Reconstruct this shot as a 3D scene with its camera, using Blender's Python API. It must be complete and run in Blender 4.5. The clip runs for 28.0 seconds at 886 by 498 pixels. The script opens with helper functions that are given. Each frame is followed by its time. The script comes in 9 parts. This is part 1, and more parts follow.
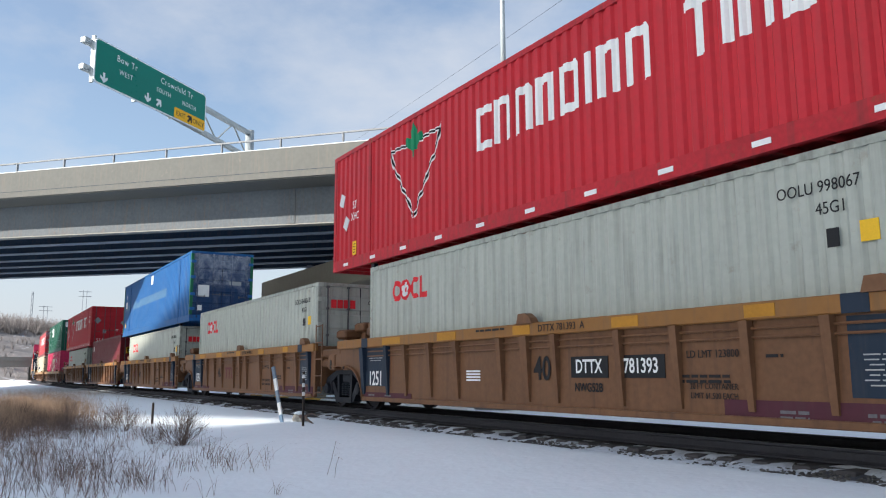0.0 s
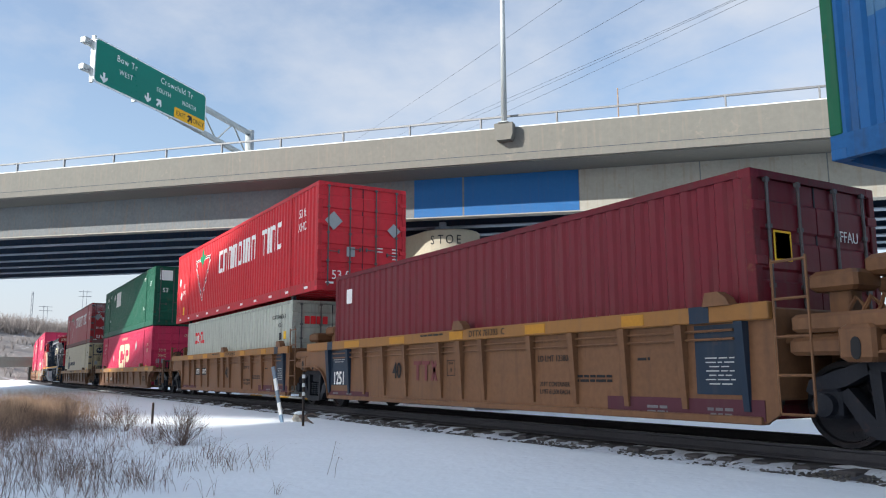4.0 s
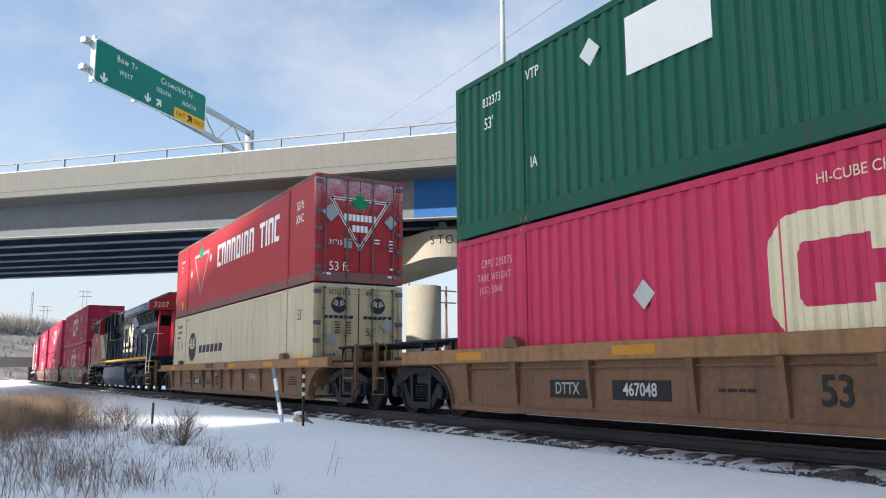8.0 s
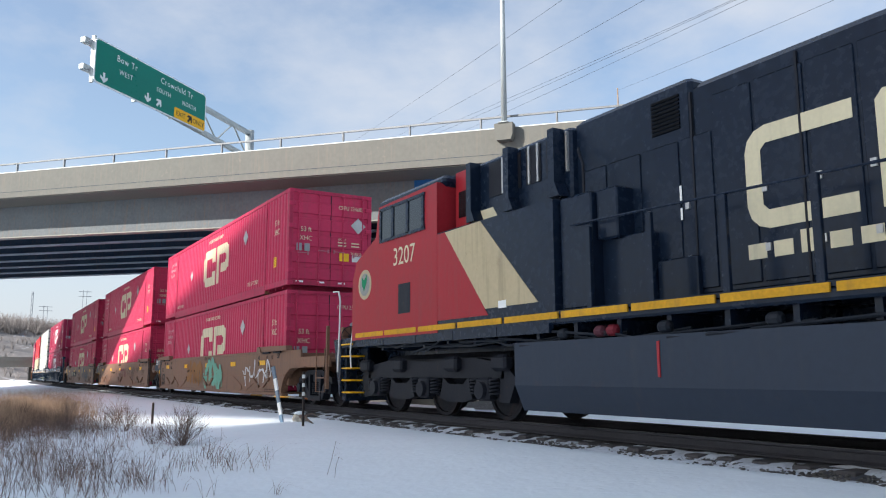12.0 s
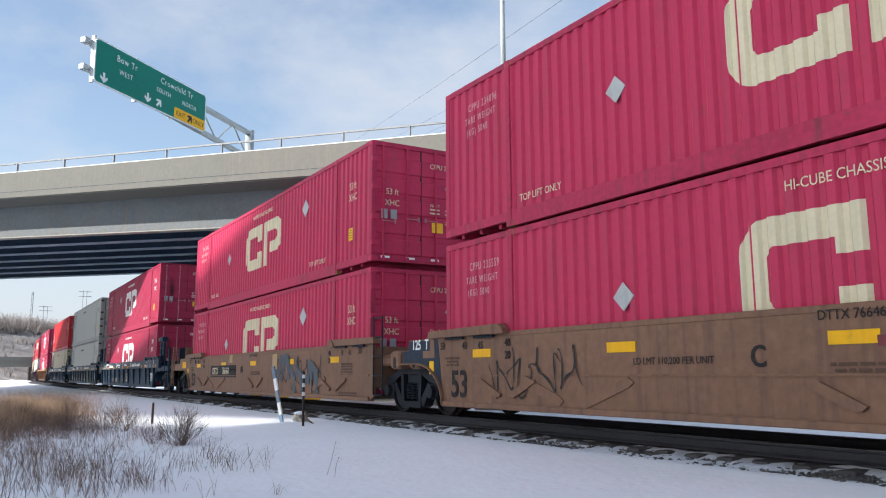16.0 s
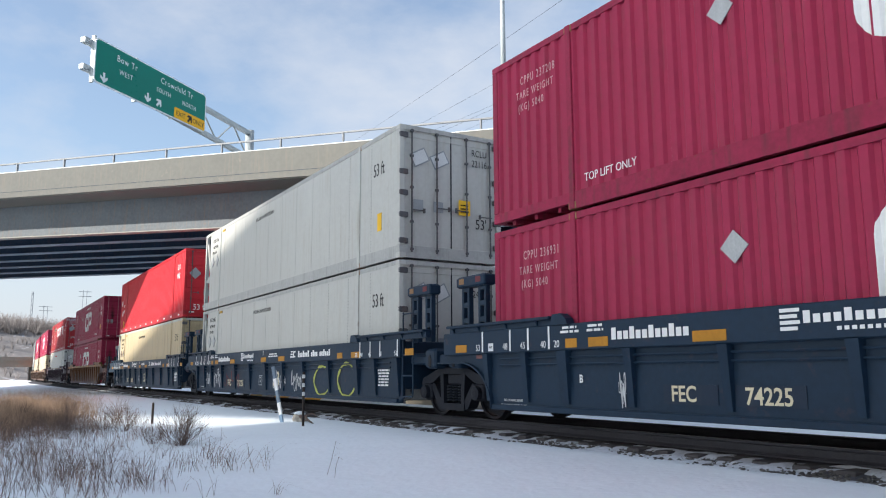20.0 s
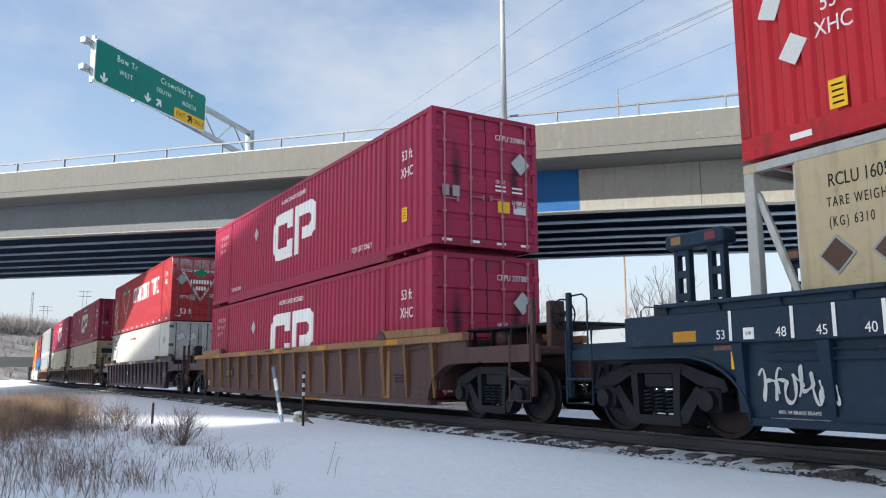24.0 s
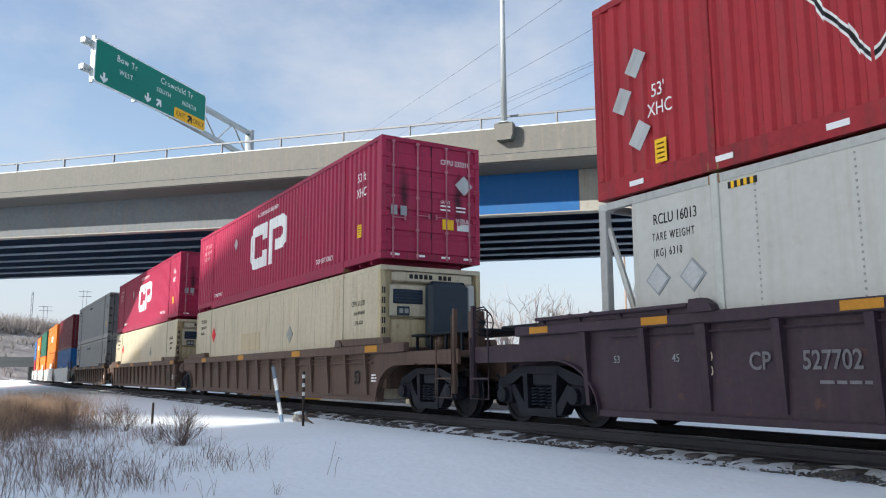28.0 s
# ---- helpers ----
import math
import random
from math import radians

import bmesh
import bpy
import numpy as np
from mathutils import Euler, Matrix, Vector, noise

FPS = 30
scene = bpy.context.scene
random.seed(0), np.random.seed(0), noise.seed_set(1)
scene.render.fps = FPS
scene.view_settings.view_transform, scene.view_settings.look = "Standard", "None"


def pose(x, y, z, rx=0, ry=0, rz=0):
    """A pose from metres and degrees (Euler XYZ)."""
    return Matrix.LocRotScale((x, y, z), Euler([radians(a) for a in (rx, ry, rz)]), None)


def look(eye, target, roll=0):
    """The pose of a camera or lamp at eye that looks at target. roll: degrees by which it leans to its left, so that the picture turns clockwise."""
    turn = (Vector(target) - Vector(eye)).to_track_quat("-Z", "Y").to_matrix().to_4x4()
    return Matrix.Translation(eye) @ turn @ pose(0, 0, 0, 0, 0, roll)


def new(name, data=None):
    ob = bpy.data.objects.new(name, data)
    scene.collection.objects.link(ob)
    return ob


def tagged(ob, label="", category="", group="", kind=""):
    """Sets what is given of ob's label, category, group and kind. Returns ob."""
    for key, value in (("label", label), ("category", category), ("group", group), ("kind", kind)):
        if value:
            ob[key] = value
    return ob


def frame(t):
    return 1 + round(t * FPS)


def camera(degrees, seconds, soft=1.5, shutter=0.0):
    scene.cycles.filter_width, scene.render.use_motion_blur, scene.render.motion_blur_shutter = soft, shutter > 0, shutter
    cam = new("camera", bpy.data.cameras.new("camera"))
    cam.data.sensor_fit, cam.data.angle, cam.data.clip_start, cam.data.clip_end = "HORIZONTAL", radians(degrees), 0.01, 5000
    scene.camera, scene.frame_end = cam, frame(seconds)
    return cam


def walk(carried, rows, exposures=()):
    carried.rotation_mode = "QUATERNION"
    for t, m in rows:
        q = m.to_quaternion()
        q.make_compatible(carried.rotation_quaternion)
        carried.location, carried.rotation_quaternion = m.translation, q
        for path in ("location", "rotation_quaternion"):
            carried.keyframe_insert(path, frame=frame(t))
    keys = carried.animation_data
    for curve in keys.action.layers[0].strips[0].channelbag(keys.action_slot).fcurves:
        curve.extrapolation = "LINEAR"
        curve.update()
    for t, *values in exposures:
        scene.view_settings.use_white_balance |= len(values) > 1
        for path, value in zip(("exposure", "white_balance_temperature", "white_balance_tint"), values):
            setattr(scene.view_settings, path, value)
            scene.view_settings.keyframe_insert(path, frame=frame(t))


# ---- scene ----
EYE = Vector((0.0, 0.0, 0.797))
LOOK = Vector((-0.84929, 0.50439, 0.15587))
cam = camera(58.36, 28.0, soft=1.1, shutter=0.0)
walk(cam, [(0.0, look(EYE, EYE + LOOK * 20, -0.21)), (28.0, look(EYE, EYE + LOOK * 20, -0.21))],
     exposures=((0.0, 0.66), (1.0, 0.64), (2.0, 0.60), (3.0, 0.68), (6.0, 0.76), (8.0, 0.80), (9.0, 0.60), (10.0, 0.70), (11.0, 0.67), (12.0, 0.72), (15.0, 0.76), (19.0, 0.76), (20.0, 0.76), (21.0, 0.64), (24.0, 0.74), (27.0, 0.74), (28.0, 0.69)))

# ---- light ----
SUN_EL, SUN_AZ = 28.0, -8.0
SUN_TO = Vector((math.cos(radians(SUN_EL)) * math.sin(radians(SUN_AZ)),
                 -math.cos(radians(SUN_EL)) * math.cos(radians(SUN_AZ)), math.sin(radians(SUN_EL))))
sun = new("sun", bpy.data.lights.new("sun", "SUN"))
sun.data.energy, sun.data.angle, sun.data.color = 4.6, radians(0.6), (1.0, 0.95, 0.88)
sun.matrix_world = look(SUN_TO * 100, (0, 0, 0))


def make_sky():
    world = bpy.data.worlds.new("sky")
    scene.world = world
    world.use_nodes = True
    nt = world.node_tree
    nt.nodes.clear()
    out = nt.nodes.new("ShaderNodeOutputWorld")
    bg = nt.nodes.new("ShaderNodeBackground")
    sky = nt.nodes.new("ShaderNodeTexSky")
    sky.sky_type, sky.sun_disc = "NISHITA", False
    sky.sun_elevation, sky.sun_rotation = radians(SUN_EL), radians(180 - SUN_AZ)
    sky.air_density, sky.dust_density = 1.0, 1.5
    co = nt.nodes.new("ShaderNodeTexCoord")
    stretch = nt.nodes.new("ShaderNodeMapping")
    stretch.inputs["Scale"].default_value = (1.6, 1.6, 3.2)
    stretch.inputs["Location"].default_value = (0.62, 0.30, 0.02)
    big = nt.nodes.new("ShaderNodeTexNoise")
    big.inputs["Scale"].default_value, big.inputs["Detail"].default_value = 2.0, 9.0
    big.inputs["Roughness"].default_value = 0.56
    ramp = nt.nodes.new("ShaderNodeValToRGB")
    ramp.color_ramp.elements[0].position, ramp.color_ramp.elements[1].position = 0.36, 0.76
    # the lower sky is milky with thin cloud
    sep = nt.nodes.new("ShaderNodeSeparateXYZ")
    low = nt.nodes.new("ShaderNodeMapRange")
    low.inputs["From Min"].default_value, low.inputs["From Max"].default_value = 0.02, 0.26
    low.inputs["To Min"].default_value, low.inputs["To Max"].default_value = 0.95, 0.16
    top = nt.nodes.new("ShaderNodeMath")
    top.operation = "MAXIMUM"
    mix = nt.nodes.new("ShaderNodeMixRGB")
    mix.inputs["Color2"].default_value = (4.35, 4.65, 5.2, 1)
    lk = nt.links.new
    lk(co.outputs["Generated"], stretch.inputs["Vector"])
    lk(stretch.outputs[0], big.inputs["Vector"])
    lk(big.outputs["Fac"], ramp.inputs["Fac"])
    lk(co.outputs["Generated"], sep.inputs[0])
    lk(sep.outputs["Z"], low.inputs["Value"])
    lk(ramp.outputs["Color"], top.inputs[0])
    lk(low.outputs[0], top.inputs[1])
    lk(top.outputs[0], mix.inputs["Fac"])
    gain = nt.nodes.new("ShaderNodeVectorMath")
    gain.operation = "MULTIPLY"
    gain.inputs[1].default_value = (1.21, 1.28, 1.32)
    lk(sky.outputs[0], gain.inputs[0])
    lk(gain.outputs[0], mix.inputs["Color1"])
    lk(mix.outputs[0], bg.inputs["Color"])
    bg.inputs["Strength"].default_value = 0.10
    lk(bg.outputs[0], out.inputs["Surface"])


make_sky()


# ---- materials ----
MATS = {}


def surface(name, rgb, rough=0.6, metal=0.0, vary=0.12, scale=6.0, streak=None, streak_amount=0.0, spots=None,
            spot_amount=0.0, bump=0.02, bump_scale=60.0, island=False):
    """A painted, rusted or mineral surface: base colour that varies at two scales, upright streaks, spots and fine relief."""
    if name in MATS:
        return MATS[name]
    m = bpy.data.materials.new(name)
    m.use_nodes = True
    nt = m.node_tree
    N, lk = nt.nodes.new, nt.links.new
    bsdf = nt.nodes["Principled BSDF"]
    bsdf.inputs["Roughness"].default_value, bsdf.inputs["Metallic"].default_value = rough, metal
    bsdf.inputs["Specular IOR Level"].default_value = 0.18
    co = N("ShaderNodeTexCoord")
    info = N("ShaderNodeObjectInfo")
    shift = N("ShaderNodeVectorMath")
    shift.operation = "ADD"
    lk(co.outputs["Object"], shift.inputs[0])
    lk(info.outputs["Random"], shift.inputs[1])
    n1 = N("ShaderNodeTexNoise")
    n1.inputs["Scale"].default_value, n1.inputs["Detail"].default_value = scale * 0.12, 5.0
    n2 = N("ShaderNodeTexNoise")
    n2.inputs["Scale"].default_value, n2.inputs["Detail"].default_value = scale * 2.0, 4.0
    lk(shift.outputs[0], n1.inputs["Vector"])
    lk(shift.outputs[0], n2.inputs["Vector"])
    add = N("ShaderNodeMath")
    add.operation = "ADD"
    lk(n1.outputs["Fac"], add.inputs[0])
    lk(n2.outputs["Fac"], add.inputs[1])
    rng = N("ShaderNodeMapRange")
    rng.inputs["From Min"].default_value, rng.inputs["From Max"].default_value = 0.6, 1.4
    rng.inputs["To Min"].default_value, rng.inputs["To Max"].default_value = 1.0 - vary, 1.0 + vary
    lk(add.outputs[0], rng.inputs["Value"])
    mul = N("ShaderNodeVectorMath")
    mul.operation = "SCALE"
    mul.inputs[0].default_value = rgb
    lk(rng.outputs[0], mul.inputs["Scale"])
    col = mul.outputs[0]
    if streak_amount:
        mp = N("ShaderNodeMapping")
        mp.inputs["Scale"].default_value = (5.0, 5.0, 0.35)
        lk(shift.outputs[0], mp.inputs["Vector"])
        n3 = N("ShaderNodeTexNoise")
        n3.inputs["Scale"].default_value, n3.inputs["Detail"].default_value = 1.6, 6.0
        lk(mp.outputs[0], n3.inputs["Vector"])
        r3 = N("ShaderNodeMapRange")
        r3.inputs["From Min"].default_value, r3.inputs["From Max"].default_value = 0.52, 0.78
        r3.inputs["To Max"].default_value = streak_amount
        lk(n3.outputs["Fac"], r3.inputs["Value"])
        mx = N("ShaderNodeMixRGB")
        mx.inputs["Color2"].default_value = (*streak, 1)
        lk(r3.outputs[0], mx.inputs["Fac"])
        lk(col, mx.inputs["Color1"])
        col = mx.outputs[0]
    if spot_amount:
        n4 = N("ShaderNodeTexNoise")
        n4.inputs["Scale"].default_value, n4.inputs["Detail"].default_value = scale * 0.7, 8.0
        n4.inputs["Roughness"].default_value = 0.7
        lk(shift.outputs[0], n4.inputs["Vector"])
        r4 = N("ShaderNodeMapRange")
        r4.inputs["From Min"].default_value, r4.inputs["From Max"].default_value = 0.60, 0.70
        r4.inputs["To Max"].default_value = spot_amount
        lk(n4.outputs["Fac"], r4.inputs["Value"])
        mx = N("ShaderNodeMixRGB")
        mx.inputs["Color2"].default_value = (*spots, 1)
        lk(r4.outputs[0], mx.inputs["Fac"])
        lk(col, mx.inputs["Color1"])
        col = mx.outputs[0]
    if island:
        geo = N("ShaderNodeNewGeometry")
        r5 = N("ShaderNodeMapRange")
        r5.inputs["To Min"].default_value, r5.inputs["To Max"].default_value = 0.6, 1.4
        lk(geo.outputs["Random Per Island"], r5.inputs["Value"])
        sc = N("ShaderNodeVectorMath")
        sc.operation = "SCALE"
        lk(col, sc.inputs[0])
        lk(r5.outputs[0], sc.inputs["Scale"])
        col = sc.outputs[0]
    lk(col, bsdf.inputs["Base Color"])
    rr = N("ShaderNodeMapRange")
    rr.inputs["From Min"].default_value, rr.inputs["From Max"].default_value = 0.6, 1.4
    rr.inputs["To Min"].default_value, rr.inputs["To Max"].default_value = max(0.05, rough - 0.1), min(1.0, rough + 0.1)
    lk(add.outputs[0], rr.inputs["Value"])
    lk(rr.outputs[0], bsdf.inputs["Roughness"])
    if bump:
        nb = N("ShaderNodeTexNoise")
        nb.inputs["Scale"].default_value, nb.inputs["Detail"].default_value = bump_scale, 5.0
        lk(shift.outputs[0], nb.inputs["Vector"])
        bp = N("ShaderNodeBump")
        bp.inputs["Strength"].default_value, bp.inputs["Distance"].default_value = 0.6, bump
        lk(nb.outputs["Fac"], bp.inputs["Height"])
        lk(bp.outputs[0], bsdf.inputs["Normal"])
    MATS[name] = m
    return m


RUST = (0.16, 0.07, 0.035)
GRIME = (0.10, 0.085, 0.07)


COATS = {}


def coat(name, rgb, grime=0.25, rough=0.42, spots=0.25):
    """Weathered paint on sheet steel."""
    COATS[name] = rgb
    return surface(name, rgb, rough, 0.0, 0.10, 5.0, GRIME, grime, RUST, spots, 0.004, 9.0)


def scuffed(m):
    """The same paint on a frame member: dirtier, chipped to rust."""
    if m.name not in COATS:
        return m
    r, g, b = COATS[m.name]
    return surface(m.name + ", scuffed", (r * 0.85, g * 0.85, b * 0.85), 0.5, 0, 0.25, 7.0, (0.05, 0.04, 0.035), 0.55, RUST, 0.6, 0.006, 12.0)


M = {
    "magenta": coat("faded magenta paint", (0.50, 0.036, 0.098)),
    "crimson": coat("crimson paint", (0.345, 0.026, 0.072)),
    "maroon": coat("dark maroon paint", (0.15, 0.014, 0.024)),
    "wine": coat("wine red paint", (0.30, 0.02, 0.045)),
    "red": coat("bright red paint", (0.53, 0.028, 0.040), 0.22, 0.45, 0.15),
    "rose": coat("worn red paint", (0.37, 0.032, 0.042), 0.3, 0.45, 0.3),
    "orange": coat("orange paint", (0.75, 0.17, 0.02), 0.2),
    "navy": coat("blue container paint", (0.017, 0.110, 0.30), 0.3),
    "green": coat("dark green container paint", (0.011, 0.098, 0.062), 0.25),
    "grey_green": coat("pale grey green paint", (0.415, 0.435, 0.385), 0.35),
    "white": surface("white sheet paint", (0.50, 0.50, 0.465), 0.4, 0, 0.08, 5.0, (0.34, 0.29, 0.21), 0.32, RUST, 0.12, 0.004, 9.0),
    "cream": surface("cream sheet paint", (0.50, 0.44, 0.32), 0.42, 0, 0.16, 5.0, (0.24, 0.17, 0.09), 0.6, (0.25, 0.15, 0.08), 0.3, 0.004, 9.0),
    "tan": coat("tan stained sheet paint", (0.48, 0.395, 0.25), 0.45, 0.45, 0.25),
    "grey": coat("grey sheet paint", (0.25, 0.26, 0.265), 0.45),
    "silver": surface("bare galvanised steel", (0.5, 0.5, 0.5), 0.45, 0.8, 0.15, 9.0, GRIME, 0.3),
    "ttx": surface("brown yellow wagon paint", (0.175, 0.086, 0.044), 0.5, 0, 0.22, 6.0, (0.085, 0.045, 0.03), 0.6, RUST, 0.6, 0.004, 9.0),
    "ttx_dark": surface("dirty brown wagon paint", (0.105, 0.068, 0.052), 0.55, 0, 0.25, 6.0, (0.045, 0.030, 0.028), 0.7, RUST, 0.6, 0.004, 9.0),
    "smooth": surface("smooth brown wagon paint", (0.205, 0.112, 0.072), 0.5, 0, 0.22, 5.0, (0.070, 0.046, 0.044), 0.6, RUST, 0.5, 0.004, 9.0),
    "brown": surface("dark brown wagon paint", (0.080, 0.044, 0.042), 0.5, 0, 0.28, 6.0, (0.035, 0.022, 0.022), 0.7, (0.19, 0.09, 0.05), 0.6, 0.004, 9.0),
    "ochre": surface("ochre chord paint", (0.26, 0.145, 0.07), 0.55, 0, 0.25, 6.0, (0.09, 0.05, 0.035), 0.6, RUST, 0.6, 0.004, 9.0),
    "plum": surface("dark plum wagon paint", (0.046, 0.030, 0.041), 0.45, 0, 0.25, 6.0, (0.085, 0.06, 0.06), 0.4, RUST, 0.5, 0.004, 9.0),
    "slate": surface("dark slate blue wagon paint", (0.013, 0.030, 0.055), 0.45, 0, 0.2, 6.0, (0.016, 0.03, 0.05), 0.4, RUST, 0.2, 0.004, 9.0),
    "chord": coat("yellow top chord paint", (0.28, 0.13, 0.04), 0.45, 0.5, 0.35),
    "panel": coat("blue black panel paint", (0.018, 0.031, 0.053), 0.2, 0.5, 0.2),
    "violet": coat("violet primer patch", (0.085, 0.026, 0.038), 0.2, 0.6, 0.2),
    "black": surface("black wagon gear", (0.013, 0.017, 0.025), 0.5, 0, 0.2, 8.0, (0.04, 0.042, 0.05), 0.3, RUST, 0.15, 0.004, 9.0),
    "bogie": surface("dusty cast steel", (0.016, 0.018, 0.025), 0.55, 0.2, 0.3, 12.0, (0.032, 0.031, 0.035), 0.4, RUST, 0.2, 0.006, 30.0),
    "wheel": surface("dark wheel steel", (0.024, 0.025, 0.031), 0.55, 0.6, 0.25, 14.0, RUST, 0.3),
    "yellow": coat("safety yellow paint", (0.80, 0.42, 0.01), 0.2),
    "letter": surface("white lettering", (0.82, 0.82, 0.80), 0.6, 0, 0.05, 10, bump=0),
    "letter_dark": surface("black lettering", (0.020, 0.020, 0.022), 0.6, 0, 0.1, 10, bump=0),
    "letter_cream": surface("cream lettering", (0.67, 0.60, 0.42), 0.6, 0, 0.08, 10, GRIME, 0.2, bump=0),
    "letter_red": surface("red lettering", (0.70, 0.03, 0.04), 0.6, 0, 0.05, 10, bump=0),
    "mark_green": surface("leaf green paint", (0.01, 0.22, 0.10), 0.6, 0, 0.05, 10, bump=0),
    "placard": surface("pale placard", (0.66, 0.67, 0.66), 0.5, 0.1, 0.1, 20, bump=0),
    "placard_grey": surface("grey placard", (0.30, 0.32, 0.33), 0.5, 0.1, 0.1, 20, bump=0),
    "sticker": surface("yellow sticker", (0.85, 0.50, 0.03), 0.5, 0, 0.1, 20, bump=0),
    "spray_black": surface("black spray paint", (0.03, 0.032, 0.035), 0.6, 0, 0.2, 10, bump=0),
    "spray_grey": surface("grey blue spray paint", (0.085, 0.10, 0.12), 0.6, 0, 0.2, 10, bump=0),
    "spray_white": surface("white spray paint", (0.55, 0.57, 0.58), 0.6, 0, 0.2, 10, bump=0),
    "spray_teal": surface("pale teal spray paint", (0.15, 0.36, 0.27), 0.6, 0, 0.1, 10, bump=0),
    "spray_orange": surface("dull orange spray paint", (0.26, 0.12, 0.04), 0.6, 0, 0.15, 10, bump=0),
    "spray_yellow": surface("yellow green spray paint", (0.45, 0.48, 0.12), 0.6, 0, 0.15, 10, bump=0),
    "amber": surface("faded amber reflector", (0.46, 0.21, 0.025), 0.5, 0, 0.15, 10, bump=0),
    "faded_print": surface("faded dark print", (0.095, 0.055, 0.040), 0.6, 0, 0.2, 10, bump=0),
    "beige": surface("beige touch up paint", (0.40, 0.28, 0.15), 0.6, 0, 0.1, 10, bump=0),
    "purple_mark": surface("faded maroon mark", (0.16, 0.045, 0.05), 0.6, 0, 0.15, 10, bump=0),
    "navy_pale": coat("worn paler blue paint", (0.075, 0.175, 0.31), 0.2),
    "green_post": coat("green post paint", (0.012, 0.115, 0.058), 0.3),
    "emblem": surface("dark blue grey print", (0.022, 0.028, 0.05), 0.6, 0, 0.1, 10, bump=0),
    "white_rust": surface("white sheet paint with rust runs", (0.50, 0.51, 0.475), 0.38, 0, 0.1, 5.0, (0.17, 0.085, 0.04), 0.75, RUST, 0.35, 0.004, 9.0),
    "worn_gold": surface("faded gold line paint", (0.42, 0.27, 0.13), 0.6, 0, 0.2, 12.0, bump=0),
    "pale_rail": surface("pale grey rail paint", (0.42, 0.42, 0.40), 0.5, 0, 0.15, 7.0, GRIME, 0.3, RUST, 0.15, 0.004, 12.0),
    "dusty": surface("dusty scraped rail paint", (0.20, 0.095, 0.09), 0.6, 0, 0.3, 9.0, (0.10, 0.04, 0.04), 0.7),
    "dim_print": surface("dim grey print", (0.155, 0.15, 0.16), 0.6, 0, 0.25, 12, bump=0),
    "bar_rose": surface("chalky rose painted bar", (0.44, 0.17, 0.21), 0.5, 0.1, 0.15, 9.0, GRIME, 0.4),
    "unit_cover": surface("blue grey moulded cover", (0.030, 0.045, 0.060), 0.45, 0, 0.15, 8.0, GRIME, 0.3, bump=0.003),
    "dark_bar": surface("dull grey bar steel", (0.11, 0.11, 0.115), 0.5, 0.35, 0.2, 9.0, RUST, 0.4),
    "placard_worn": surface("worn grey placard", (0.44, 0.45, 0.45), 0.5, 0.1, 0.2, 20, GRIME, 0.3, bump=0),
    "faded_pink": surface("faded pink print", (0.62, 0.38, 0.39), 0.6, 0, 0.25, 14, bump=0),
    "dull_yellow": surface("dull yellow stripe", (0.60, 0.31, 0.02), 0.6, 0, 0.25, 10, GRIME, 0.4, bump=0),
    "ttx_worn": surface("worn brown wagon paint", (0.148, 0.080, 0.046), 0.5, 0, 0.3, 6.0, (0.062, 0.046, 0.046), 0.75, (0.24, 0.11, 0.05), 0.6, 0.004, 9.0),
    "cream_rust": surface("cream sheet paint with rust runs", (0.47, 0.385, 0.235), 0.42, 0, 0.12, 5.0, (0.15, 0.08, 0.04), 0.7, RUST, 0.5, 0.004, 9.0),
    "seam": surface("grey seam strip", (0.30, 0.31, 0.29), 0.5, 0, 0.15, 9.0, GRIME, 0.4),
    }


def frosted(name, rgb, low, high, most):
    """Paint under a crust of frost that thickens from the height low to the height high on the door, in fine grains."""
    m = surface(name, rgb, 0.5, 0, 0.15, 6.0, GRIME, 0.3, bump=0.004, bump_scale=40.0)
    nt = m.node_tree
    N, lk = nt.nodes.new, nt.links.new
    bsdf = nt.nodes["Principled BSDF"]
    old = bsdf.inputs["Base Color"].links[0].from_socket
    co = N("ShaderNodeTexCoord")
    sep = N("ShaderNodeSeparateXYZ")
    lk(co.outputs["Object"], sep.inputs[0])
    rise = N("ShaderNodeMapRange")
    rise.inputs["From Min"].default_value, rise.inputs["From Max"].default_value = low, high
    rise.inputs["To Min"].default_value, rise.inputs["To Max"].default_value = 0.0, most
    lk(sep.outputs["Z"], rise.inputs["Value"])
    total = rise.outputs[0]
    for scale, gain in ((2.2, 0.55), (48.0, 0.75)):
        n = N("ShaderNodeTexNoise")
        n.inputs["Scale"].default_value, n.inputs["Detail"].default_value = scale, 4.0
        lk(co.outputs["Object"], n.inputs["Vector"])
        ma = N("ShaderNodeMath")
        ma.operation, ma.inputs[1].default_value = "MULTIPLY_ADD", gain
        lk(n.outputs["Fac"], ma.inputs[0])
        lk(total, ma.inputs[2])
        total = ma.outputs[0]
    cover = N("ShaderNodeMapRange")
    cover.inputs["From Min"].default_value, cover.inputs["From Max"].default_value = 0.90, 1.12
    cover.inputs["To Max"].default_value = 0.85
    lk(total, cover.inputs["Value"])
    mx = N("ShaderNodeMixRGB")
    mx.inputs["Color2"].default_value = (0.50, 0.53, 0.58, 1)
    lk(cover.outputs[0], mx.inputs["Fac"])
    lk(old, mx.inputs["Color1"])
    lk(mx.outputs[0], bsdf.inputs["Base Color"])
    return m


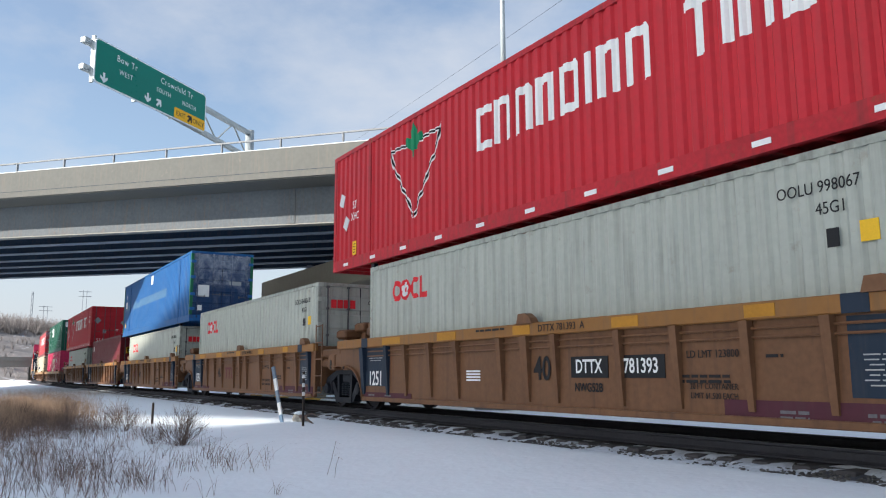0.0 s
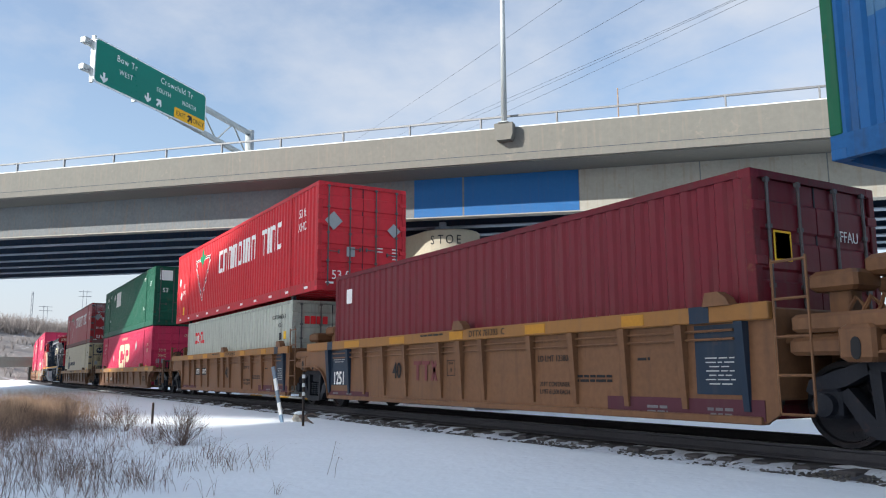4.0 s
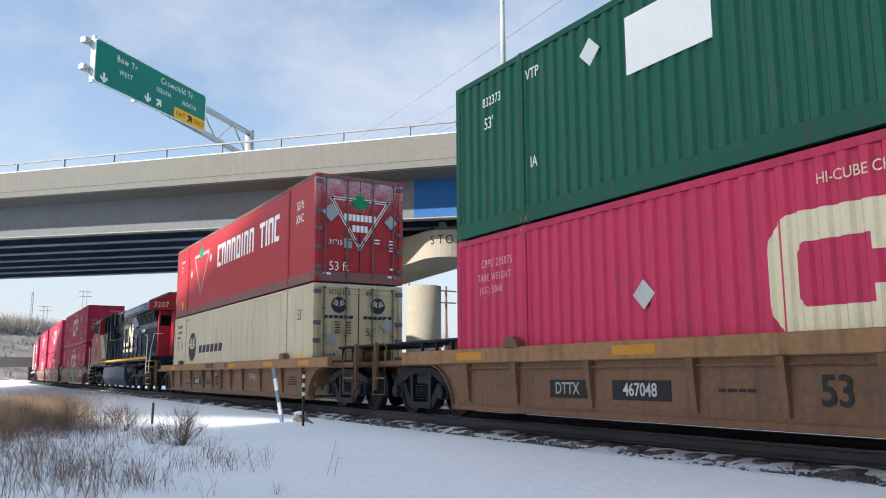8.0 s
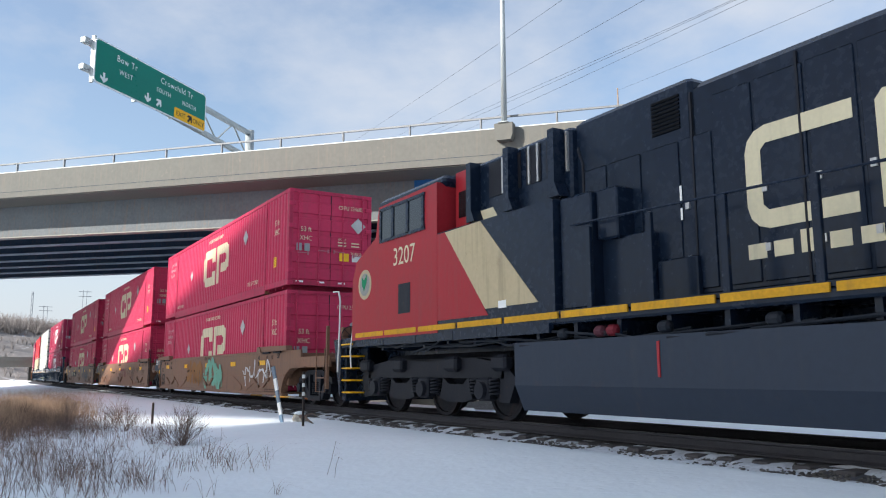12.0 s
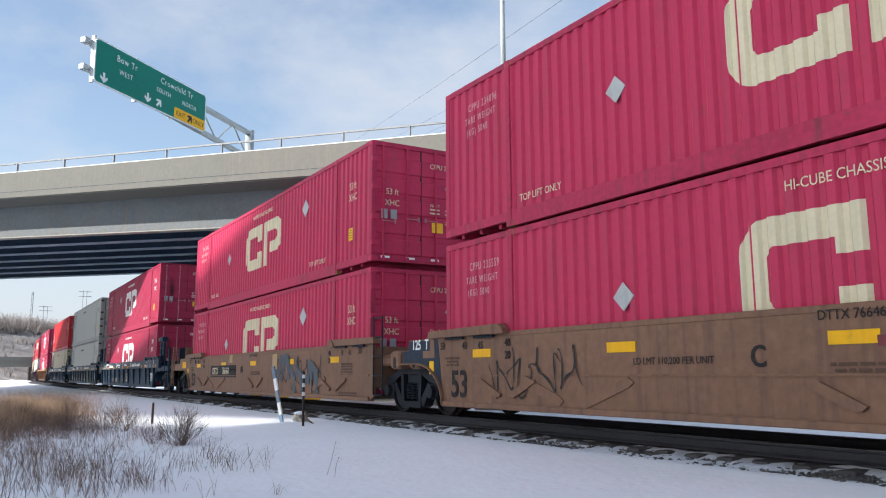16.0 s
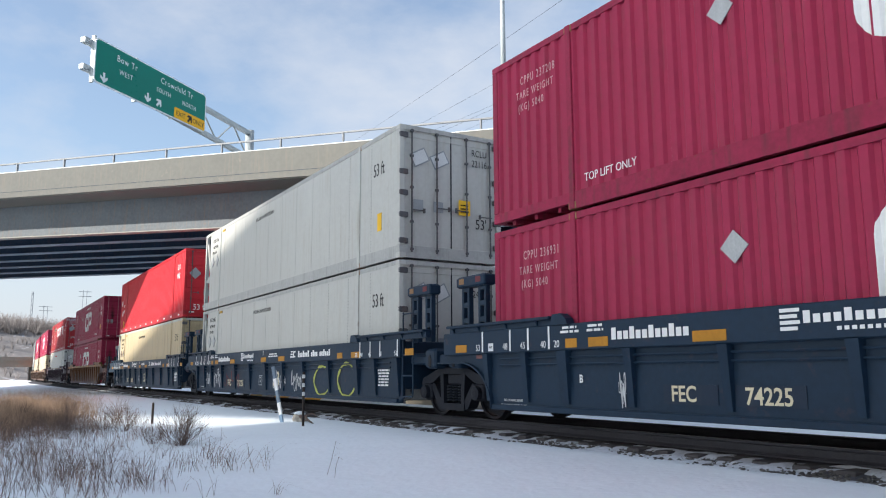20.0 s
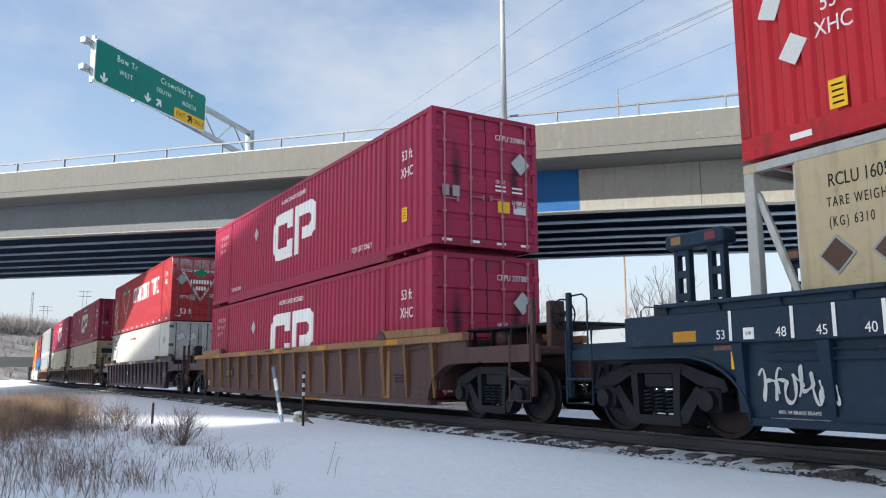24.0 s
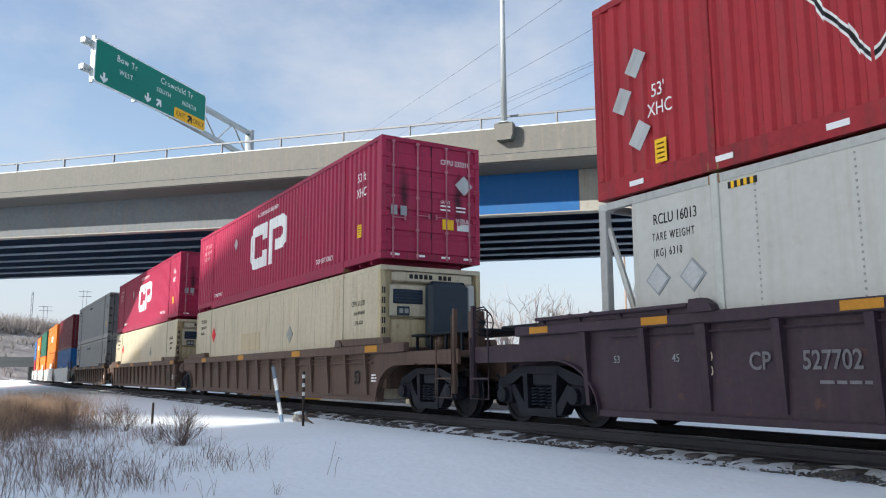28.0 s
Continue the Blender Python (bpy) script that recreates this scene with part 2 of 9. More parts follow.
def smudged(name, m, y, z, wide, tall):
    """A copy of the paint with one sooty smear round (y, z) of a door leaf."""
    m = m.copy()
    m.name = name
    nt = m.node_tree
    N, lk = nt.nodes.new, nt.links.new
    bsdf = nt.nodes["Principled BSDF"]
    old = bsdf.inputs["Base Color"].links[0].from_socket
    co = N("ShaderNodeTexCoord")
    mp = N("ShaderNodeMapping")
    mp.inputs["Location"].default_value = (0, -y / wide, -z / tall)
    mp.inputs["Scale"].default_value = (0, 1 / wide, 1 / tall)
    lk(co.outputs["Object"], mp.inputs["Vector"])
    far = N("ShaderNodeVectorMath")
    far.operation = "LENGTH"
    lk(mp.outputs[0], far.inputs[0])
    n = N("ShaderNodeTexNoise")
    n.inputs["Scale"].default_value, n.inputs["Detail"].default_value = 3.5, 5.0
    lk(co.outputs["Object"], n.inputs["Vector"])
    ma = N("ShaderNodeMath")
    ma.operation, ma.inputs[1].default_value = "MULTIPLY_ADD", 1.2
    lk(n.outputs["Fac"], ma.inputs[0])
    lk(far.outputs["Value"], ma.inputs[2])
    rng = N("ShaderNodeMapRange")
    rng.inputs["From Min"].default_value, rng.inputs["From Max"].default_value = 0.75, 1.6
    rng.inputs["To Min"].default_value, rng.inputs["To Max"].default_value = 0.88, 0.0
    lk(ma.outputs[0], rng.inputs["Value"])
    mx = N("ShaderNodeMixRGB")
    mx.inputs["Color2"].default_value = (0.018, 0.012, 0.014, 1)
    lk(rng.outputs[0], mx.inputs["Fac"])
    lk(old, mx.inputs["Color1"])
    lk(mx.outputs[0], bsdf.inputs["Base Color"])
    return m


M["crimson_soot"] = smudged("crimson door paint with soot", M["crimson"], 0.72, 1.6, 0.16, 0.75)
M["navy_frost"] = frosted("frosted dark blue door paint", (0.012, 0.040, 0.11), -1.5, 2.9, 0.35)
M["rose_frost"] = frosted("frosted red door paint", (0.36, 0.028, 0.034), 1.2, 2.9, 0.42)


# ---- making meshes ----
def box(bm, x0, x1, y0, y1, z0, z1):
    v = [bm.verts.new((x, y, z)) for x in (x0, x1) for y in (y0, y1) for z in (z0, z1)]
    for f in ((0, 1, 3, 2), (4, 6, 7, 5), (0, 4, 5, 1), (2, 3, 7, 6), (0, 2, 6, 4), (1, 5, 7, 3)):
        bm.faces.new([v[i] for i in f])
    return v


def soft_box(bm, x0, x1, y0, y1, z0, z1, r=0.02):
    """A box with its upright and long edges cut off."""
    r = min(r, (x1 - x0) * 0.45, (y1 - y0) * 0.45, (z1 - z0) * 0.45)
    rings = []
    for z, e in ((z0, r), (z0 + r, 0), (z1 - r, 0), (z1, r)):
        a, b, c, d = x0 + e, x1 - e, y0 + e, y1 - e
        q = r * 0.7
        rings.append([bm.verts.new(p) for p in ((a + q, c, z), (b - q, c, z), (b, c + q, z), (b, d - q, z),
                                                (b - q, d, z), (a + q, d, z), (a, d - q, z), (a, c + q, z))])
    for lo, hi in zip(rings, rings[1:]):
        for i in range(8):
            bm.faces.new((lo[i], lo[(i + 1) % 8], hi[(i + 1) % 8], hi[i]))
    bm.faces.new(rings[0][::-1])
    bm.faces.new(rings[-1])


def tube(bm, points, r, n=8, caps=True):
    """A round bar along the points."""
    pts = [Vector(p) for p in points]
    rings = []
    for i, p in enumerate(pts):
        d = (pts[min(i + 1, len(pts) - 1)] - pts[max(i - 1, 0)]).normalized()
        u = d.cross(Vector((0, 0, 1)) if abs(d.z) < 0.9 else Vector((1, 0, 0))).normalized()
        w = d.cross(u)
        rr = r[i] if isinstance(r, (list, tuple)) else r
        rings.append([bm.verts.new(p + (u * math.cos(a) + w * math.sin(a)) * rr)
                      for a in (2 * math.pi * k / n for k in range(n))])
    for lo, hi in zip(rings, rings[1:]):
        for i in range(n):
            bm.faces.new((lo[i], lo[(i + 1) % n], hi[(i + 1) % n], hi[i]))
    if caps:
        bm.faces.new(rings[0][::-1])
        bm.faces.new(rings[-1])


def lathe(bm, profile, n=24, axis="y"):
    """Turns (along, radius) pairs about an axis through the origin."""
    rings = []
    for a, r in profile:
        ring = []
        for k in range(n):
            c, s = math.cos(2 * math.pi * k / n) * r, math.sin(2 * math.pi * k / n) * r
            ring.append(bm.verts.new({"y": (c, a, s), "z": (c, s, a), "x": (a, c, s)}[axis]))
        rings.append(ring)
    for lo, hi in zip(rings, rings[1:]):
        for i in range(n):
            bm.faces.new((lo[i], lo[(i + 1) % n], hi[(i + 1) % n], hi[i]))
    bm.faces.new(rings[0][::-1])
    bm.faces.new(rings[-1])


def extrude(bm, outline, lo, hi, axis="y"):
    """A prism over a flat outline of (a, b) pairs: axis y takes (x, z), x takes (y, z), z takes (x, y)."""
    def at(p, k):
        return {"y": (p[0], k, p[1]), "x": (k, p[0], p[1]), "z": (p[0], p[1], k)}[axis]
    a = [bm.verts.new(at(p, lo)) for p in outline]
    b = [bm.verts.new(at(p, hi)) for p in outline]
    n = len(outline)
    for i in range(n):
        bm.faces.new((a[i], a[(i + 1) % n], b[(i + 1) % n], b[i]))
    bm.faces.new(a[::-1])
    bm.faces.new(b)


MESHES = {}


def done(bm, name, material, smooth=False):
    bmesh.ops.recalc_face_normals(bm, faces=bm.faces[:])
    me = bpy.data.meshes.new(name)
    bm.to_mesh(me)
    bm.free()
    me.materials.append(material)
    if smooth:
        for p in me.polygons:
            p.use_smooth = True
    return me


def part(name, bm, material, parent, label="", smooth=False, at=None):
    """Links a bmesh, or a mesh that is made already, as one object under a thing or a part."""
    me = bm if isinstance(bm, bpy.types.Mesh) else done(bm, name, material, smooth)
    ob = new(name, me)
    ob.parent = parent
    if at is not None:
        ob.matrix_local = at
    if label:
        tagged(ob, label)
    return ob


def shared(key, name, material, fill, parent, label="", smooth=False, at=None):
    """The same as part(), with one mesh for all that have the same key."""
    k = (key, material.name)
    if k not in MESHES:
        bm = bmesh.new()
        fill(bm)
        MESHES[k] = done(bm, name, material, smooth)
    return part(name, MESHES[k], material, parent, label, smooth, at)


def thing(name, label, category, group="", kind="", at=None):
    ob = new(name)
    ob.empty_display_size = 0.3
    if at is not None:
        ob.matrix_world = at
    return tagged(ob, label, category, group, kind)


FONT_MESH = {}


def lettering(text, size, material, parent, at, squeeze=1.0, depth=0.0015, name="lettering", bold=0.0, space=1.0):
    """Words in the built-in font, centred on the pose at, in its x-y plane."""
    key = (text, round(size, 3), material.name, round(squeeze, 2), bold, space)
    if key not in FONT_MESH:
        cu = bpy.data.curves.new("lettering", "FONT")
        cu.body, cu.size, cu.align_x, cu.align_y, cu.extrude, cu.resolution_u = text, size, "CENTER", "CENTER", depth, 3
        cu.offset, cu.space_character = bold * size, space
        tmp = bpy.data.objects.new("lettering", cu)
        me = bpy.data.meshes.new_from_object(tmp)
        bpy.data.objects.remove(tmp)
        bpy.data.curves.remove(cu)
        me.transform(Matrix.Diagonal((squeeze, 1, 1, 1)))
        me.materials.clear()
        me.materials.append(material)
        FONT_MESH[key] = me
    return part(name, FONT_MESH[key], material, parent, at=at)


NEAR = Matrix(((1, 0, 0, 0), (0, 0, -1, 0), (0, 1, 0, 0), (0, 0, 0, 1)))     # x right, y up, seen from the camera's side
FRONT = Matrix(((0, 0, 1, 0), (1, 0, 0, 0), (0, 1, 0, 0), (0, 0, 0, 1)))     # seen from the train's leading end


def on_side(x, y, z):
    return Matrix.Translation((x, y, z)) @ NEAR


def on_end(x, y, z):
    return Matrix.Translation((x, y, z)) @ FRONT


# ---- where the train runs ----
SPEED, TRACK_Y = 11.097, 8.901
BEND_X, BEND = -75.0, 0.00066


def on_track(s):
    """The pose on the track at the distance s along it; it bends off gently far away."""
    if s >= BEND_X:
        return pose(s, TRACK_Y, 0)
    a = min(BEND * (BEND_X - s), 0.45)
    rest = (BEND_X - s) - a / BEND
    x = BEND_X - math.sin(a) / BEND - rest * math.cos(a)
    y = TRACK_Y + (1 - math.cos(a)) / BEND + rest * math.sin(a)
    return pose(x, y, 0, 0, 0, -math.degrees(a))


MOVING, ROLLING = [], []


def on_train(ob, u, z=0.0):
    """The thing rides at the train's place u (its place along the track at the start) and the height z."""
    ob.matrix_world = on_track(u) @ pose(0, 0, z)
    MOVING.append((ob, u, z))
    return ob


# ---- containers ----
def wave(half, pitch, deep, posts):
    """The breaks of a corrugated wall as (x, depth) pairs, from end to end, flat at the posts."""
    spans = [-half + 0.10] + [p + s for p in posts for s in (-0.09, 0.09)] + [half - 0.10]
    out = [(-half, 0.0)]
    for a, b in zip(spans[::2], spans[1::2]):
        n = max(1, round((b - a) / pitch))
        w = (b - a) / n
        for i in range(n):
            x = a + i * w
            out += [(x + w * 0.06, 0.0), (x + w * 0.22, deep), (x + w * 0.50, deep), (x + w * 0.66, 0.0)]
    out.append((half, 0.0))
    return out


def depth_at(breaks, x):
    for (a, da), (b, db) in zip(breaks, breaks[1:]):
        if a <= x <= b:
            return da + (db - da) * (x - a) / max(b - a, 1e-6)
    return 0.0


def painted(bm, breaks, y, shapes):
    """Shapes painted on a wall that follow its folds: (x0, x1, low0, high0, low1, high1), edges straight between x0 and x1."""
    for x0, x1, l0, h0, l1, h1 in shapes:
        xs = [x0] + [b for b, _ in breaks if x0 + 0.004 < b < x1 - 0.004] + [x1]
        old = None
        for x in xs:
            k = (x - x0) / max(x1 - x0, 1e-6)
            d = y + depth_at(breaks, x) - 0.004
            pair = (bm.verts.new((x, d, l0 + (l1 - l0) * k)), bm.verts.new((x, d, h0 + (h1 - h0) * k)))
            if old:
                bm.faces.new((old[0], pair[0], pair[1], old[1]))
            old = pair


def bar(x0, x1, z0, z1):
    return (x0, x1, z0, z1, z0, z1)


def ring(x0, x1, z0, z1, t):
    """A squared ring with cut corners."""
    c = t * 0.6
    return [(x0, x0 + c, z0 + c, z1 - c, z0, z1), (x0 + c, x0 + t, z0, z1, z0, z1), (x1 - t, x1 - c, z0, z1, z0, z1),
            (x1 - c, x1, z0, z1, z0 + c, z1 - c), bar(x0 + t, x1 - t, z0, z0 + t), bar(x0 + t, x1 - t, z1 - t, z1)]


def slabs(outline):
    """Cuts a closed outline of (x, z) pairs into upright-sided pieces for painted()."""
    xs = sorted({round(p[0], 4) for p in outline})
    out = []
    for a, b in zip(xs, xs[1:]):
        if b - a < 0.002:
            continue
        cut = []
        for (x0, z0), (x1, z1) in zip(outline, outline[1:] + outline[:1]):
            if min(x0, x1) <= a + 2e-4 and max(x0, x1) >= b - 2e-4 and abs(x1 - x0) > 1e-6:
                cut.append(tuple(z0 + (z1 - z0) * (x - x0) / (x1 - x0) for x in (a, b)))
        cut.sort(key=sum)
        out += [(a, b, p[0], q[0], p[1], q[1]) for p, q in zip(cut[::2], cut[1::2])]
    return out


def arc(cx, cz, rx, rz, a0, a1, n=8):
    return [(cx + rx * math.cos(radians(a0 + (a1 - a0) * k / n)), cz + rz * math.sin(radians(a0 + (a1 - a0) * k / n))) for k in range(n + 1)]


def line(x0, z0, x1, z1, t):
    return (x0, x1, z0 - t / 2, z0 + t / 2, z1 - t / 2, z1 + t / 2)


def twin_rings(mat):
    """The two large pale block shapes of the magenta and crimson boxes."""
    lo, hi, t = 0.87, 2.25, 0.34
    a = slabs([(0.06, hi)] + arc(-1.10, hi - 0.38, 0.38, 0.38, 90, 180, 5) + arc(-1.10, lo + 0.38, 0.38, 0.38, 180, 270, 5)
              + [(0.06, lo), (0.06, lo + 0.52), (-0.28, lo + 0.52), (-0.28, lo + t), (-1.04, lo + t), (-1.14, lo + t + 0.1), (-1.14, hi - t - 0.1), (-1.04, hi - t), (-0.28, hi - t), (-0.28, hi - 0.52), (0.06, hi - 0.52)])
    b = slabs([(0.28, lo), (0.62, lo), (0.62, hi - t), (1.44, hi - t), (1.52, hi - t - 0.08), (1.52, lo + 0.78), (1.44, lo + 0.70), (0.84, lo + 0.70), (0.84, lo + 0.37)]
              + arc(1.52, lo + 0.71, 0.34, 0.34, -90, 0, 5) + arc(1.52, hi - 0.34, 0.34, 0.34, 0, 90, 5) + [(0.28, hi)])
    return [(mat, a), (mat, b)]


def band(points, t):
    """A painted line of the width t along a run of (x, z) points."""
    out = []
    for (xa, za), (xb, zb) in zip(points, points[1:]):
        if xb < xa:
            xa, za, xb, zb = xb, zb, xa, za
        if xb - xa < 0.02:
            out.append(bar(xa - t / 2, xb + t / 2, min(za, zb), max(za, zb)))
            continue
        w = t * math.hypot(xb - xa, zb - za) / (xb - xa) / 2
        out.append((xa, xb, za - w, za + w, zb - w, zb + w))
    return out


LEAF = ((0.0, 0.42), (0.07, 0.24), (0.18, 0.28), (0.15, 0.08), (0.30, 0.14), (0.36, 0.02), (0.22, -0.12), (0.12, -0.20), (0.03, -0.20), (0.02, -0.36))


def triangle_mark(wavy=0.022):
    """A hollow triangle with wavy sides standing on its tip, a green leaf, and a row of white blocks."""
    lx, rx, tx, hi, lo = -5.04, -2.85, -3.96, 2.24, 0.74
    bow = 0.93 if wavy else 1.0
    left, right = [(lx + 0.05, hi + 0.06)], [(rx - 0.05, hi + 0.06)]
    for k in range(1, 10):
        q, wob = k / 9.0, wavy * math.sin(k * 2.1)
        left.append((lx - 0.02 + (tx - lx) * q ** bow + wob, hi - 0.04 + (lo - hi + 0.04) * q))
        right.append((rx + 0.02 + (tx - rx) * q ** bow - wob, hi - 0.04 + (lo - hi + 0.04) * q))
    top = [(lx + 0.05, hi + 0.06), (lx + 0.45, hi + 0.08), (tx - 0.25, hi + 0.03)], [(tx + 0.25, hi + 0.03), (rx - 0.45, hi + 0.08), (rx - 0.05, hi + 0.06)]
    paths = [left, right, *top] if wavy else [[(lx, hi), (tx, lo)], [(rx, hi), (tx, lo)], [(lx - 0.03, hi + 0.02), (rx + 0.03, hi + 0.02)]]
    leaf = slabs([(tx + p, 2.32 + q) for p, q in LEAF] + [(tx - p, 2.32 + q) for p, q in LEAF[:0:-1]])
    words = []
    lo, hi, b = 1.48, 2.28, 0.145
    for x, w, kind in ((-1.60, 0.47, "bracket"), (-1.005, 0.47, "gate"), (-0.41, 0.47, "gate"), (0.185, 0.47, "gate"), (0.78, 0.47, "ring"), (1.375, 0.16, "post"), (1.66, 0.47, "gate"), (2.255, 0.47, "gate"),
                       (3.31, 0.52, "tee"), (3.92, 0.16, "post"), (4.17, 0.48, "gate"), (4.74, 0.44, "bracket")):
        word = [bar(x, x + b, lo, hi)]
        if kind == "bracket":
            word += [bar(x + b, x + w, lo, lo + b), bar(x + b, x + w, hi - b, hi)]
        elif kind in ("gate", "ring"):
            word += [(x + w - b, x + w - 0.05, lo, hi, lo, hi), (x + w - 0.05, x + w, lo, hi, lo, hi - 0.08), bar(x + b, x + w - b, hi - b, hi)]
            if kind == "ring":
                word.append(bar(x + b, x + w - b, lo, lo + b))
        elif kind == "tee":
            word = [bar(x, x + w, hi - b, hi), bar(x + (w - b) / 2, x + (w + b) / 2, lo, hi - b)]
        words.append(("letter", word))
    return [("letter", [s for p in paths for s in band(p, 0.092 if wavy else 0.085)]), ("letter_dark", [s for p in paths for s in band(p, 0.040)], 0.003), ("mark_green", leaf, 0.006)] + words


def flower_mark(half, h):
    """Red rings and blocks at the left of a pale grey box."""
    x0, z0, z1 = -half + 1.05, h - 0.86, h - 0.42
    s = []
    for cx, ri in ((x0 + 0.21, 0.10), (x0 + 0.60, 0.11)):
        zc, ro = (z0 + z1) / 2, (z1 - z0) / 2
        s += slabs(arc(cx, zc, ro, ro, 0, 180, 10) + arc(cx, zc, ri, ri * 1.1, 180, 0, 8))
        s += slabs(arc(cx, zc, ro, ro, 0, -180, 10) + arc(cx, zc, ri, ri * 1.1, -180, 0, 8))
    cx = x0 + 1.02
    s += slabs(arc(cx, zc, ro, ro, 60, 180, 8) + arc(cx, zc, ri, ri * 1.1, 180, 60, 6))
    s += slabs(arc(cx, zc, ro, ro, -60, -180, 8) + arc(cx, zc, ri, ri * 1.1, -180, -60, 6))
    s += [bar(x0 + 1.19, x0 + 1.31, z0, z1), bar(x0 + 1.31, x0 + 1.52, z0, z0 + 0.11)]
    fx, petals = x0 + 0.60, []
    for k in range(5):
        a = radians(90 + 72 * k)
        petals += slabs(arc(fx + 0.095 * math.cos(a), zc + 0.095 * math.sin(a), 0.065, 0.065, 0, 330, 8))
    heart = slabs(arc(fx, zc, 0.05, 0.05, 0, 330, 8))
    return [("letter_red", s), ("placard", petals, 0.003), ("letter_red", heart, 0.006)]


def diamond(bm, x, y, z, r, d=0.012):
    extrude(bm, [(x - r, z), (x, z - r), (x + r, z), (x, z + r)], y - d, y, "y")


def end_diamond(bm, x, y, z, r, d=0.012):
    extrude(bm, [(y - r, z), (y, z - r), (y + r, z), (y, z + r)], x, x + d, "x")


def rail_frame(bm, half, w, z0, z1, deep=0.08, lift=0.0):
    """Four rails that meet at the corners; lift raises the underside beyond the lifting posts."""
    xs = [-half, -6.12, -6.08, 6.08, 6.12, half] if lift else [-half, half]
    lows = [z0 + lift, z0 + lift, z0, z0, z0 + lift, z0 + lift] if lift else [z0, z0]
    for s in (-1, 1):
        extrude(bm, list(zip(xs, lows)) + [(half, z1), (-half, z1)], *sorted((s * w / 2, s * (w / 2 - deep))))
    for s in (-1, 1):
        box(bm, *sorted((s * half, s * (half - deep))), -w / 2 + deep, w / 2 - deep, z0 + lift, z1)
    bmesh.ops.remove_doubles(bm, verts=bm.verts[:], dist=0.0005)


def fill_disc(r, d):
    bm = bmesh.new()
    lathe(bm, [(0.0, r), (d, r)], 36, "y")
    return bm


def container(label, colour, long53=True, height=2.896, skin="wave", marks=(), words=(), rail=None,
              end_colour=None, side_cards=(), end_cards=(), end_words=(), door_bars=True, nose=0.0, tilted=(), end_triangle=False, frost=False, machine=False, post_colour=None, emblem=False, stepped=False, stand=0.0):
    """A freight container; its door end points along +x, its base is at the origin."""
    half, w = (8.077, 2.59) if long53 else (6.096, 2.438)
    posts = (-6.02, 6.02) if long53 else ()
    c = thing("container", label, "container", "containers on the train")
    mat, rmat = M[colour], scuffed(M[rail or colour])
    emat = M[end_colour or (colour + "_frost" if frost else "crimson_soot" if colour == "crimson" else colour)]
    low, high = (0.26, 0.10) if long53 else (0.16, 0.09)
    if skin == "wave":
        breaks = wave(half - 0.06, 0.248 if long53 else 0.278, 0.042 if long53 else 0.030, posts)
    else:
        breaks = [(-half + nose, 0.0), (half, 0.0)]
    yw = -w / 2 + 0.012

    def wall(bm):
        lo = [bm.verts.new((x, yw + d, low)) for x, d in breaks]
        hi = [bm.verts.new((x, yw + d, height - high)) for x, d in breaks]
        for i in range(len(breaks) - 1):
            bm.faces.new((lo[i], lo[i + 1], hi[i + 1], hi[i]))
        b = [bm.verts.new((x, yw + 0.06, z)) for x in (breaks[0][0], breaks[-1][0]) for z in (low, height - high)]
        bm.faces.new((b[0], b[1], b[3], b[2]))
    key = (long53, round(height, 2), skin, nose)
    wn = shared(("wall",) + key, "side_wall", mat, wall, c)
    shared(("wall",) + key, "side_wall", mat, wall, c, at=pose(0, 0, 0, 0, 0, 180))

    lift = 0.10 if stepped else 0.0
    shared(("bottom", lift) + key, "bottom_rail", rmat, lambda bm: rail_frame(bm, half, w, 0.0, low, 0.09, lift), c)

    def floor(bm):
        n = int(half * 2 / 0.6)
        comb = [(-half + 0.1, 0.148), (half - 0.1, 0.148)]
        for i in reversed(range(n)):
            x = -half + 0.4 + i * 0.6
            comb += [(x + 0.08, 0.142), (x + 0.08, 0.03), (x, 0.03), (x, 0.142)]
        extrude(bm, comb, -w / 2 + 0.1, w / 2 - 0.1)
    shared(("floor",) + key, "underfloor", rmat, floor, c)
    shared(("top",) + key, "top_rail", rmat, lambda bm: rail_frame(bm, half, w, height - high, height), c)

    def roof(bm):
        n = int(half * 2 / 0.4)
        for i in range(n):
            x = -half + 0.09 + i * (2 * half - 0.18) / n
            if x < -half + nose - 0.1:
                continue
            box(bm, x, x + 0.3, -w / 2 + 0.09, w / 2 - 0.09, height - 0.06, height - 0.012)
        box(bm, -half + max(0.085, nose), half - 0.085, -w / 2 + 0.085, w / 2 - 0.085, height - 0.09, height - 0.04)
        box(bm, -half + 0.085, half - 0.085, -w / 2 + 0.085, w / 2 - 0.085, 0.15, 0.19)
    shared(("roof",) + key, "roof", mat, roof, c)

    def post(bm):
        soft_box(bm, -0.07, 0.07, -0.06, 0.06, low, height - high, 0.015)
    for sx in (-1, 1):
        for sy in (-1, 1):
            shared(("post",) + key, "corner_post", M[post_colour] if post_colour else scuffed(emat) if sx > 0 else rmat, post, c, at=pose(sx * (half - 0.065), sy * (w / 2 - 0.055), 0))
    for x in posts:
        for sy in (-1, 1):
            shared(("liftpost",) + key, "lift_post", M["white_rust"] if colour == "white" else scuffed(mat), lambda bm: soft_box(bm, -0.06, 0.06, -0.045, 0.03, 0.0, height + 0.012, 0.012),
                   c, at=pose(x, sy * (w / 2 - 0.03), 0))

    def casting(bm):
        soft_box(bm, -0.09, 0.09, -0.08, 0.08, 0.0, 0.118, 0.012)
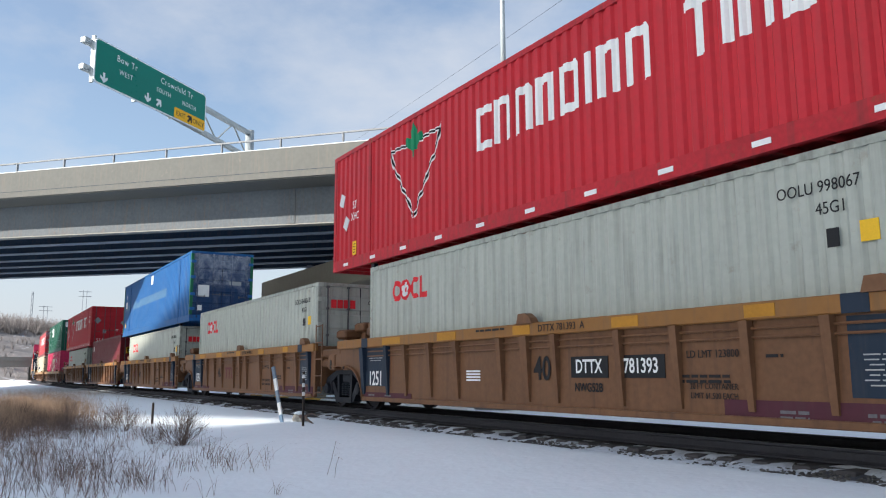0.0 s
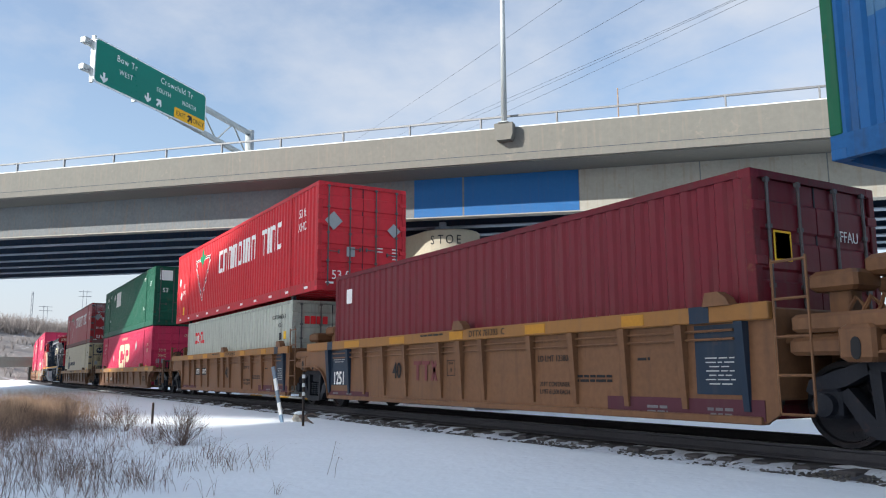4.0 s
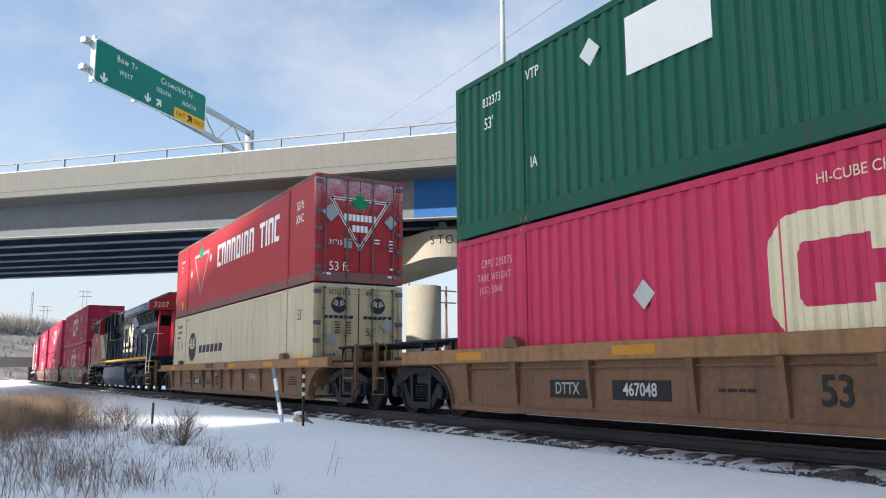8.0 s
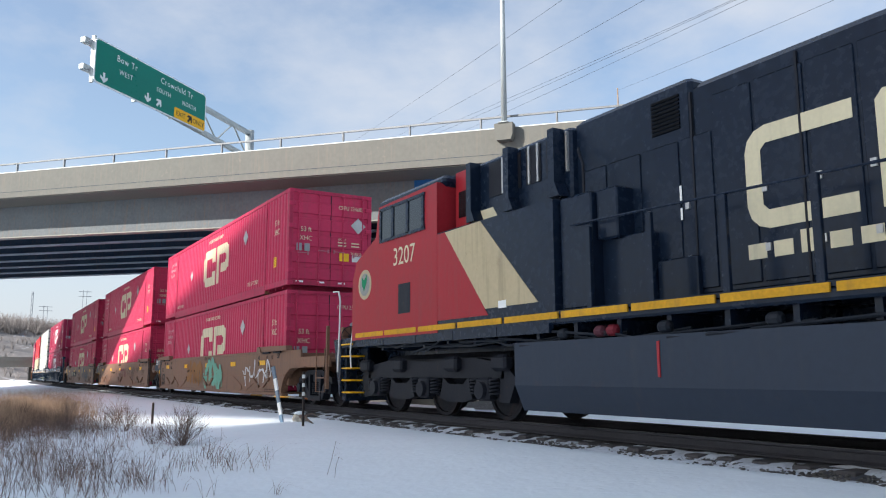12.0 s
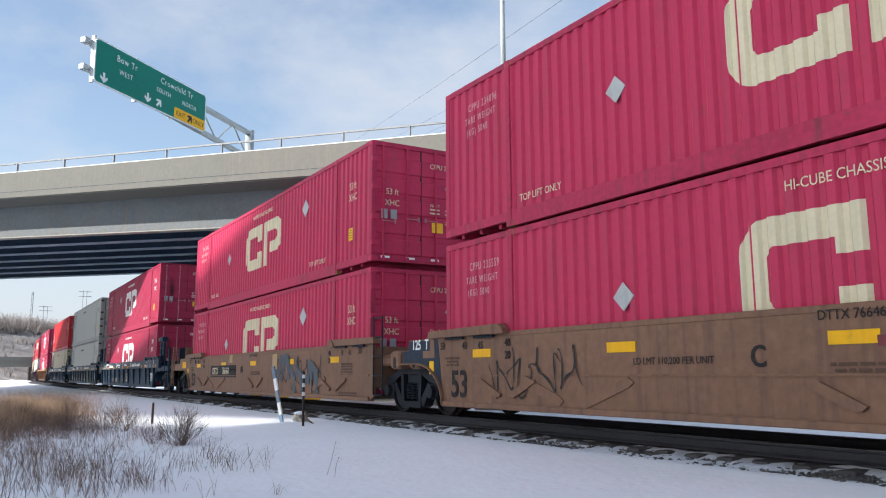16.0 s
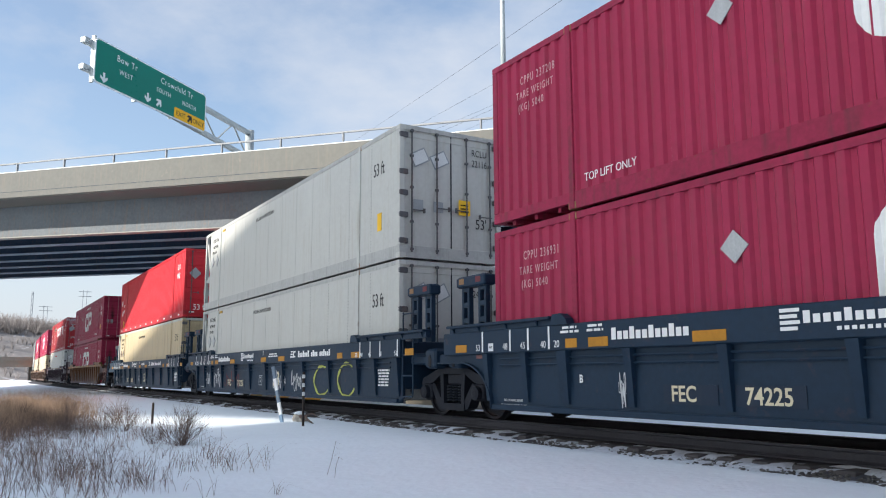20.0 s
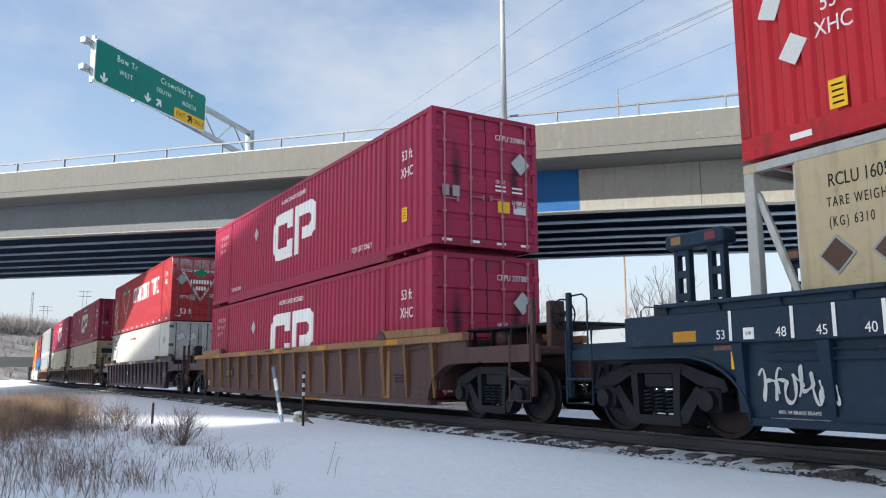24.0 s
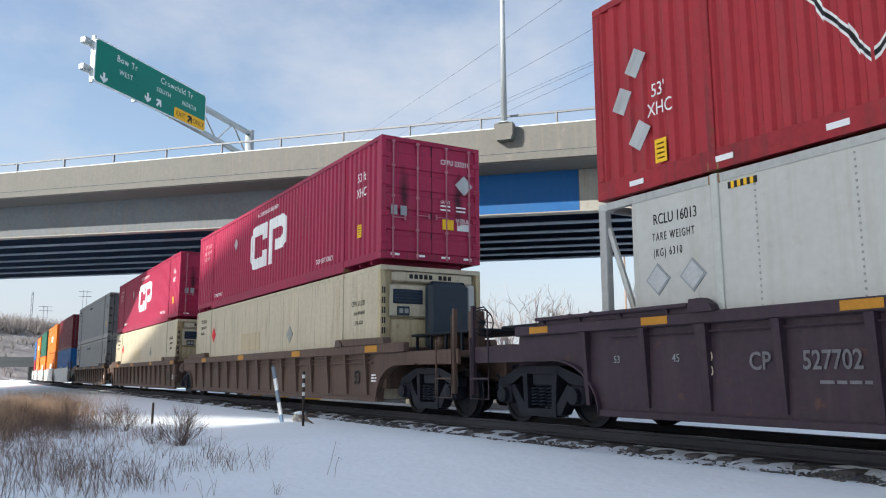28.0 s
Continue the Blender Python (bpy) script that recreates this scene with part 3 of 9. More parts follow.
    for x in ((-half + 0.085, half - 0.085) + posts):
        for sy in (-1, 1):
            for z in (-0.004 + (0.10 if stepped and abs(x) > 7 else 0.0), height - 0.114):
                shared("casting", "corner_casting", M["ochre"] if abs(x) < 7 and long53 else mat, casting, c, at=pose(x, sy * (w / 2 - 0.075), z))

    if stand:
        for x in posts:
            for sy in (-1, 1):
                shared(("twist_lock", stand), "twist_lock", M["black"], lambda b: soft_box(b, -0.08, 0.08, -0.05, 0.05, -stand, 0.0, 0.01), c, at=pose(x, sy * (w / 2 - 0.14), 0))

    # closed end
    def front(bm):
        n = 9
        for i in range(n):
            y = -w / 2 + 0.12 + i * (w - 0.24) / n
            soft_box(bm, -half + nose + 0.015, -half + nose + 0.06, y, y + (w - 0.24) / n * 0.55, low, height - high, 0.01)
        box(bm, -half + nose + 0.05, -half + nose + 0.075, -w / 2 + 0.1, w / 2 - 0.1, low, height - high)
    shared(("front",) + key, "front_wall", mat, front, c)

    # door end
    if machine:
        def made(name, material, label, *blocks, to=c):
            bm = bmesh.new()
            for x0, x1, y0, y1, za, zb, r in blocks:
                soft_box(bm, half + x0, half + x1, y0, y1, za, zb, r)
            return part(name, bm, M[material], to, label)
        ep = made("end_panel", "cream_rust", "cream end panel with rust runs", (-0.16, -0.09, -w / 2 + 0.1, w / 2 - 0.1, 0.2, height - 0.1, 0.01))
        made("lower_cover", "cream_rust", "", (-0.10, -0.03, -1.02, 1.02, 0.3, 1.72, 0.04), to=ep)
        made("upper_cover", "cream", "", (-0.10, -0.02, -1.06, 0.98, 1.76, height - 0.40, 0.05), to=ep)
        header = made("header", "cream", "cream header with dark print", (-0.10, -0.01, -1.0, 1.08, height - 0.36, height - 0.11, 0.05), to=ep)
        for i in range(9):
            if i != 5:
                made("printed_bar", "letter_dark", "", (-0.012, -0.004, -0.58 + 0.125 * i, -0.49 + 0.125 * i, height - 0.27, height - 0.17, 0.003), to=header)
        grille = made("cooling_grille", "panel", "dark louvred grille", (-0.03, 0.0, -0.98, -0.24, 2.06, 2.38, 0.02))
        for i in range(4):
            made("slat", "unit_cover", "", (-0.002, 0.012, -0.94, -0.28, 2.10 + i * 0.07, 2.125 + i * 0.07, 0.004), to=grille)
        hatch = made("control_box", "unit_cover", "small dark control box", (-0.03, 0.01, -0.88, -0.58, 1.80, 2.0, 0.01))
        for i in range(2):
            made("dial", "seam", "", (0.008, 0.016, -0.84 + 0.13 * i, -0.74 + 0.13 * i, 1.85, 1.95, 0.004), to=hatch)
        made("unit_cover", "unit_cover", "moulded blue grey unit cover", (-0.04, 0.26, -0.20, 0.86, 1.02, 2.58, 0.12))
        made("vent_cowl", "white", "", (-0.04, 0.06, 0.90, 1.10, 1.7, 2.55, 0.03))
        for i in range(7):
            for k in range(2):
                made("printed_bar", "letter_dark", "", (-0.002, 0.008, -w / 2 + 0.03 + 0.05 * k, -w / 2 + 0.065 + 0.05 * k, 0.95 + 0.22 * i, 1.09 + 0.22 * i, 0.002))
    else:
        hd = (w - 0.20) / 2
        flat = skin in ("sheet", "plain")

        def door(bm):
            x = half - 0.075
            prof = [(x, 0.14), (x + 0.035, 0.14)]
            if flat:
                prof += [(x + 0.035, 0.17), (x + 0.047, 0.18), (x + 0.047, 0.27), (x + 0.035, 0.28), (x + 0.035, height - 0.26), (x + 0.047, height - 0.25), (x + 0.047, height - 0.15), (x + 0.035, height - 0.14)]
            else:
                step = (height - 0.5) / 5
                for i in range(5):
                    z0 = 0.26 + i * step
                    prof += [(x + 0.035, z0), (x + 0.062, z0 + 0.03), (x + 0.062, z0 + step * 0.72), (x + 0.035, z0 + step * 0.72 + 0.03)]
            prof += [(x + 0.035, height - 0.10), (x, height - 0.10)]
            a = [bm.verts.new((px, 0.01, pz)) for px, pz in prof]
            b = [bm.verts.new((px, hd, pz)) for px, pz in prof]
            for i in range(len(prof)):
                j = (i + 1) % len(prof)
                bm.faces.new((a[i], a[j], b[j], b[i]))
            bm.faces.new(a[::-1])
            bm.faces.new(b)

        def lock(bm):
            x = half + 0.008
            tube(bm, [(x, 0, 0.12), (x, 0, height - 0.08)], 0.021, 6)
            for z in (0.16, 0.75, 1.5, height - 0.7, height - 0.14):
                box(bm, x - 0.03, x + 0.02, -0.036, 0.036, z, z + 0.05)

        def handle(bm):
            x = half + 0.03
            box(bm, x, x + 0.014, -0.30, 0.03, 0.99, 1.012)
            box(bm, x - 0.02, x + 0.02, -0.31, -0.27, 0.95, 1.05)
        for sy in (-1, 1):
            d = shared(("door",) + key, "door", emat, door, c, at=pose(0, 0, 0) if sy > 0 else Matrix.Diagonal((1, -1, 1, 1)))
            if door_bars:
                for k in (0.22, 0.74):
                    shared(("lock",) + key, "locking_bar", M["bar_rose"] if colour == "crimson" else emat if colour in ("navy", "magenta") else M["dark_bar"], lock, d, at=pose(0, hd * k + 0.12, 0))
                    shared(("handle",) + key, "handle", M["bar_rose"] if colour in ("magenta", "crimson") else M["dark_bar"], handle, d, at=pose(0, hd * k + 0.12, 0.03 if k > 0.5 else 0.12))
                for z in (0.30, 0.86, 1.34, 1.80, 2.62) if flat else (0.45, 1.05, 1.75, 2.4):
                    shared(("hinge",) + key, "hinge", M["dark_bar"] if flat else mat,
                           lambda bm: soft_box(bm, half - 0.04, half + 0.022, hd - 0.10, hd + 0.105, 0, 0.12, 0.015), d, at=pose(0, 0, z * height / 2.9))
        shared(("gasket",) + key, "door_gasket", M["black"], lambda bm: box(bm, half - 0.05, half - 0.032, -0.014, 0.014, 0.14, height - 0.1), c)
        if end_triangle:
            x = half - 0.012
            pts = [(-0.84, 2.26), (0.84, 2.26), (0.0, 0.93)]
            for k, t, lift in (("letter", 0.075, 0.0), ("letter_dark", 0.03, 0.003)):
                for (ya, za), (yb, zb) in zip(pts, pts[1:] + pts[:1]):
                    d = Vector((yb - ya, zb - za)).normalized()
                    n = Vector((-d.y, d.x)) * t / 2
                    ya2, za2, yb2, zb2 = ya - d.x * t / 2, za - d.y * t / 2, yb + d.x * t / 2, zb + d.y * t / 2
                    bm = bmesh.new()
                    extrude(bm, [(ya2 - n.x, za2 - n.y), (yb2 - n.x, zb2 - n.y), (yb2 + n.x, zb2 + n.y), (ya2 + n.x, za2 + n.y)], x - 0.05, x + lift, "x")
                    part("painted_mark", bm, M[k], c, "outlined triangle on the doors")
            bm = bmesh.new()
            extrude(bm, [(p * 0.75, 2.18 + q * 0.75) for p, q in LEAF] + [(-p * 0.75, 2.18 + q * 0.75) for p, q in LEAF[:0:-1]], x - 0.05, x + 0.006, "x")
            part("painted_mark", bm, M["mark_green"], c, "green leaf on the doors")
            for y0 in (-0.42, -0.30, -0.18, -0.06, 0.06, 0.18, 0.30, 0.42):
                bm = bmesh.new()
                box(bm, x - 0.05, x + 0.004, y0 - 0.042, y0 + 0.042, 1.68, 1.86)
                part("printed_bar", bm, M["letter"], c)
            for y0 in (-0.18, -0.06, 0.06, 0.18):
                bm = bmesh.new()
                box(bm, x - 0.05, x + 0.004, y0 - 0.042, y0 + 0.042, 1.38, 1.56)
                part("printed_bar", bm, M["letter"], c)
    if skin == "sheet":
        def seams(bm):
            n = int((2 * half - 0.4) / 1.22)
            for i in range(1, n + 1):
                x = -half + 0.2 + i * (2 * half - 0.4) / (n + 1)
                if nose and x < -6.1:
                    continue
                for k in range(34):
                    z = low + 0.04 + k * (height - high - low) / 34.5
                    box(bm, x - 0.011, x + 0.011, yw - 0.006, yw - 0.001, z, z + 0.026)
        tagged(shared(("seams",) + key, "rivet_seam", M["seam"], seams, c), kind="stuff")
    for mk, shapes, *lift in marks:
        bm = bmesh.new()
        painted(bm, breaks, yw - sum(lift), shapes)
        bmesh.ops.remove_doubles(bm, verts=bm.verts[:], dist=0.002)
        part("painted_mark", bm, M[mk], wn)
    if emblem:
        em = part("round_emblem", fill_disc(0.56, 0.008), M["emblem"], wn, "round dark emblem with pale wings", at=pose(-4.85, yw - 0.012, 1.62))
        for i in range(3):
            for sx in (-1, 1):
                bm = bmesh.new()
                extrude(bm, [(sx * 0.06, -0.1 + i * 0.13), (sx * (0.46 - 0.08 * i), 0.06 + i * 0.13), (sx * (0.46 - 0.08 * i), 0.13 + i * 0.13), (sx * 0.06, -0.02 + i * 0.13)], -0.004, 0.0)
                part("pale_wing", bm, M["letter_cream"], em)
        for y in (-0.58, 0.56):
            em = part("round_emblem", (lambda b: (lathe(b, [(half - 0.03, 0.215), (half - 0.018, 0.215)], 24, "x"), b)[1])(bmesh.new()), M["emblem"], c, "round dark emblem on the door", at=pose(0, y, 2.34))
            for i in range(3):
                for sy in (-1, 1):
                    bm = bmesh.new()
                    extrude(bm, [(sy * 0.025, -0.04 + i * 0.05), (sy * (0.175 - 0.03 * i), 0.025 + i * 0.05), (sy * (0.175 - 0.03 * i), 0.05 + i * 0.05), (sy * 0.025, -0.01 + i * 0.05)], half - 0.018, half - 0.012, "x")
                    part("pale_wing", bm, M["letter_cream"], em)
            for i in range(6):
                bm = bmesh.new()
                extrude(bm, [(y - 0.43 + 0.145 * i, 1.98), (y - 0.32 + 0.145 * i, 1.98), (y - 0.30 + 0.145 * i, 2.06), (y - 0.41 + 0.145 * i, 2.06)], half - 0.04, half - 0.02, "x")
                part("printed_bar", bm, M["emblem"], c)
        for i in range(6):
            x0 = -3.8 + i * 0.56
            bm = bmesh.new()
            extrude(bm, [(x0, 1.36), (x0 + 0.40, 1.36), (x0 + 0.46, 1.64), (x0 + 0.06, 1.64)], yw - 0.010, yw - 0.004)
            part("printed_bar", bm, M["emblem"], wn)
    for text, size, mk, x, z, sq in words:
        wide = text[:4] in ("CPPU", "TARE", "(KG)") and size < 0.21
        lettering(text, size, M[mk], wn, on_side(x, yw - 0.004, z), sq * (0.78 if wide else 1.0), space=1.32 if wide else 1.0)
    for text, size, mk, y, z, sq in end_words:
        lettering(text, size, M[mk], c, on_end(half + 0.012, y, z), sq)
    for kind, x, z, a, b in side_cards:
        bm = bmesh.new()
        if b == 0:
            diamond(bm, x, yw - 0.002, z, a)
            if kind == "placard_grey":
                part("placard_sheet", (lambda q: (diamond(q, x, yw - 0.008, z, a - 0.035), q)[1])(bmesh.new()), M["faded_print" if colour == "tan" else "placard_worn"], wn)
        else:
            face = yw if z > low else -w / 2 - 0.002
            box(bm, x - a / 2, x + a / 2, face - 0.010, face - 0.002, z - b / 2, z + b / 2)
        part("placard", bm, M[kind], wn)
    for kind, x, z, a, b, turn in tilted:
        bm = bmesh.new()
        box(bm, -a / 2, a / 2, -0.008, 0, -b / 2, b / 2)
        part("placard", bm, M[kind], wn, at=pose(x, yw - 0.003, z, 0, turn, 0))
    if skin == "sheet" and colour == "white":
        for y in (-0.80, -0.30):
            for k, g in (("placard_grey", 0.0), ("placard", 0.03)):
                bm = bmesh.new()
                box(bm, 0, 0.008 + g * 0.2, -0.21 + g, 0.21 - g, -0.16 + g, 0.16 - g)
                part("tilted_card", bm, M[k], c, at=pose(half - 0.03, y, 2.22, 28, 0, 0))
    if nose:
        # open frame ahead of the closed end
        def strut(bm):
            for sy in (-1, 1):
                y = sy * (w / 2 - 0.08)
                tube(bm, [(-half + 0.12, y, height - 0.35), (-half + nose - 0.02, y, 1.15)], 0.045, 6)
                box(bm, -half + 0.1, -half + nose, y - 0.05, y + 0.05, 1.05, 1.16)
                soft_box(bm, -half + nose - 0.24, -half + nose - 0.02, y - 0.07, y + 0.07, 1.0, 1.25, 0.03)
                soft_box(bm, -half + nose - 0.05, -half + nose + 0.12, y - 0.04, y + 0.075, low, height - high, 0.02)
            box(bm, -half + 0.05, -half + nose, -w / 2 + 0.1, w / 2 - 0.1, 0.1, 0.16)
        shared(("strut",) + key, "end_frame_strut", M["white_rust"], strut, c, "rusty white end frame")
    for kind, y, z, a, b in end_cards:
        bm = bmesh.new()
        if b == 0:
            end_diamond(bm, half + 0.004, y, z, a)
        else:
            box(bm, half + 0.004, half + 0.012, y - a / 2, y + a / 2, z - b / 2, z + b / 2)
        part("placard", bm, M[kind], c)
    return c


def reflectors(n=11, z=0.12):
    return [("letter", -7.3 + i * 14.6 / (n - 1), z, 0.26, 0.07) for i in range(n)]


def magenta_box(shade="magenta", number="CPPU 234140", mark="letter_cream", long_label=None):
    return container(long_label or "corrugated magenta steel container with two pale block shapes", shade,
                     marks=twin_rings(mark), stepped=True,
                     words=[("HI-CUBE CHASSIS REQUIRED", 0.17, mark, 0.15, 2.55, 0.9), ("53 ft", 0.30 if shade == "crimson" else 0.25, mark, 7.02, 2.12 if shade == "crimson" else 2.02, 0.85), ("XHC", 0.30 if shade == "crimson" else 0.25, mark, 7.02, 1.75 if shade == "crimson" else 1.74, 0.85),
                            ("TOP LIFT ONLY", 0.18, mark, 4.8, 0.44, 0.9), (number, 0.20, "faded_pink", -6.82, 2.40, 0.80),
                            ("TARE WEIGHT", 0.18, "faded_pink", -6.9, 2.16, 0.86), ("(KG) 4790" if number.endswith("237385") else "(KG) 5040", 0.18, "faded_pink", -7.0, 1.94, 0.86), ("TOP LIFT ONLY", 0.17, mark, -5.2, 0.42, 0.9)],
                     side_cards=([] if shade == "crimson" else [("placard_worn", 3.9, 2.05, 0.25, 0)]) + [("placard_worn", -3.15 if shade == "crimson" else -3.4, 1.98 if shade == "crimson" else 1.55, 0.2, 0), ("sticker", 6.92, 0.86, 0.22, 0.30)] + [("letter_dark", 6.92, 0.78 + 0.06 * i, 0.14, 0.02) for i in range(4)],
                     end_words=[(number, 0.17, mark, 0.62, 2.45, 0.82), ("24,000 lbs", 0.12, mark, 0.82, 1.10, 0.8), ("GR WT", 0.1, mark, 0.35, 1.5, 0.8), ("53 ft", 0.2, mark, -0.78, 1.72, 0.9),
                                ("XHC", 0.2, mark, -0.78, 1.46, 0.9)][: 3 if shade == "crimson" else 5],
                     end_cards=[("placard_worn", 0.86, 1.95, 0.24, 0), ("placard_grey", -0.98, 1.2, 0.16, 0.22), ("placard_grey", -0.74, 1.2, 0.16, 0.22), ("sticker", 0.42, 0.98, 0.3, 0.24),
                                ("placard", 0.84, 0.96, 0.34, 0.2)] + [("letter", y, 0.2, 0.22, 0.05) for y in (-0.95, -0.3, 0.35, 0.95)] + [(mark, 0.35 + 0.42 * (i % 2), 1.50 - 0.09 * (i // 2), 0.26, 0.035) for i in range(2, 6)])


def triangle_box(shade="red", label="red corrugated steel container with a hollow triangle and white blocks", skin="wave", frost=False, marked=True, rail=None, stand=0.0):
    return container(label, shade, skin=skin, stand=stand, marks=triangle_mark(0.0 if skin == "plain" else 0.022) if marked else (), rail=rail, frost=frost, end_triangle=(shade == "rose"), tilted=[] if skin == "plain" else [("placard", -7.58, 1.72, 0.24, 0.30, 24), ("placard", -7.33, 1.12, 0.24, 0.30, 35)] if shade == "red" else [("placard_worn", -7.25, 1.80, 0.25, 0.36, 34), ("placard_worn", -7.53, 1.33, 0.25, 0.34, 30), ("placard_worn", -7.22, 0.76, 0.25, 0.36, 36)],
                     words=([("CDAU 30715", 0.13, "letter", -7.05, 2.30, 0.8), ("TARE", 0.13, "letter", -7.2, 2.10, 0.8), ("53 ft", 0.13, "letter", -7.2, 1.90, 0.8)] if skin == "plain" else [("53'", 0.26, "letter", -6.86, 1.50 if shade == "red" else 1.30, 0.8), ("XHC", 0.26, "letter", -6.84, 1.22 if shade == "red" else 1.04, 0.8)]) + [("53 ft", 0.34, "letter", 6.9, 2.2, 0.85), ("XHC", 0.34, "letter", 6.9, 1.82, 0.85)],
                     side_cards=(reflectors() if skin != "plain" else [("placard_worn", -5.45, 1.62, 0.17, 0), ("placard_worn", -2.55, 1.95, 0.17, 0)]) + [("sticker", -6.85, 0.46, 0.20, 0.32)] + [("letter_dark", -6.85, 0.36 + 0.065 * i, 0.13, 0.02) for i in range(4)],
                     end_words=[("53 ft", 0.34, "letter", -0.62, 0.40, 0.9)] + ([("30715", 0.19, "letter", -0.72, 1.05, 0.85)] if shade == "rose" else []),
                     end_cards=[("placard_grey", -0.86, 1.85, 0.25, 0), ("placard_grey", 0.92, 1.72, 0.2, 0), ("placard_grey", -0.36, 1.05, 0.24, 0.26), ("letter", 0.95, 0.42, 0.1, 0.05)]
                     + [("letter", y, 1.20 - 0.09 * i, 0.16, 0.03) for i in range(4) for y in ((0.50, 0.95) if i < 2 else (0.95,))] + [("letter", y, 0.2, 0.22, 0.05) for y in (-0.95, 0.95)])


def ocean_box(height=2.896, number="OOCU 846856 0", label="pale grey green corrugated container with a red mark"):
    return container(label, "grey_green", False, height, marks=flower_mark(6.096, height),
                     words=[(number, 0.19, "letter_dark", 4.95, height - 0.42, 0.85), ("45G1" if height > 2.7 else "42G1", 0.19, "letter_dark", 5.1, height - 0.66, 0.85)],
                     side_cards=[("letter_dark", 5.1, height - 0.98, 0.14, 0.2), ("sticker", 5.5, height - 0.96, 0.2, 0.22)],
                     end_words=[("45G1" if height > 2.7 else "42G1", 0.14, "letter_dark", 0.7, height - 0.7, 0.85), ("OOCU 846856 0", 0.14, "letter_dark", 0.62, height - 0.5, 0.85)],
                     end_cards=[("letter_red", -0.78 + 0.18 * i, height - 0.55, 0.15, 0.22) for i in range(4)] + [("sticker", -0.62, 0.75, 0.24, 0.36)])


def sheet_box(shade, number, label, tall="53 ft", machine=False, rail="pale_rail", emblem=False):
    dark = "letter_dark"
    rclu = number.startswith("RCLU")
    return container(label, shade, skin="sheet", rail=rail, machine=machine, emblem=emblem, nose=0.65 if rclu else 0.0, end_colour="white_rust" if number == "RCLU 16013" else "cream_rust" if shade == "cream" else None,
                     words=[(number, 0.2, dark, -6.68 if rclu else -7.1, 2.50, 0.70), ("TARE WEIGHT", 0.15, dark, -6.72 if rclu else -7.1, 2.27, 0.75), ("(KG) 6310", 0.15, dark, -6.82 if rclu else -7.2, 2.06, 0.75), *([(number, 0.17, dark, 6.9, 2.12, 0.75), ("TARE WEIGHT", 0.12, dark, 6.95, 1.90, 0.8), ("(KG) 6220", 0.12, dark, 6.95, 1.68, 0.8)] if machine else [(tall, 0.42, dark, 7.05, 2.1, 0.72)]),
                            *([] if emblem or machine else [("HI-CUBE CHASSIS REQUIRED", 0.15, "letter_red" if number == "RCLU 16013" else dark, -1.0, 2.45, 0.9)])],
                     side_cards=[("letter_red", -5.6, 1.95, 0.26, 0), ("letter", -5.6, 1.95, 0.16, 0.1), ("seam", 2.4, 1.62, 0.24, 0), ("tan", -1.2, 1.55, 1.9, 0.55)] if machine else [("placard_grey", -7.0 if rclu else -7.35, 1.72, 0.21, 0), ("placard_grey", -6.42 if rclu else -6.7, 1.72, 0.21, 0), ("sticker", 7.1, 0.9, 0.2, 0.4)] + [("sticker" if i % 2 else "letter_dark", -5.80 + 0.045 * i, 2.72, 0.045, 0.08) for i in range(9)],
                     end_words=() if machine else [("VITU 153", 0.21, dark, -0.58, 2.66, 0.75), ("469", 0.21, dark, 0.30, 2.66, 0.75), ("53'", 0.30, dark, 0.34, 1.62, 0.8)] if emblem
                     else [(number[:4], 0.22, dark, 0.72, 2.48, 0.75), (number[5:], 0.22, dark, 0.72, 2.24, 0.75), ("53'", 0.32, dark, 0.75, 0.85, 0.8)],
                     end_cards=() if machine else [("placard_grey", 0.82, 1.83, 0.21, 0), ("placard_grey", -0.78, 1.45, 0.2, 0.28)] + [("letter_dark", y, 1.88 - 0.07 * i, 0.16, 0.03) for i in range(5) for y in (-0.62, -0.32)] if emblem
                     else [("placard_grey", -0.85, 1.15, 0.24, 0.24), ("placard_grey", -0.35, 1.15, 0.24, 0.24), ("sticker", 0.32, 1.2, 0.3, 0.34), ("letter_dark", 0.32, 1.26, 0.2, 0.03), ("letter_dark", 0.32, 1.18, 0.2, 0.03), ("letter_dark", 0.32, 1.11, 0.2, 0.03)])


# ---- wagons ----
def wheelset(parent, x, r=0.46, z=None):
    def fill(bm):
        for s in (-1, 1):
            a = s * 0.72
            lathe(bm, [(a, 0.09), (a, r * 0.28), (a + s * 0.02, r * 0.55), (a, r * 0.84), (a - s * 0.045, r * 0.86), (a - s * 0.045, r + 0.025),
                       (a - s * 0.015, r + 0.022), (a, r + 0.002), (a + s * 0.085, r - 0.004), (a + s * 0.09, r * 0.87), (a + s * 0.055, r * 0.84),
                       (a + s * 0.06, r * 0.5), (a + s * 0.09, r * 0.30), (a + s * 0.10, 0.10), (a + s * 0.22, 0.08), (a + s * 0.22, 0.0001)], 32)
        lathe(bm, [(-0.72, 0.085), (-0.4, 0.075), (0.4, 0.075), (0.72, 0.085)], 12)
        # balance marks that show the wheel turn
        for s in (-1, 1):
            for k in range(3):
                a = k * 2.094
                c, d = math.cos(a) * r * 0.66, math.sin(a) * r * 0.66
                box(bm, c - 0.025, c + 0.025, s * 0.775 - 0.012, s * 0.775 + 0.012, d - 0.025, d + 0.025)
    w = shared(("wheelset", round(r, 3)), "wheelset", M["wheel"], fill, parent, at=pose(x, 0, r if z is None else z), smooth=False)
    return w


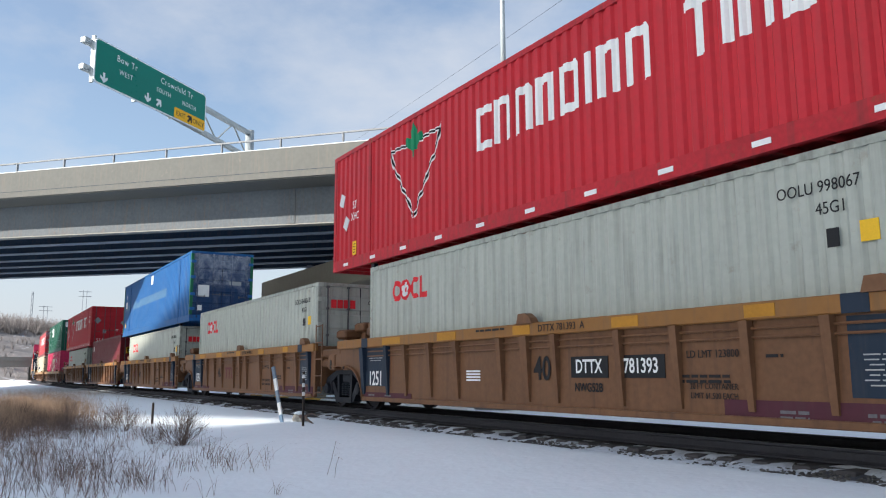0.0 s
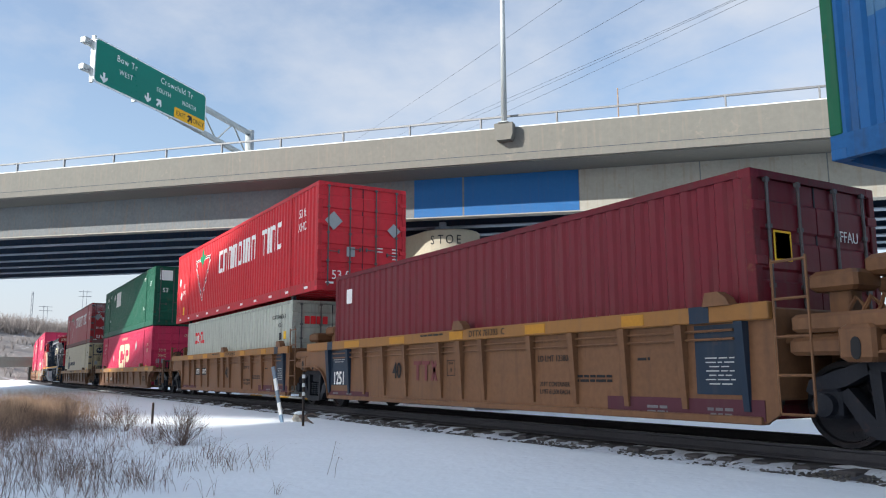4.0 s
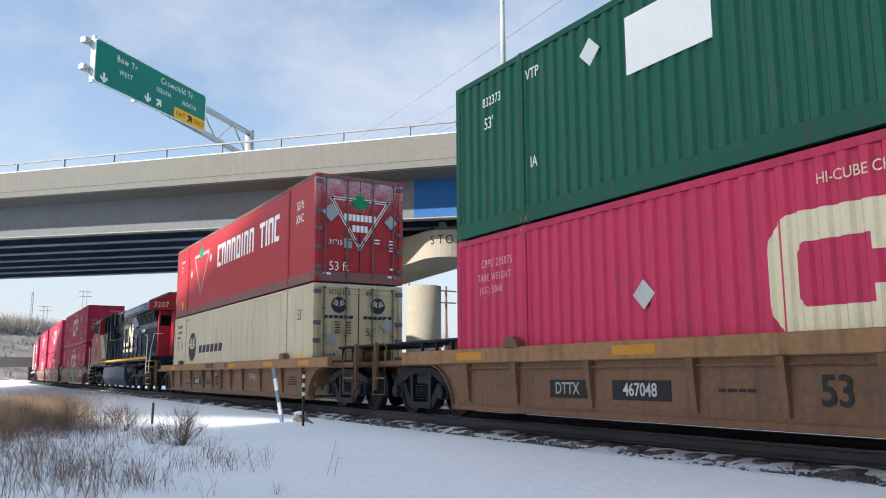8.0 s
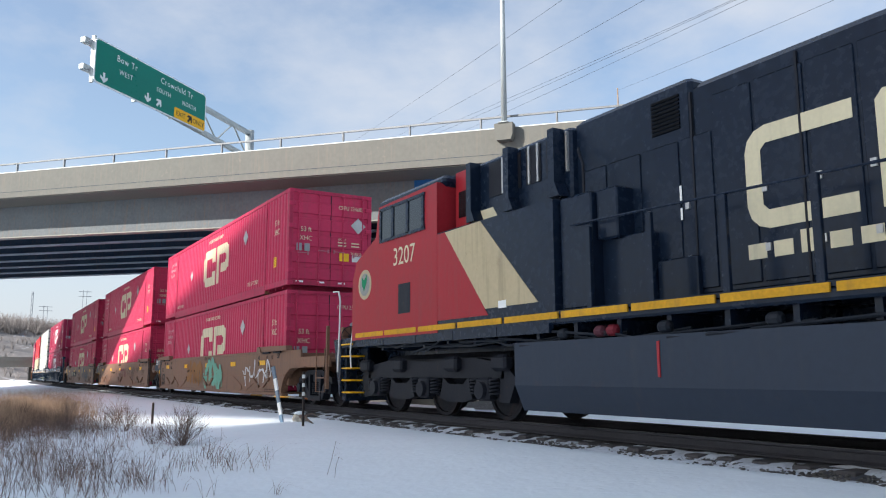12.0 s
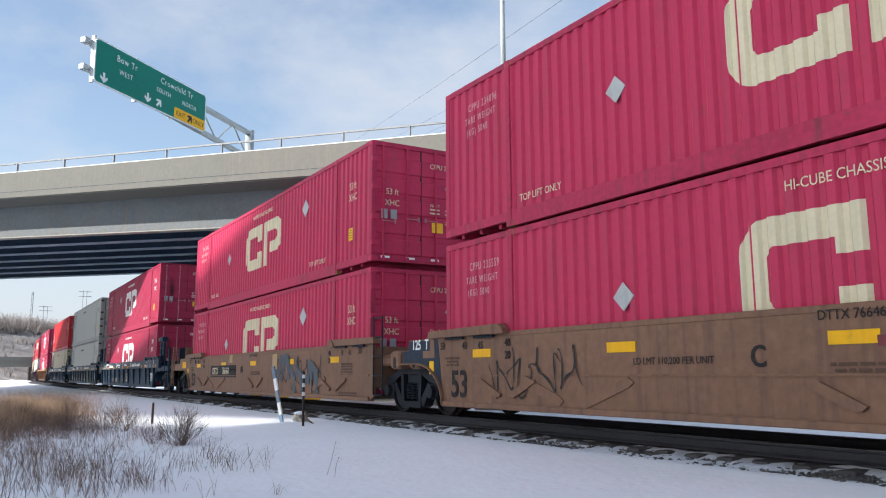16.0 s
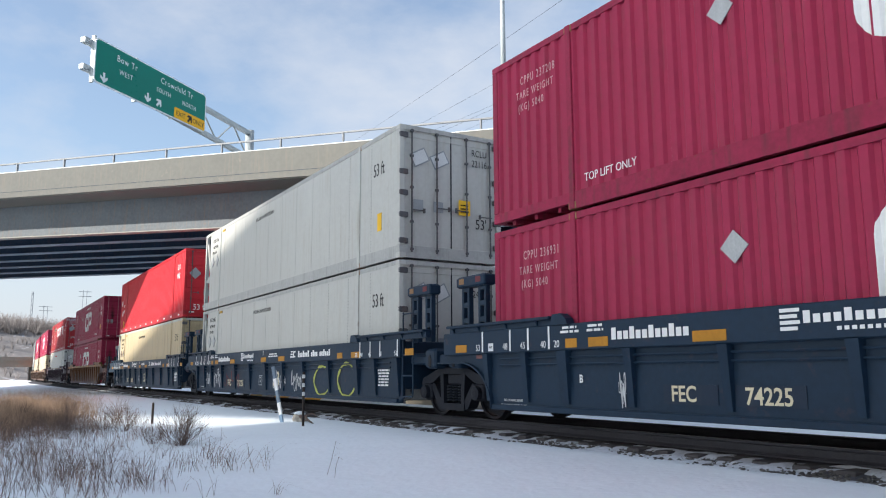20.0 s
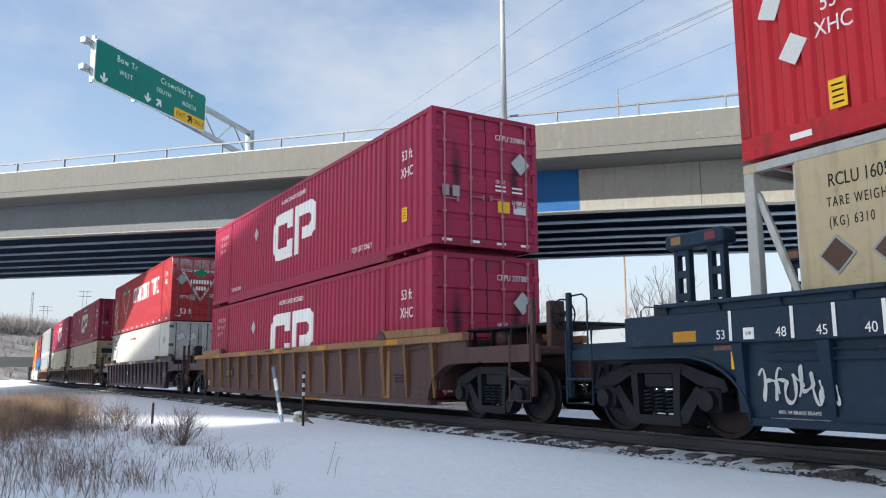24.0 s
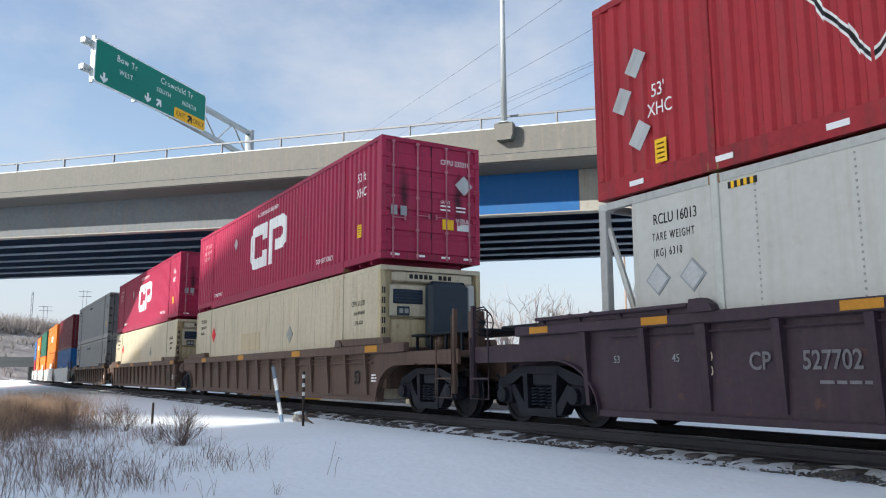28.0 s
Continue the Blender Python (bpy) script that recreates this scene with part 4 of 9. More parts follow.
def truck(parent, x, u, r=0.46, mat="bogie"):
    """A two-axle truck: side frames with springs, a bolster and two turning wheelsets."""
    t = new("truck")
    t.parent = parent
    t.matrix_local = pose(x, 0, 0)
    b = 0.91

    def side_frame(bm):
        for f in (-1, 1):
            # frame limbs
            extrude(bm, [(f * 0.42, 0.80), (f * 0.46, 0.92), (f * 1.12, 0.72), (f * 1.17, 0.60), (f * 1.10, 0.56), (f * 0.70, 0.66)], -0.10, 0.10)
            extrude(bm, [(f * 0.42, 0.16), (f * 0.52, 0.18), (f * 0.80, 0.58), (f * 0.68, 0.64), (f * 0.36, 0.27)], -0.10, 0.10)
            extrude(bm, [(f * 0.30, 0.26), (f * 0.40, 0.26), (f * 0.44, 0.82), (f * 0.32, 0.82)], -0.11, 0.11)
            soft_box(bm, f * b - 0.16, f * b + 0.16, -0.13, 0.13, 0.32, 0.64, 0.04)
            lathe_at = [(f * b, 0.46)]
            for cx, cz in lathe_at:
                n = 14
                ringv = [[bm.verts.new((cx + math.cos(6.2832 * k / n) * q, y, cz + math.sin(6.2832 * k / n) * q)) for k in range(n)] for y, q in ((-0.13, 0.13), (-0.21, 0.12), (-0.22, 0.05))]
                for lo, hi in zip(ringv, ringv[1:]):
                    for k in range(n):
                        bm.faces.new((lo[k], lo[(k + 1) % n], hi[(k + 1) % n], hi[k]))
                bm.faces.new(ringv[-1])
        box(bm, -0.46, 0.46, -0.10, 0.10, 0.80, 0.92)
        box(bm, -0.42, 0.42, -0.12, 0.12, 0.14, 0.26)

    def spring(bm):
        tube(bm, [(math.cos(6.2832 * i / 9) * 0.075, math.sin(6.2832 * i / 9) * 0.075, 0.28 + i * 0.0056) for i in range(55)], 0.017, 5)
    for s in (-1, 1):
        m = Matrix.Translation((0, s * 1.0, 0)) @ (pose(0, 0, 0) if s < 0 else pose(0, 0, 0, 0, 0, 180))
        shared("side_frame", "side_frame", M[mat], side_frame, t, at=m)
        for k in range(3):
            shared("spring", "spring", M["black"], spring, t, smooth=True, at=m @ Matrix.Translation((-0.2 + k * 0.2, 0, 0)))
    shared("bolster", "bolster", M[mat], lambda bm: soft_box(bm, -0.26, 0.26, -1.05, 1.05, 0.60, 0.82, 0.03), t)
    shared("brake_beam", "brake_beam", M["black"], lambda bm: (box(bm, -0.42, -0.36, -0.8, 0.8, 0.30, 0.42), box(bm, 0.36, 0.42, -0.8, 0.8, 0.30, 0.42)), t)
    for f in (-1, 1):
        w = wheelset(t, f * b, r)
        ROLLING.append((w, u + x, f * b, r))
    return t


def ladder(parent, key, mat, at, z0, z1, w=0.42, n=6, r=0.016):
    """Two stiles joined by the lowest rung; the other rungs are parts of it."""
    ld = shared(("ladder",) + key, "ladder", mat, lambda b: tube(b, [(0, 0, z1), (0, 0, z0 + 0.04), (0.02, 0, z0), (w - 0.02, 0, z0), (w, 0, z0 + 0.04), (w, 0, z1)], r, 5), parent, at=at)
    for i in range(1, n):
        shared(("rung",) + key, "rung", mat, lambda b: tube(b, [(0, 0, 0), (w, 0, 0)], r, 5), ld, at=pose(0, 0, z0 + i * (z1 - z0 - 0.04) / (n - 1)))


def brake_wheel(parent, m, mat):
    n, rr = 20, 0.24
    rim = shared("brake_wheel", "hand_brake_wheel", mat, lambda b: tube(b, [(math.cos(6.2832 * k / n) * rr, math.sin(6.2832 * k / n) * rr, 0) for k in range(n + 1)], 0.014, 6, False), parent, "spoked hand brake wheel", at=m)
    for k in range(4):
        shared("brake_spoke", "spoke", mat, lambda b: tube(b, [(-rr, 0, 0), (-0.05, 0, 0.02), (0.05, 0, 0.02), (rr, 0, 0)], 0.009, 5), rim, at=pose(0, 0, 0, 0, 0, 45 * k))
    shared("brake_hub", "hub", mat, lambda b: lathe(b, [(-0.05, 0.045), (0.05, 0.045)], 10, "z"), rim)
    return rim


def coupler(parent, x, s, mat):
    def fill(bm):
        soft_box(bm, -0.9, 0.05, -0.11, 0.11, 0.72, 0.94, 0.03)
        soft_box(bm, 0.02, 0.30, -0.19, 0.19, 0.66, 1.0, 0.05)
        tube(bm, [(0.1, 0.25, 0.9), (0.2, 0.3, 0.55), (0.42, 0.28, 0.42)], 0.03, 6)
    return shared("coupler", "coupler", mat, fill, parent, at=pose(x, 0, 0, 0, 0, 0 if s > 0 else 180))


def scribble(parent, x0, x1, z0, z1, y, mat, seed, strokes=3, width=0.05, loops=3.0, name="spray_stroke"):
    """Sprayed lines that curl over a steel side; they spell nothing."""
    rnd = random.Random(seed)
    for k in range(strokes):
        bm = bmesh.new()
        ca, cb, pa, pb = rnd.uniform(0.6, 1.0), rnd.uniform(0.6, 1.0), rnd.uniform(0, 6.28), rnd.uniform(0, 6.28)
        n = 60
        sx0 = x0 + (x1 - x0) * k / strokes
        sx1 = x0 + (x1 - x0) * min(1.0, (k + 1.25) / strokes)
        pts = []
        for i in range(n + 1):
            t = i / n
            u = t + 0.13 * math.sin(6.28 * loops * t * ca + pa)
            v = 0.5 + 0.46 * math.sin(6.28 * loops * 0.8 * t * cb + pb) * (0.6 + 0.4 * math.sin(9 * t + pa))
            pts.append(Vector((min(x1, max(x0, sx0 + (sx1 - sx0) * u)), 0, z0 + (z1 - z0) * min(1.0, max(0.0, v)))))
        if strokes == 1:
            # one drawn loop
            pts = [Vector(((x0 + x1) / 2 + (x1 - x0) / 2 * math.cos(6.6 * i / n) * (1 + 0.04 * math.sin(i * 0.5)), 0, (z0 + z1) / 2 + (z1 - z0) / 2 * math.sin(6.6 * i / n))) for i in range(n + 1)]
        old = None
        for i, q in enumerate(pts):
            d = (pts[min(i + 1, n)] - pts[max(i - 1, 0)])
            d = d.normalized() if d.length > 1e-6 else Vector((1, 0, 0))
            w = width * (0.55 + 0.45 * math.sin(3.14 * i / n + 0.2)) * (0.8 + 0.3 * math.sin(i * 0.7 + pb))
            side = Vector((-d.z, 0, d.x)) * w * 0.5
            yy = y - 0.002 - 0.00012 * i - 0.003 * k
            pair = (bm.verts.new((q.x + side.x, yy, q.z + side.z)), bm.verts.new((q.x - side.x, yy, q.z - side.z)))
            if old:
                bm.faces.new((old[0], old[1], pair[1], pair[0]))
            old = pair
        part(name, bm, mat, parent)


def fine_print(parent, x, z, w, rows, y, mat, h=0.035, gap=0.062):
    """Small print too fine to read: thin bars."""
    rnd = random.Random(int((x + 50) * 100))
    bm = bmesh.new()
    for i in range(rows):
        ww = w * rnd.uniform(0.7, 1.0)
        xa = x - ww / 2
        while xa < x + ww / 2 - 0.02:
            b = min(rnd.uniform(0.06, 0.2), x + ww / 2 - xa)
            box(bm, xa, xa + b, y - 0.003, y, z - i * gap - h, z - i * gap)
            xa += b + 0.03
    tagged(part("fine_print", bm, mat, parent), "rows of fine print too small to read", kind="stuff")


def wagon(label, u, well, ends, body, chord, ribs=(), chord_z=(1.38, 1.58), foot=0.20, rib_w=0.15, coupled=(False, False), trucks=(True, True), truck_at=1.72,
          panels=(), smooth=False, boxes="stands", words=(), bars=(), patches=(), prints=(), wheel=False, raised=None, lattice=False, pipes=2, name="well_wagon", scrawl=(), ledge=None, post_h=0.86, rib_paint=None):
    """A container well wagon centred on u. well: half length of the pit; ends: how far the platforms reach past it."""
    W = thing(name, label, "railway wagon", "well wagons of the train")
    mb, mc = M[body], M[chord]
    hw = 1.345
    z0, z1 = chord_z
    deck = min(z0, 1.12)
    sides = []
    # an end is either cut off at the pit or carried on over its truck in an arch
    cut = {-1: False, 1: not coupled[1]}
    reach = {-1: 1.85 if coupled[0] else ends[0] - 0.25, 1: 0.22 if cut[1] else 1.25}
    arch_rise, arch_run = 0.985 - foot, 0.98

    def end_line(f, top):
        """The sill's outline at one end, from its foot round to its top, with x growing outwards."""
        if cut[f]:
            return [(well + 0.06, foot), (well + 0.22, foot + 0.10), (well + 0.22, top)]
        e = ends[0] if f < 0 else ends[1]
        p = [(well - 0.04 + arch_run * (1 - math.cos(radians(q))), foot + arch_rise * math.sin(radians(q))) for q in range(0, 91, 15)]
        step = min(deck + 0.14, top - 0.01)
        return p + [(well + e, foot + arch_rise), (well + e, step), (well + reach[f], step), (well + reach[f] - 0.02, top)]
    for s in (-1, 1):
        top = z1 if smooth else z0 + 0.02
        out = [(-x, z) for x, z in end_line(-1, top)][::-1] + end_line(1, top)
        bm = bmesh.new()
        extrude(bm, out, *sorted((s * hw, s * (hw - 0.05))))
        sides.append(part("side_sill", bm, mb, W))
        # rolled edge over the wheels
        for f in (-1, 1):
            if cut[f]:
                continue
            bm = bmesh.new()
            arc = [(f * (well - 0.04 + arch_run * (1 - math.cos(radians(q)))), foot + arch_rise * math.sin(radians(q))) for q in range(0, 91, 10)]
            arc.append((f * (well + 1.7), foot + arch_rise))
            for (xa, za), (xb, zb) in zip(arc, arc[1:]):
                v = [bm.verts.new((xx, s * yy, zz)) for xx, zz in ((xa, za), (xb, zb)) for yy in (hw - 0.12, hw + 0.07)]
                w = [bm.verts.new((c.co.x - f * 0.016, c.co.y, c.co.z + 0.024)) for c in v]
                for q in ((0, 1, 3, 2), ):
                    bm.faces.new([v[i] for i in q])
                    bm.faces.new([w[i] for i in q][::-1])
                for i, j in ((0, 1), (1, 3), (3, 2), (2, 0)):
                    bm.faces.new((v[i], v[j], w[j], w[i]))
            bmesh.ops.remove_doubles(bm, verts=bm.verts, dist=0.001)
            part("wheel_arch", bm, mb, W)
        if not smooth:
            bm = bmesh.new()
            soft_box(bm, -well - reach[-1], well + reach[1], *sorted((s * (hw - 0.05), s * (hw + 0.085))), z0, z1, 0.015)
            part("top_chord", bm, mc, W)
        else:
            bm = bmesh.new()
            soft_box(bm, -well + 1.9, well - 1.9, *sorted((s * (hw - 0.06), s * (hw + 0.012))), z1 - 0.05, z1 + 0.03, 0.01)
            part("top_chord", bm, mc, W)
            bm = bmesh.new()
            extrude(bm, [(-well, foot + 0.52), (well, foot + 0.52), (well, foot + 0.56), (-well, foot + 0.54)], *sorted((s * hw, s * (hw + 0.016))))
            part("side_crease", bm, mb, W)
            for f in (-1, 1):
                for k in range(2):
                    bm = bmesh.new()
                    xa = f * (3.3 if k == 0 else 4.75)
                    xb = xa + f * 0.85
                    za, zb = (foot + 0.16, foot + 0.44) if k else (foot + 0.44, foot + 0.16)
                    extrude(bm, [(xa, za - 0.07), (xb, zb - 0.09), (xb + f * 0.1, zb), (xb, zb + 0.09), (xa, za + 0.07), (xa - f * 0.1, za)], *sorted((s * hw, s * (hw + 0.022))))
                    part("pressed_stiffener", bm, mb, W)
        if raised:
            for f in (-1, 1):
                r0, r1, rz = raised
                bm = bmesh.new()
                extrude(bm, [(f * r0, z1 - 0.03), (f * (r0 + 0.1), z1 + rz), (f * r1, z1 + rz), (f * r1, z1 - 0.03)], *sorted((s * (hw - 0.03), s * (hw + 0.06))))
                soft_box(bm, *sorted((f * (r0 + 0.08), f * r1)), *sorted((s * (hw - 0.06), s * (hw + 0.14))), z1 + rz - 0.02, z1 + rz + 0.03, 0.01)
                part("end_rail", bm, mc, W)
                for k in range(4):
                    x = f * (r0 + 0.45 + k * (r1 - r0 - 0.6) / 3)
                    shared(("gusset", round(rz, 2), hw, z1), "gusset", mc, lambda b: extrude(b, [(-hw - 0.13, z1 + rz), (-hw - 0.06, z1 + rz), (-hw - 0.06, z1 - 0.02)], -0.02, 0.02, "x"), W, at=pose(x, 0, 0, 0, 0, 0 if s < 0 else 180))
        if ledge:
            for f in (-1, 1):
                bm = bmesh.new()
                extrude(bm, [(f * ledge[0], z1), (f * ledge[0], z1 + 0.16), (f * ledge[1], z1 + 0.13), (f * (ledge[1] + 0.05), z1)], *sorted((s * (hw - 0.08), s * (hw + 0.10))))
                part("hinged_ledge", bm, mc, W)
                for k in range(2):
                    bm = bmesh.new()
                    x = f * (ledge[0] + 0.5 + k * 0.95)
                    tube(bm, [(x - 0.3, s * (hw + 0.05), z1 - 0.03), (x + 0.3, s * (hw + 0.05), z1 - 0.03)], 0.028, 6)
                    part("hinge_pin", bm, M["black"], W)
        bm = bmesh.new()
        soft_box(bm, -well + 0.02, well + 0.02, *sorted((s * (hw - 0.12), s * (hw + 0.05))), foot - 0.02, foot + 0.07, 0.012)
        part("bottom_flange", bm, mb, W)
        for i, x in enumerate(ribs):
            wide = rib_w * (1.6 if abs(x) < 0.45 or abs(abs(x) - 6.2) < 0.15 else 1.0)

            def rib(bm):
                o = hw + 0.002
                v = [(-wide * 0.5, z0), (wide * 0.5, z0), (wide * 0.34, foot + 0.12), (-wide * 0.34, foot + 0.12)]
                a = [bm.verts.new((p, -o, q)) for p, q in v]
                b = [bm.verts.new((p * 0.94, -o - (0.11 if j < 2 else 0.035), q)) for j, (p, q) in enumerate(v)]
                for j in range(4):
                    bm.faces.new((a[j], a[(j + 1) % 4], b[(j + 1) % 4], b[j]))
                bm.faces.new(b)
                bm.faces.new(a[::-1])
            shared(("rib", round(wide, 3), z0, foot), "rib", M["panel"] if s < 0 and any(min(abs(x - q) for q in pn) < 0.05 for pn in panels) else M[rib_paint or body], rib, W, at=pose(x, 0, 0, 0, 0, 0 if s < 0 else 180))
        if ribs and s < 0:
            for k in range(pipes):
                bm = bmesh.new()
                tube(bm, [(-well + 0.3, -hw - 0.03, z0 - 0.09 - 0.10 * k), (well - 0.3, -hw - 0.03, z0 - 0.09 - 0.10 * k)], 0.017, 6)
                part("brake_pipe", bm, mb, W)
    # pit floor and cross beams
    for i in range(5):
        x = -well + 0.4 + i * (2 * well - 0.8) / 4
        shared(("cross", hw, foot), "cross_beam", mb, lambda b: soft_box(b, -0.18, 0.18, -hw + 0.05, hw - 0.05, foot + 0.02, 0.33, 0.02), W, at=pose(x, 0, 0))
    # end platforms
    for f, e, cp, tr in ((-1, ends[0], coupled[0], trucks[0]), (1, ends[1], coupled[1], trucks[1])):
        xa, xb = f * (well + 0.15), f * (well + e)
        lo, hi = min(xa, xb), max(xa, xb)
        bm = bmesh.new()
        wide = hw - (0.22 if cut[f] else 0.06)
        soft_box(bm, lo, hi, -wide, wide, deck - 0.02, deck + 0.10, 0.02)
        part("end_platform", bm, mb, W)
        bm = bmesh.new()
        soft_box(bm, *sorted((f * (well + 0.02), f * (well + 0.20))), -hw + 0.05, hw - 0.05, 0.5, z1 - 0.06, 0.02)
        part("pit_bulkhead", bm, mb, W)
        bm = bmesh.new()
        soft_box(bm, lo, hi, -0.32, 0.32, 0.66, deck, 0.04)
        part("draft_sill", bm, mb, W)
        if boxes == "stands":
            for dx, dy, hh in ((0.62, -0.62, 0.50), (1.12, -0.35, 0.66), (0.75, 0.5, 0.52)):
                bm = bmesh.new()
                x = f * (well + dx)
                soft_box(bm, x - 0.13, x + 0.13, dy - 0.12, dy + 0.12, deck + 0.1, deck + 0.1 + hh, 0.03)
                soft_box(bm, x - 0.29, x + 0.29, dy - 0.24, dy + 0.24, deck + 0.06 + hh, deck + 0.29 + hh, 0.05)
                part("connector_stand", bm, mb, W, "padded brown stand for spare connectors")
            bm = bmesh.new()
            soft_box(bm, *sorted((f * (well + 0.35), f * (well + 1.5))), -hw + 0.1, -0.2, deck + 0.10, deck + 0.30, 0.04)
            part("hose_box", bm, mb, W)
            bm = bmesh.new()
            rnd = random.Random(int(abs(u) * 10) + f)
            for k in range(5):
                x = f * (well + 0.7 + 0.18 * k)
                tube(bm, [(x, -0.75, deck + 0.3), (x + 0.1, -0.8 + rnd.uniform(-0.1, 0.1), deck + 0.48), (x + 0.2 * f, -0.7, deck + 0.36), (x + 0.3 * f, -0.9, deck + 0.2)], 0.03, 6)
            part("brake_valve", bm, mb, W)
        elif boxes == "tank":
            bm = bmesh.new()
            lathe(bm, [(-0.45, 0.05), (-0.42, 0.2), (0.42, 0.2), (0.45, 0.05)], 14, "y")
            bmesh.ops.translate(bm, verts=bm.verts, vec=(f * (well + 1.2), -0.2, deck + 0.32))
            part("air_tank", bm, mb, W, smooth=True)
            bm = bmesh.new()
            soft_box(bm, *sorted((f * (well + 0.3), f * (well + e - 0.1))), -0.75, 0.95, deck + 0.46, deck + 0.52, 0.02)
            part("walkway_grating", bm, M["black"], W, "dark open walkway grating")
            for q in range(4):
                x = f * (well + 0.5 + q * 0.6)
                shared(("grating_leg", deck), "grating_leg", M["black"], lambda b: box(b, -0.025, 0.025, -0.72, -0.67, deck + 0.1, deck + 0.46), W, at=pose(x, 0, 0))
        if lattice:
            for s in (-1, 1):
                for k in (-1, 1):
                    bm = bmesh.new()
                    x, yy = f * (well + 0.74) + k * 0.27, s * (hw - 0.18)
                    za, zb = deck + 0.3, 2.36
                    for xx in (x - 0.125, x + 0.06):
                        soft_box(bm, xx, xx + 0.065, yy - 0.05, yy + 0.05, za, zb, 0.012)
                    for q in range(4):
                        z = za + q * (zb - za - 0.09) / 3
                        box(bm, x - 0.08, x + 0.08, yy - 0.045, yy + 0.045, z, z + 0.09)
                    part("lattice_post", bm, mb, W, "dark post with oval holes")
                    bm = bmesh.new()
                    box(bm, x - 0.08, x + 0.08, yy - 0.135, yy - 0.13, 2.40, 2.50)
                    part("reflector", bm, M["purple_mark"] if k > 0 else M["ochre"], W)
                bm = bmesh.new()
                x = f * (well + 0.74)
                soft_box(bm, x - 0.46, x + 0.46, yy - 0.13, yy + 0.13, 2.34, 2.54, 0.03)
                part("guide_head", bm, mb, W)
        # container guides at the pit's rim
        for s in (-1, 1):
            bm = bmesh.new()
            x = f * (well - 1.95) if well > 7 else well - 0.45 if f > 0 else 0.0
            extrude(bm, [(x - 0.20, z1 - 0.01), (x + 0.20, z1 - 0.01), (x + 0.15, z1 + 0.08), (x + 0.03, z1 + 0.155), (x - 0.15, z1 + 0.15)], *sorted((s * (hw - 0.02), s * (hw + 0.13))))
            part("container_guide", bm, mb, W)
        for s in (-1, 1):
            if cut[f]:
                ladder(W, (deck, smooth), M["black"] if smooth else mb, pose(well + 0.26, s * (hw + 0.03), 0), 0.36, deck + 0.92, n=5)
            if not cp:
                # cast connector block with a slot in it
                bm = bmesh.new()
                soft_box(bm, *sorted((f * (well + e - 0.62), f * (well + e - 0.22))), *sorted((s * (hw - 0.02), s * (hw - 0.55))), 0.90, deck + 0.16, 0.05)
                blk = part("connector_block", bm, mb, W, "cast connector block with a slot")
                bm = bmesh.new()
                xc, n = f * (well + e - 0.42), 12
                extrude(bm, [(xc + 0.055 * math.cos(6.2832 * q / n), 1.04 + 0.085 * math.sin(6.2832 * q / n) + (0.03 if q < 6 else -0.03)) for q in range(n)], *sorted((s * (hw - 0.03), s * (hw - 0.012))))
                part("slot", bm, M["letter_dark"], blk)
                bm = bmesh.new()
                soft_box(bm, *sorted((f * (well + 0.3), f * (well + e - 0.1))), *sorted((s * (hw - 0.12), s * (hw - 0.42))), 0.98, deck + 0.05, 0.04)
                part("end_beam", bm, mb, W)
        if cp:
            for s in (-1, 1):
                bm = bmesh.new()
                x = f * (well + e - 0.12)
                soft_box(bm, x - 0.035, x + 0.035, s * hw - 0.04, s * hw + 0.04, 0.45, deck + post_h, 0.012)
                part("step_post", bm, mb, W)
                bm = bmesh.new()
                x2 = x - f * 0.55
                tube(bm, [(x, s * (hw + 0.07), deck + 0.3), (x, s * (hw + 0.07), 0.38), (x2, s * (hw + 0.07), 0.38), (x2, s * (hw + 0.07), deck + 0.3)], 0.018, 6)
                tube(bm, [(x, s * (hw + 0.07), 0.72), (x2, s * (hw + 0.07), 0.72)], 0.018, 6)
                part("step_stirrup", bm, mb, W)
                bm = bmesh.new()
                x3 = x - f * 0.28
                tube(bm, [(x3, s * (hw - 0.1), deck), (x3, s * (hw - 0.1), deck + post_h - 0.10), (x3 + f * 0.1, s * (hw - 0.1), deck + post_h - 0.03), (x, s * (hw - 0.04), deck + post_h - 0.05)], 0.014, 6)
                part("grab_iron", bm, mb, W)
            coupler(W, f * (well + e + 0.35), f, M["black"])
            rnd = random.Random(int(abs(u)))
            for k in range(3):
                y = -0.5 + k * 0.45
                bm = bmesh.new()
                tube(bm, [(f * (well + e), y, 0.8), (f * (well + e + 0.12), y + rnd.uniform(-0.1, 0.1), 0.5), (f * (well + e + 0.3), y, 0.42 + rnd.uniform(0, 0.15))], 0.024, 6)
                part("air_hose", bm, M["black"], W)
        if tr:
            truck(W, f * (well + truck_at), u)
    if wheel:
        f = 1 if wheel > 0 else -1
        e = ends[1] if f > 0 else ends[0]
        brake_wheel(W, Matrix.Translation((f * (well + e - 0.10), -0.75, deck + 0.62)) @ pose(0, 0, 0, 0, 90, 0), M["black"])
        bm = bmesh.new()
        soft_box(bm, f * (well + e - 0.30) - 0.06, f * (well + e - 0.30) + 0.06, -0.9, -0.6, deck, deck + 0.85, 0.02)
        part("brake_stand", bm, mb, W)
    near = sides[0]
    yn = -hw - 0.004
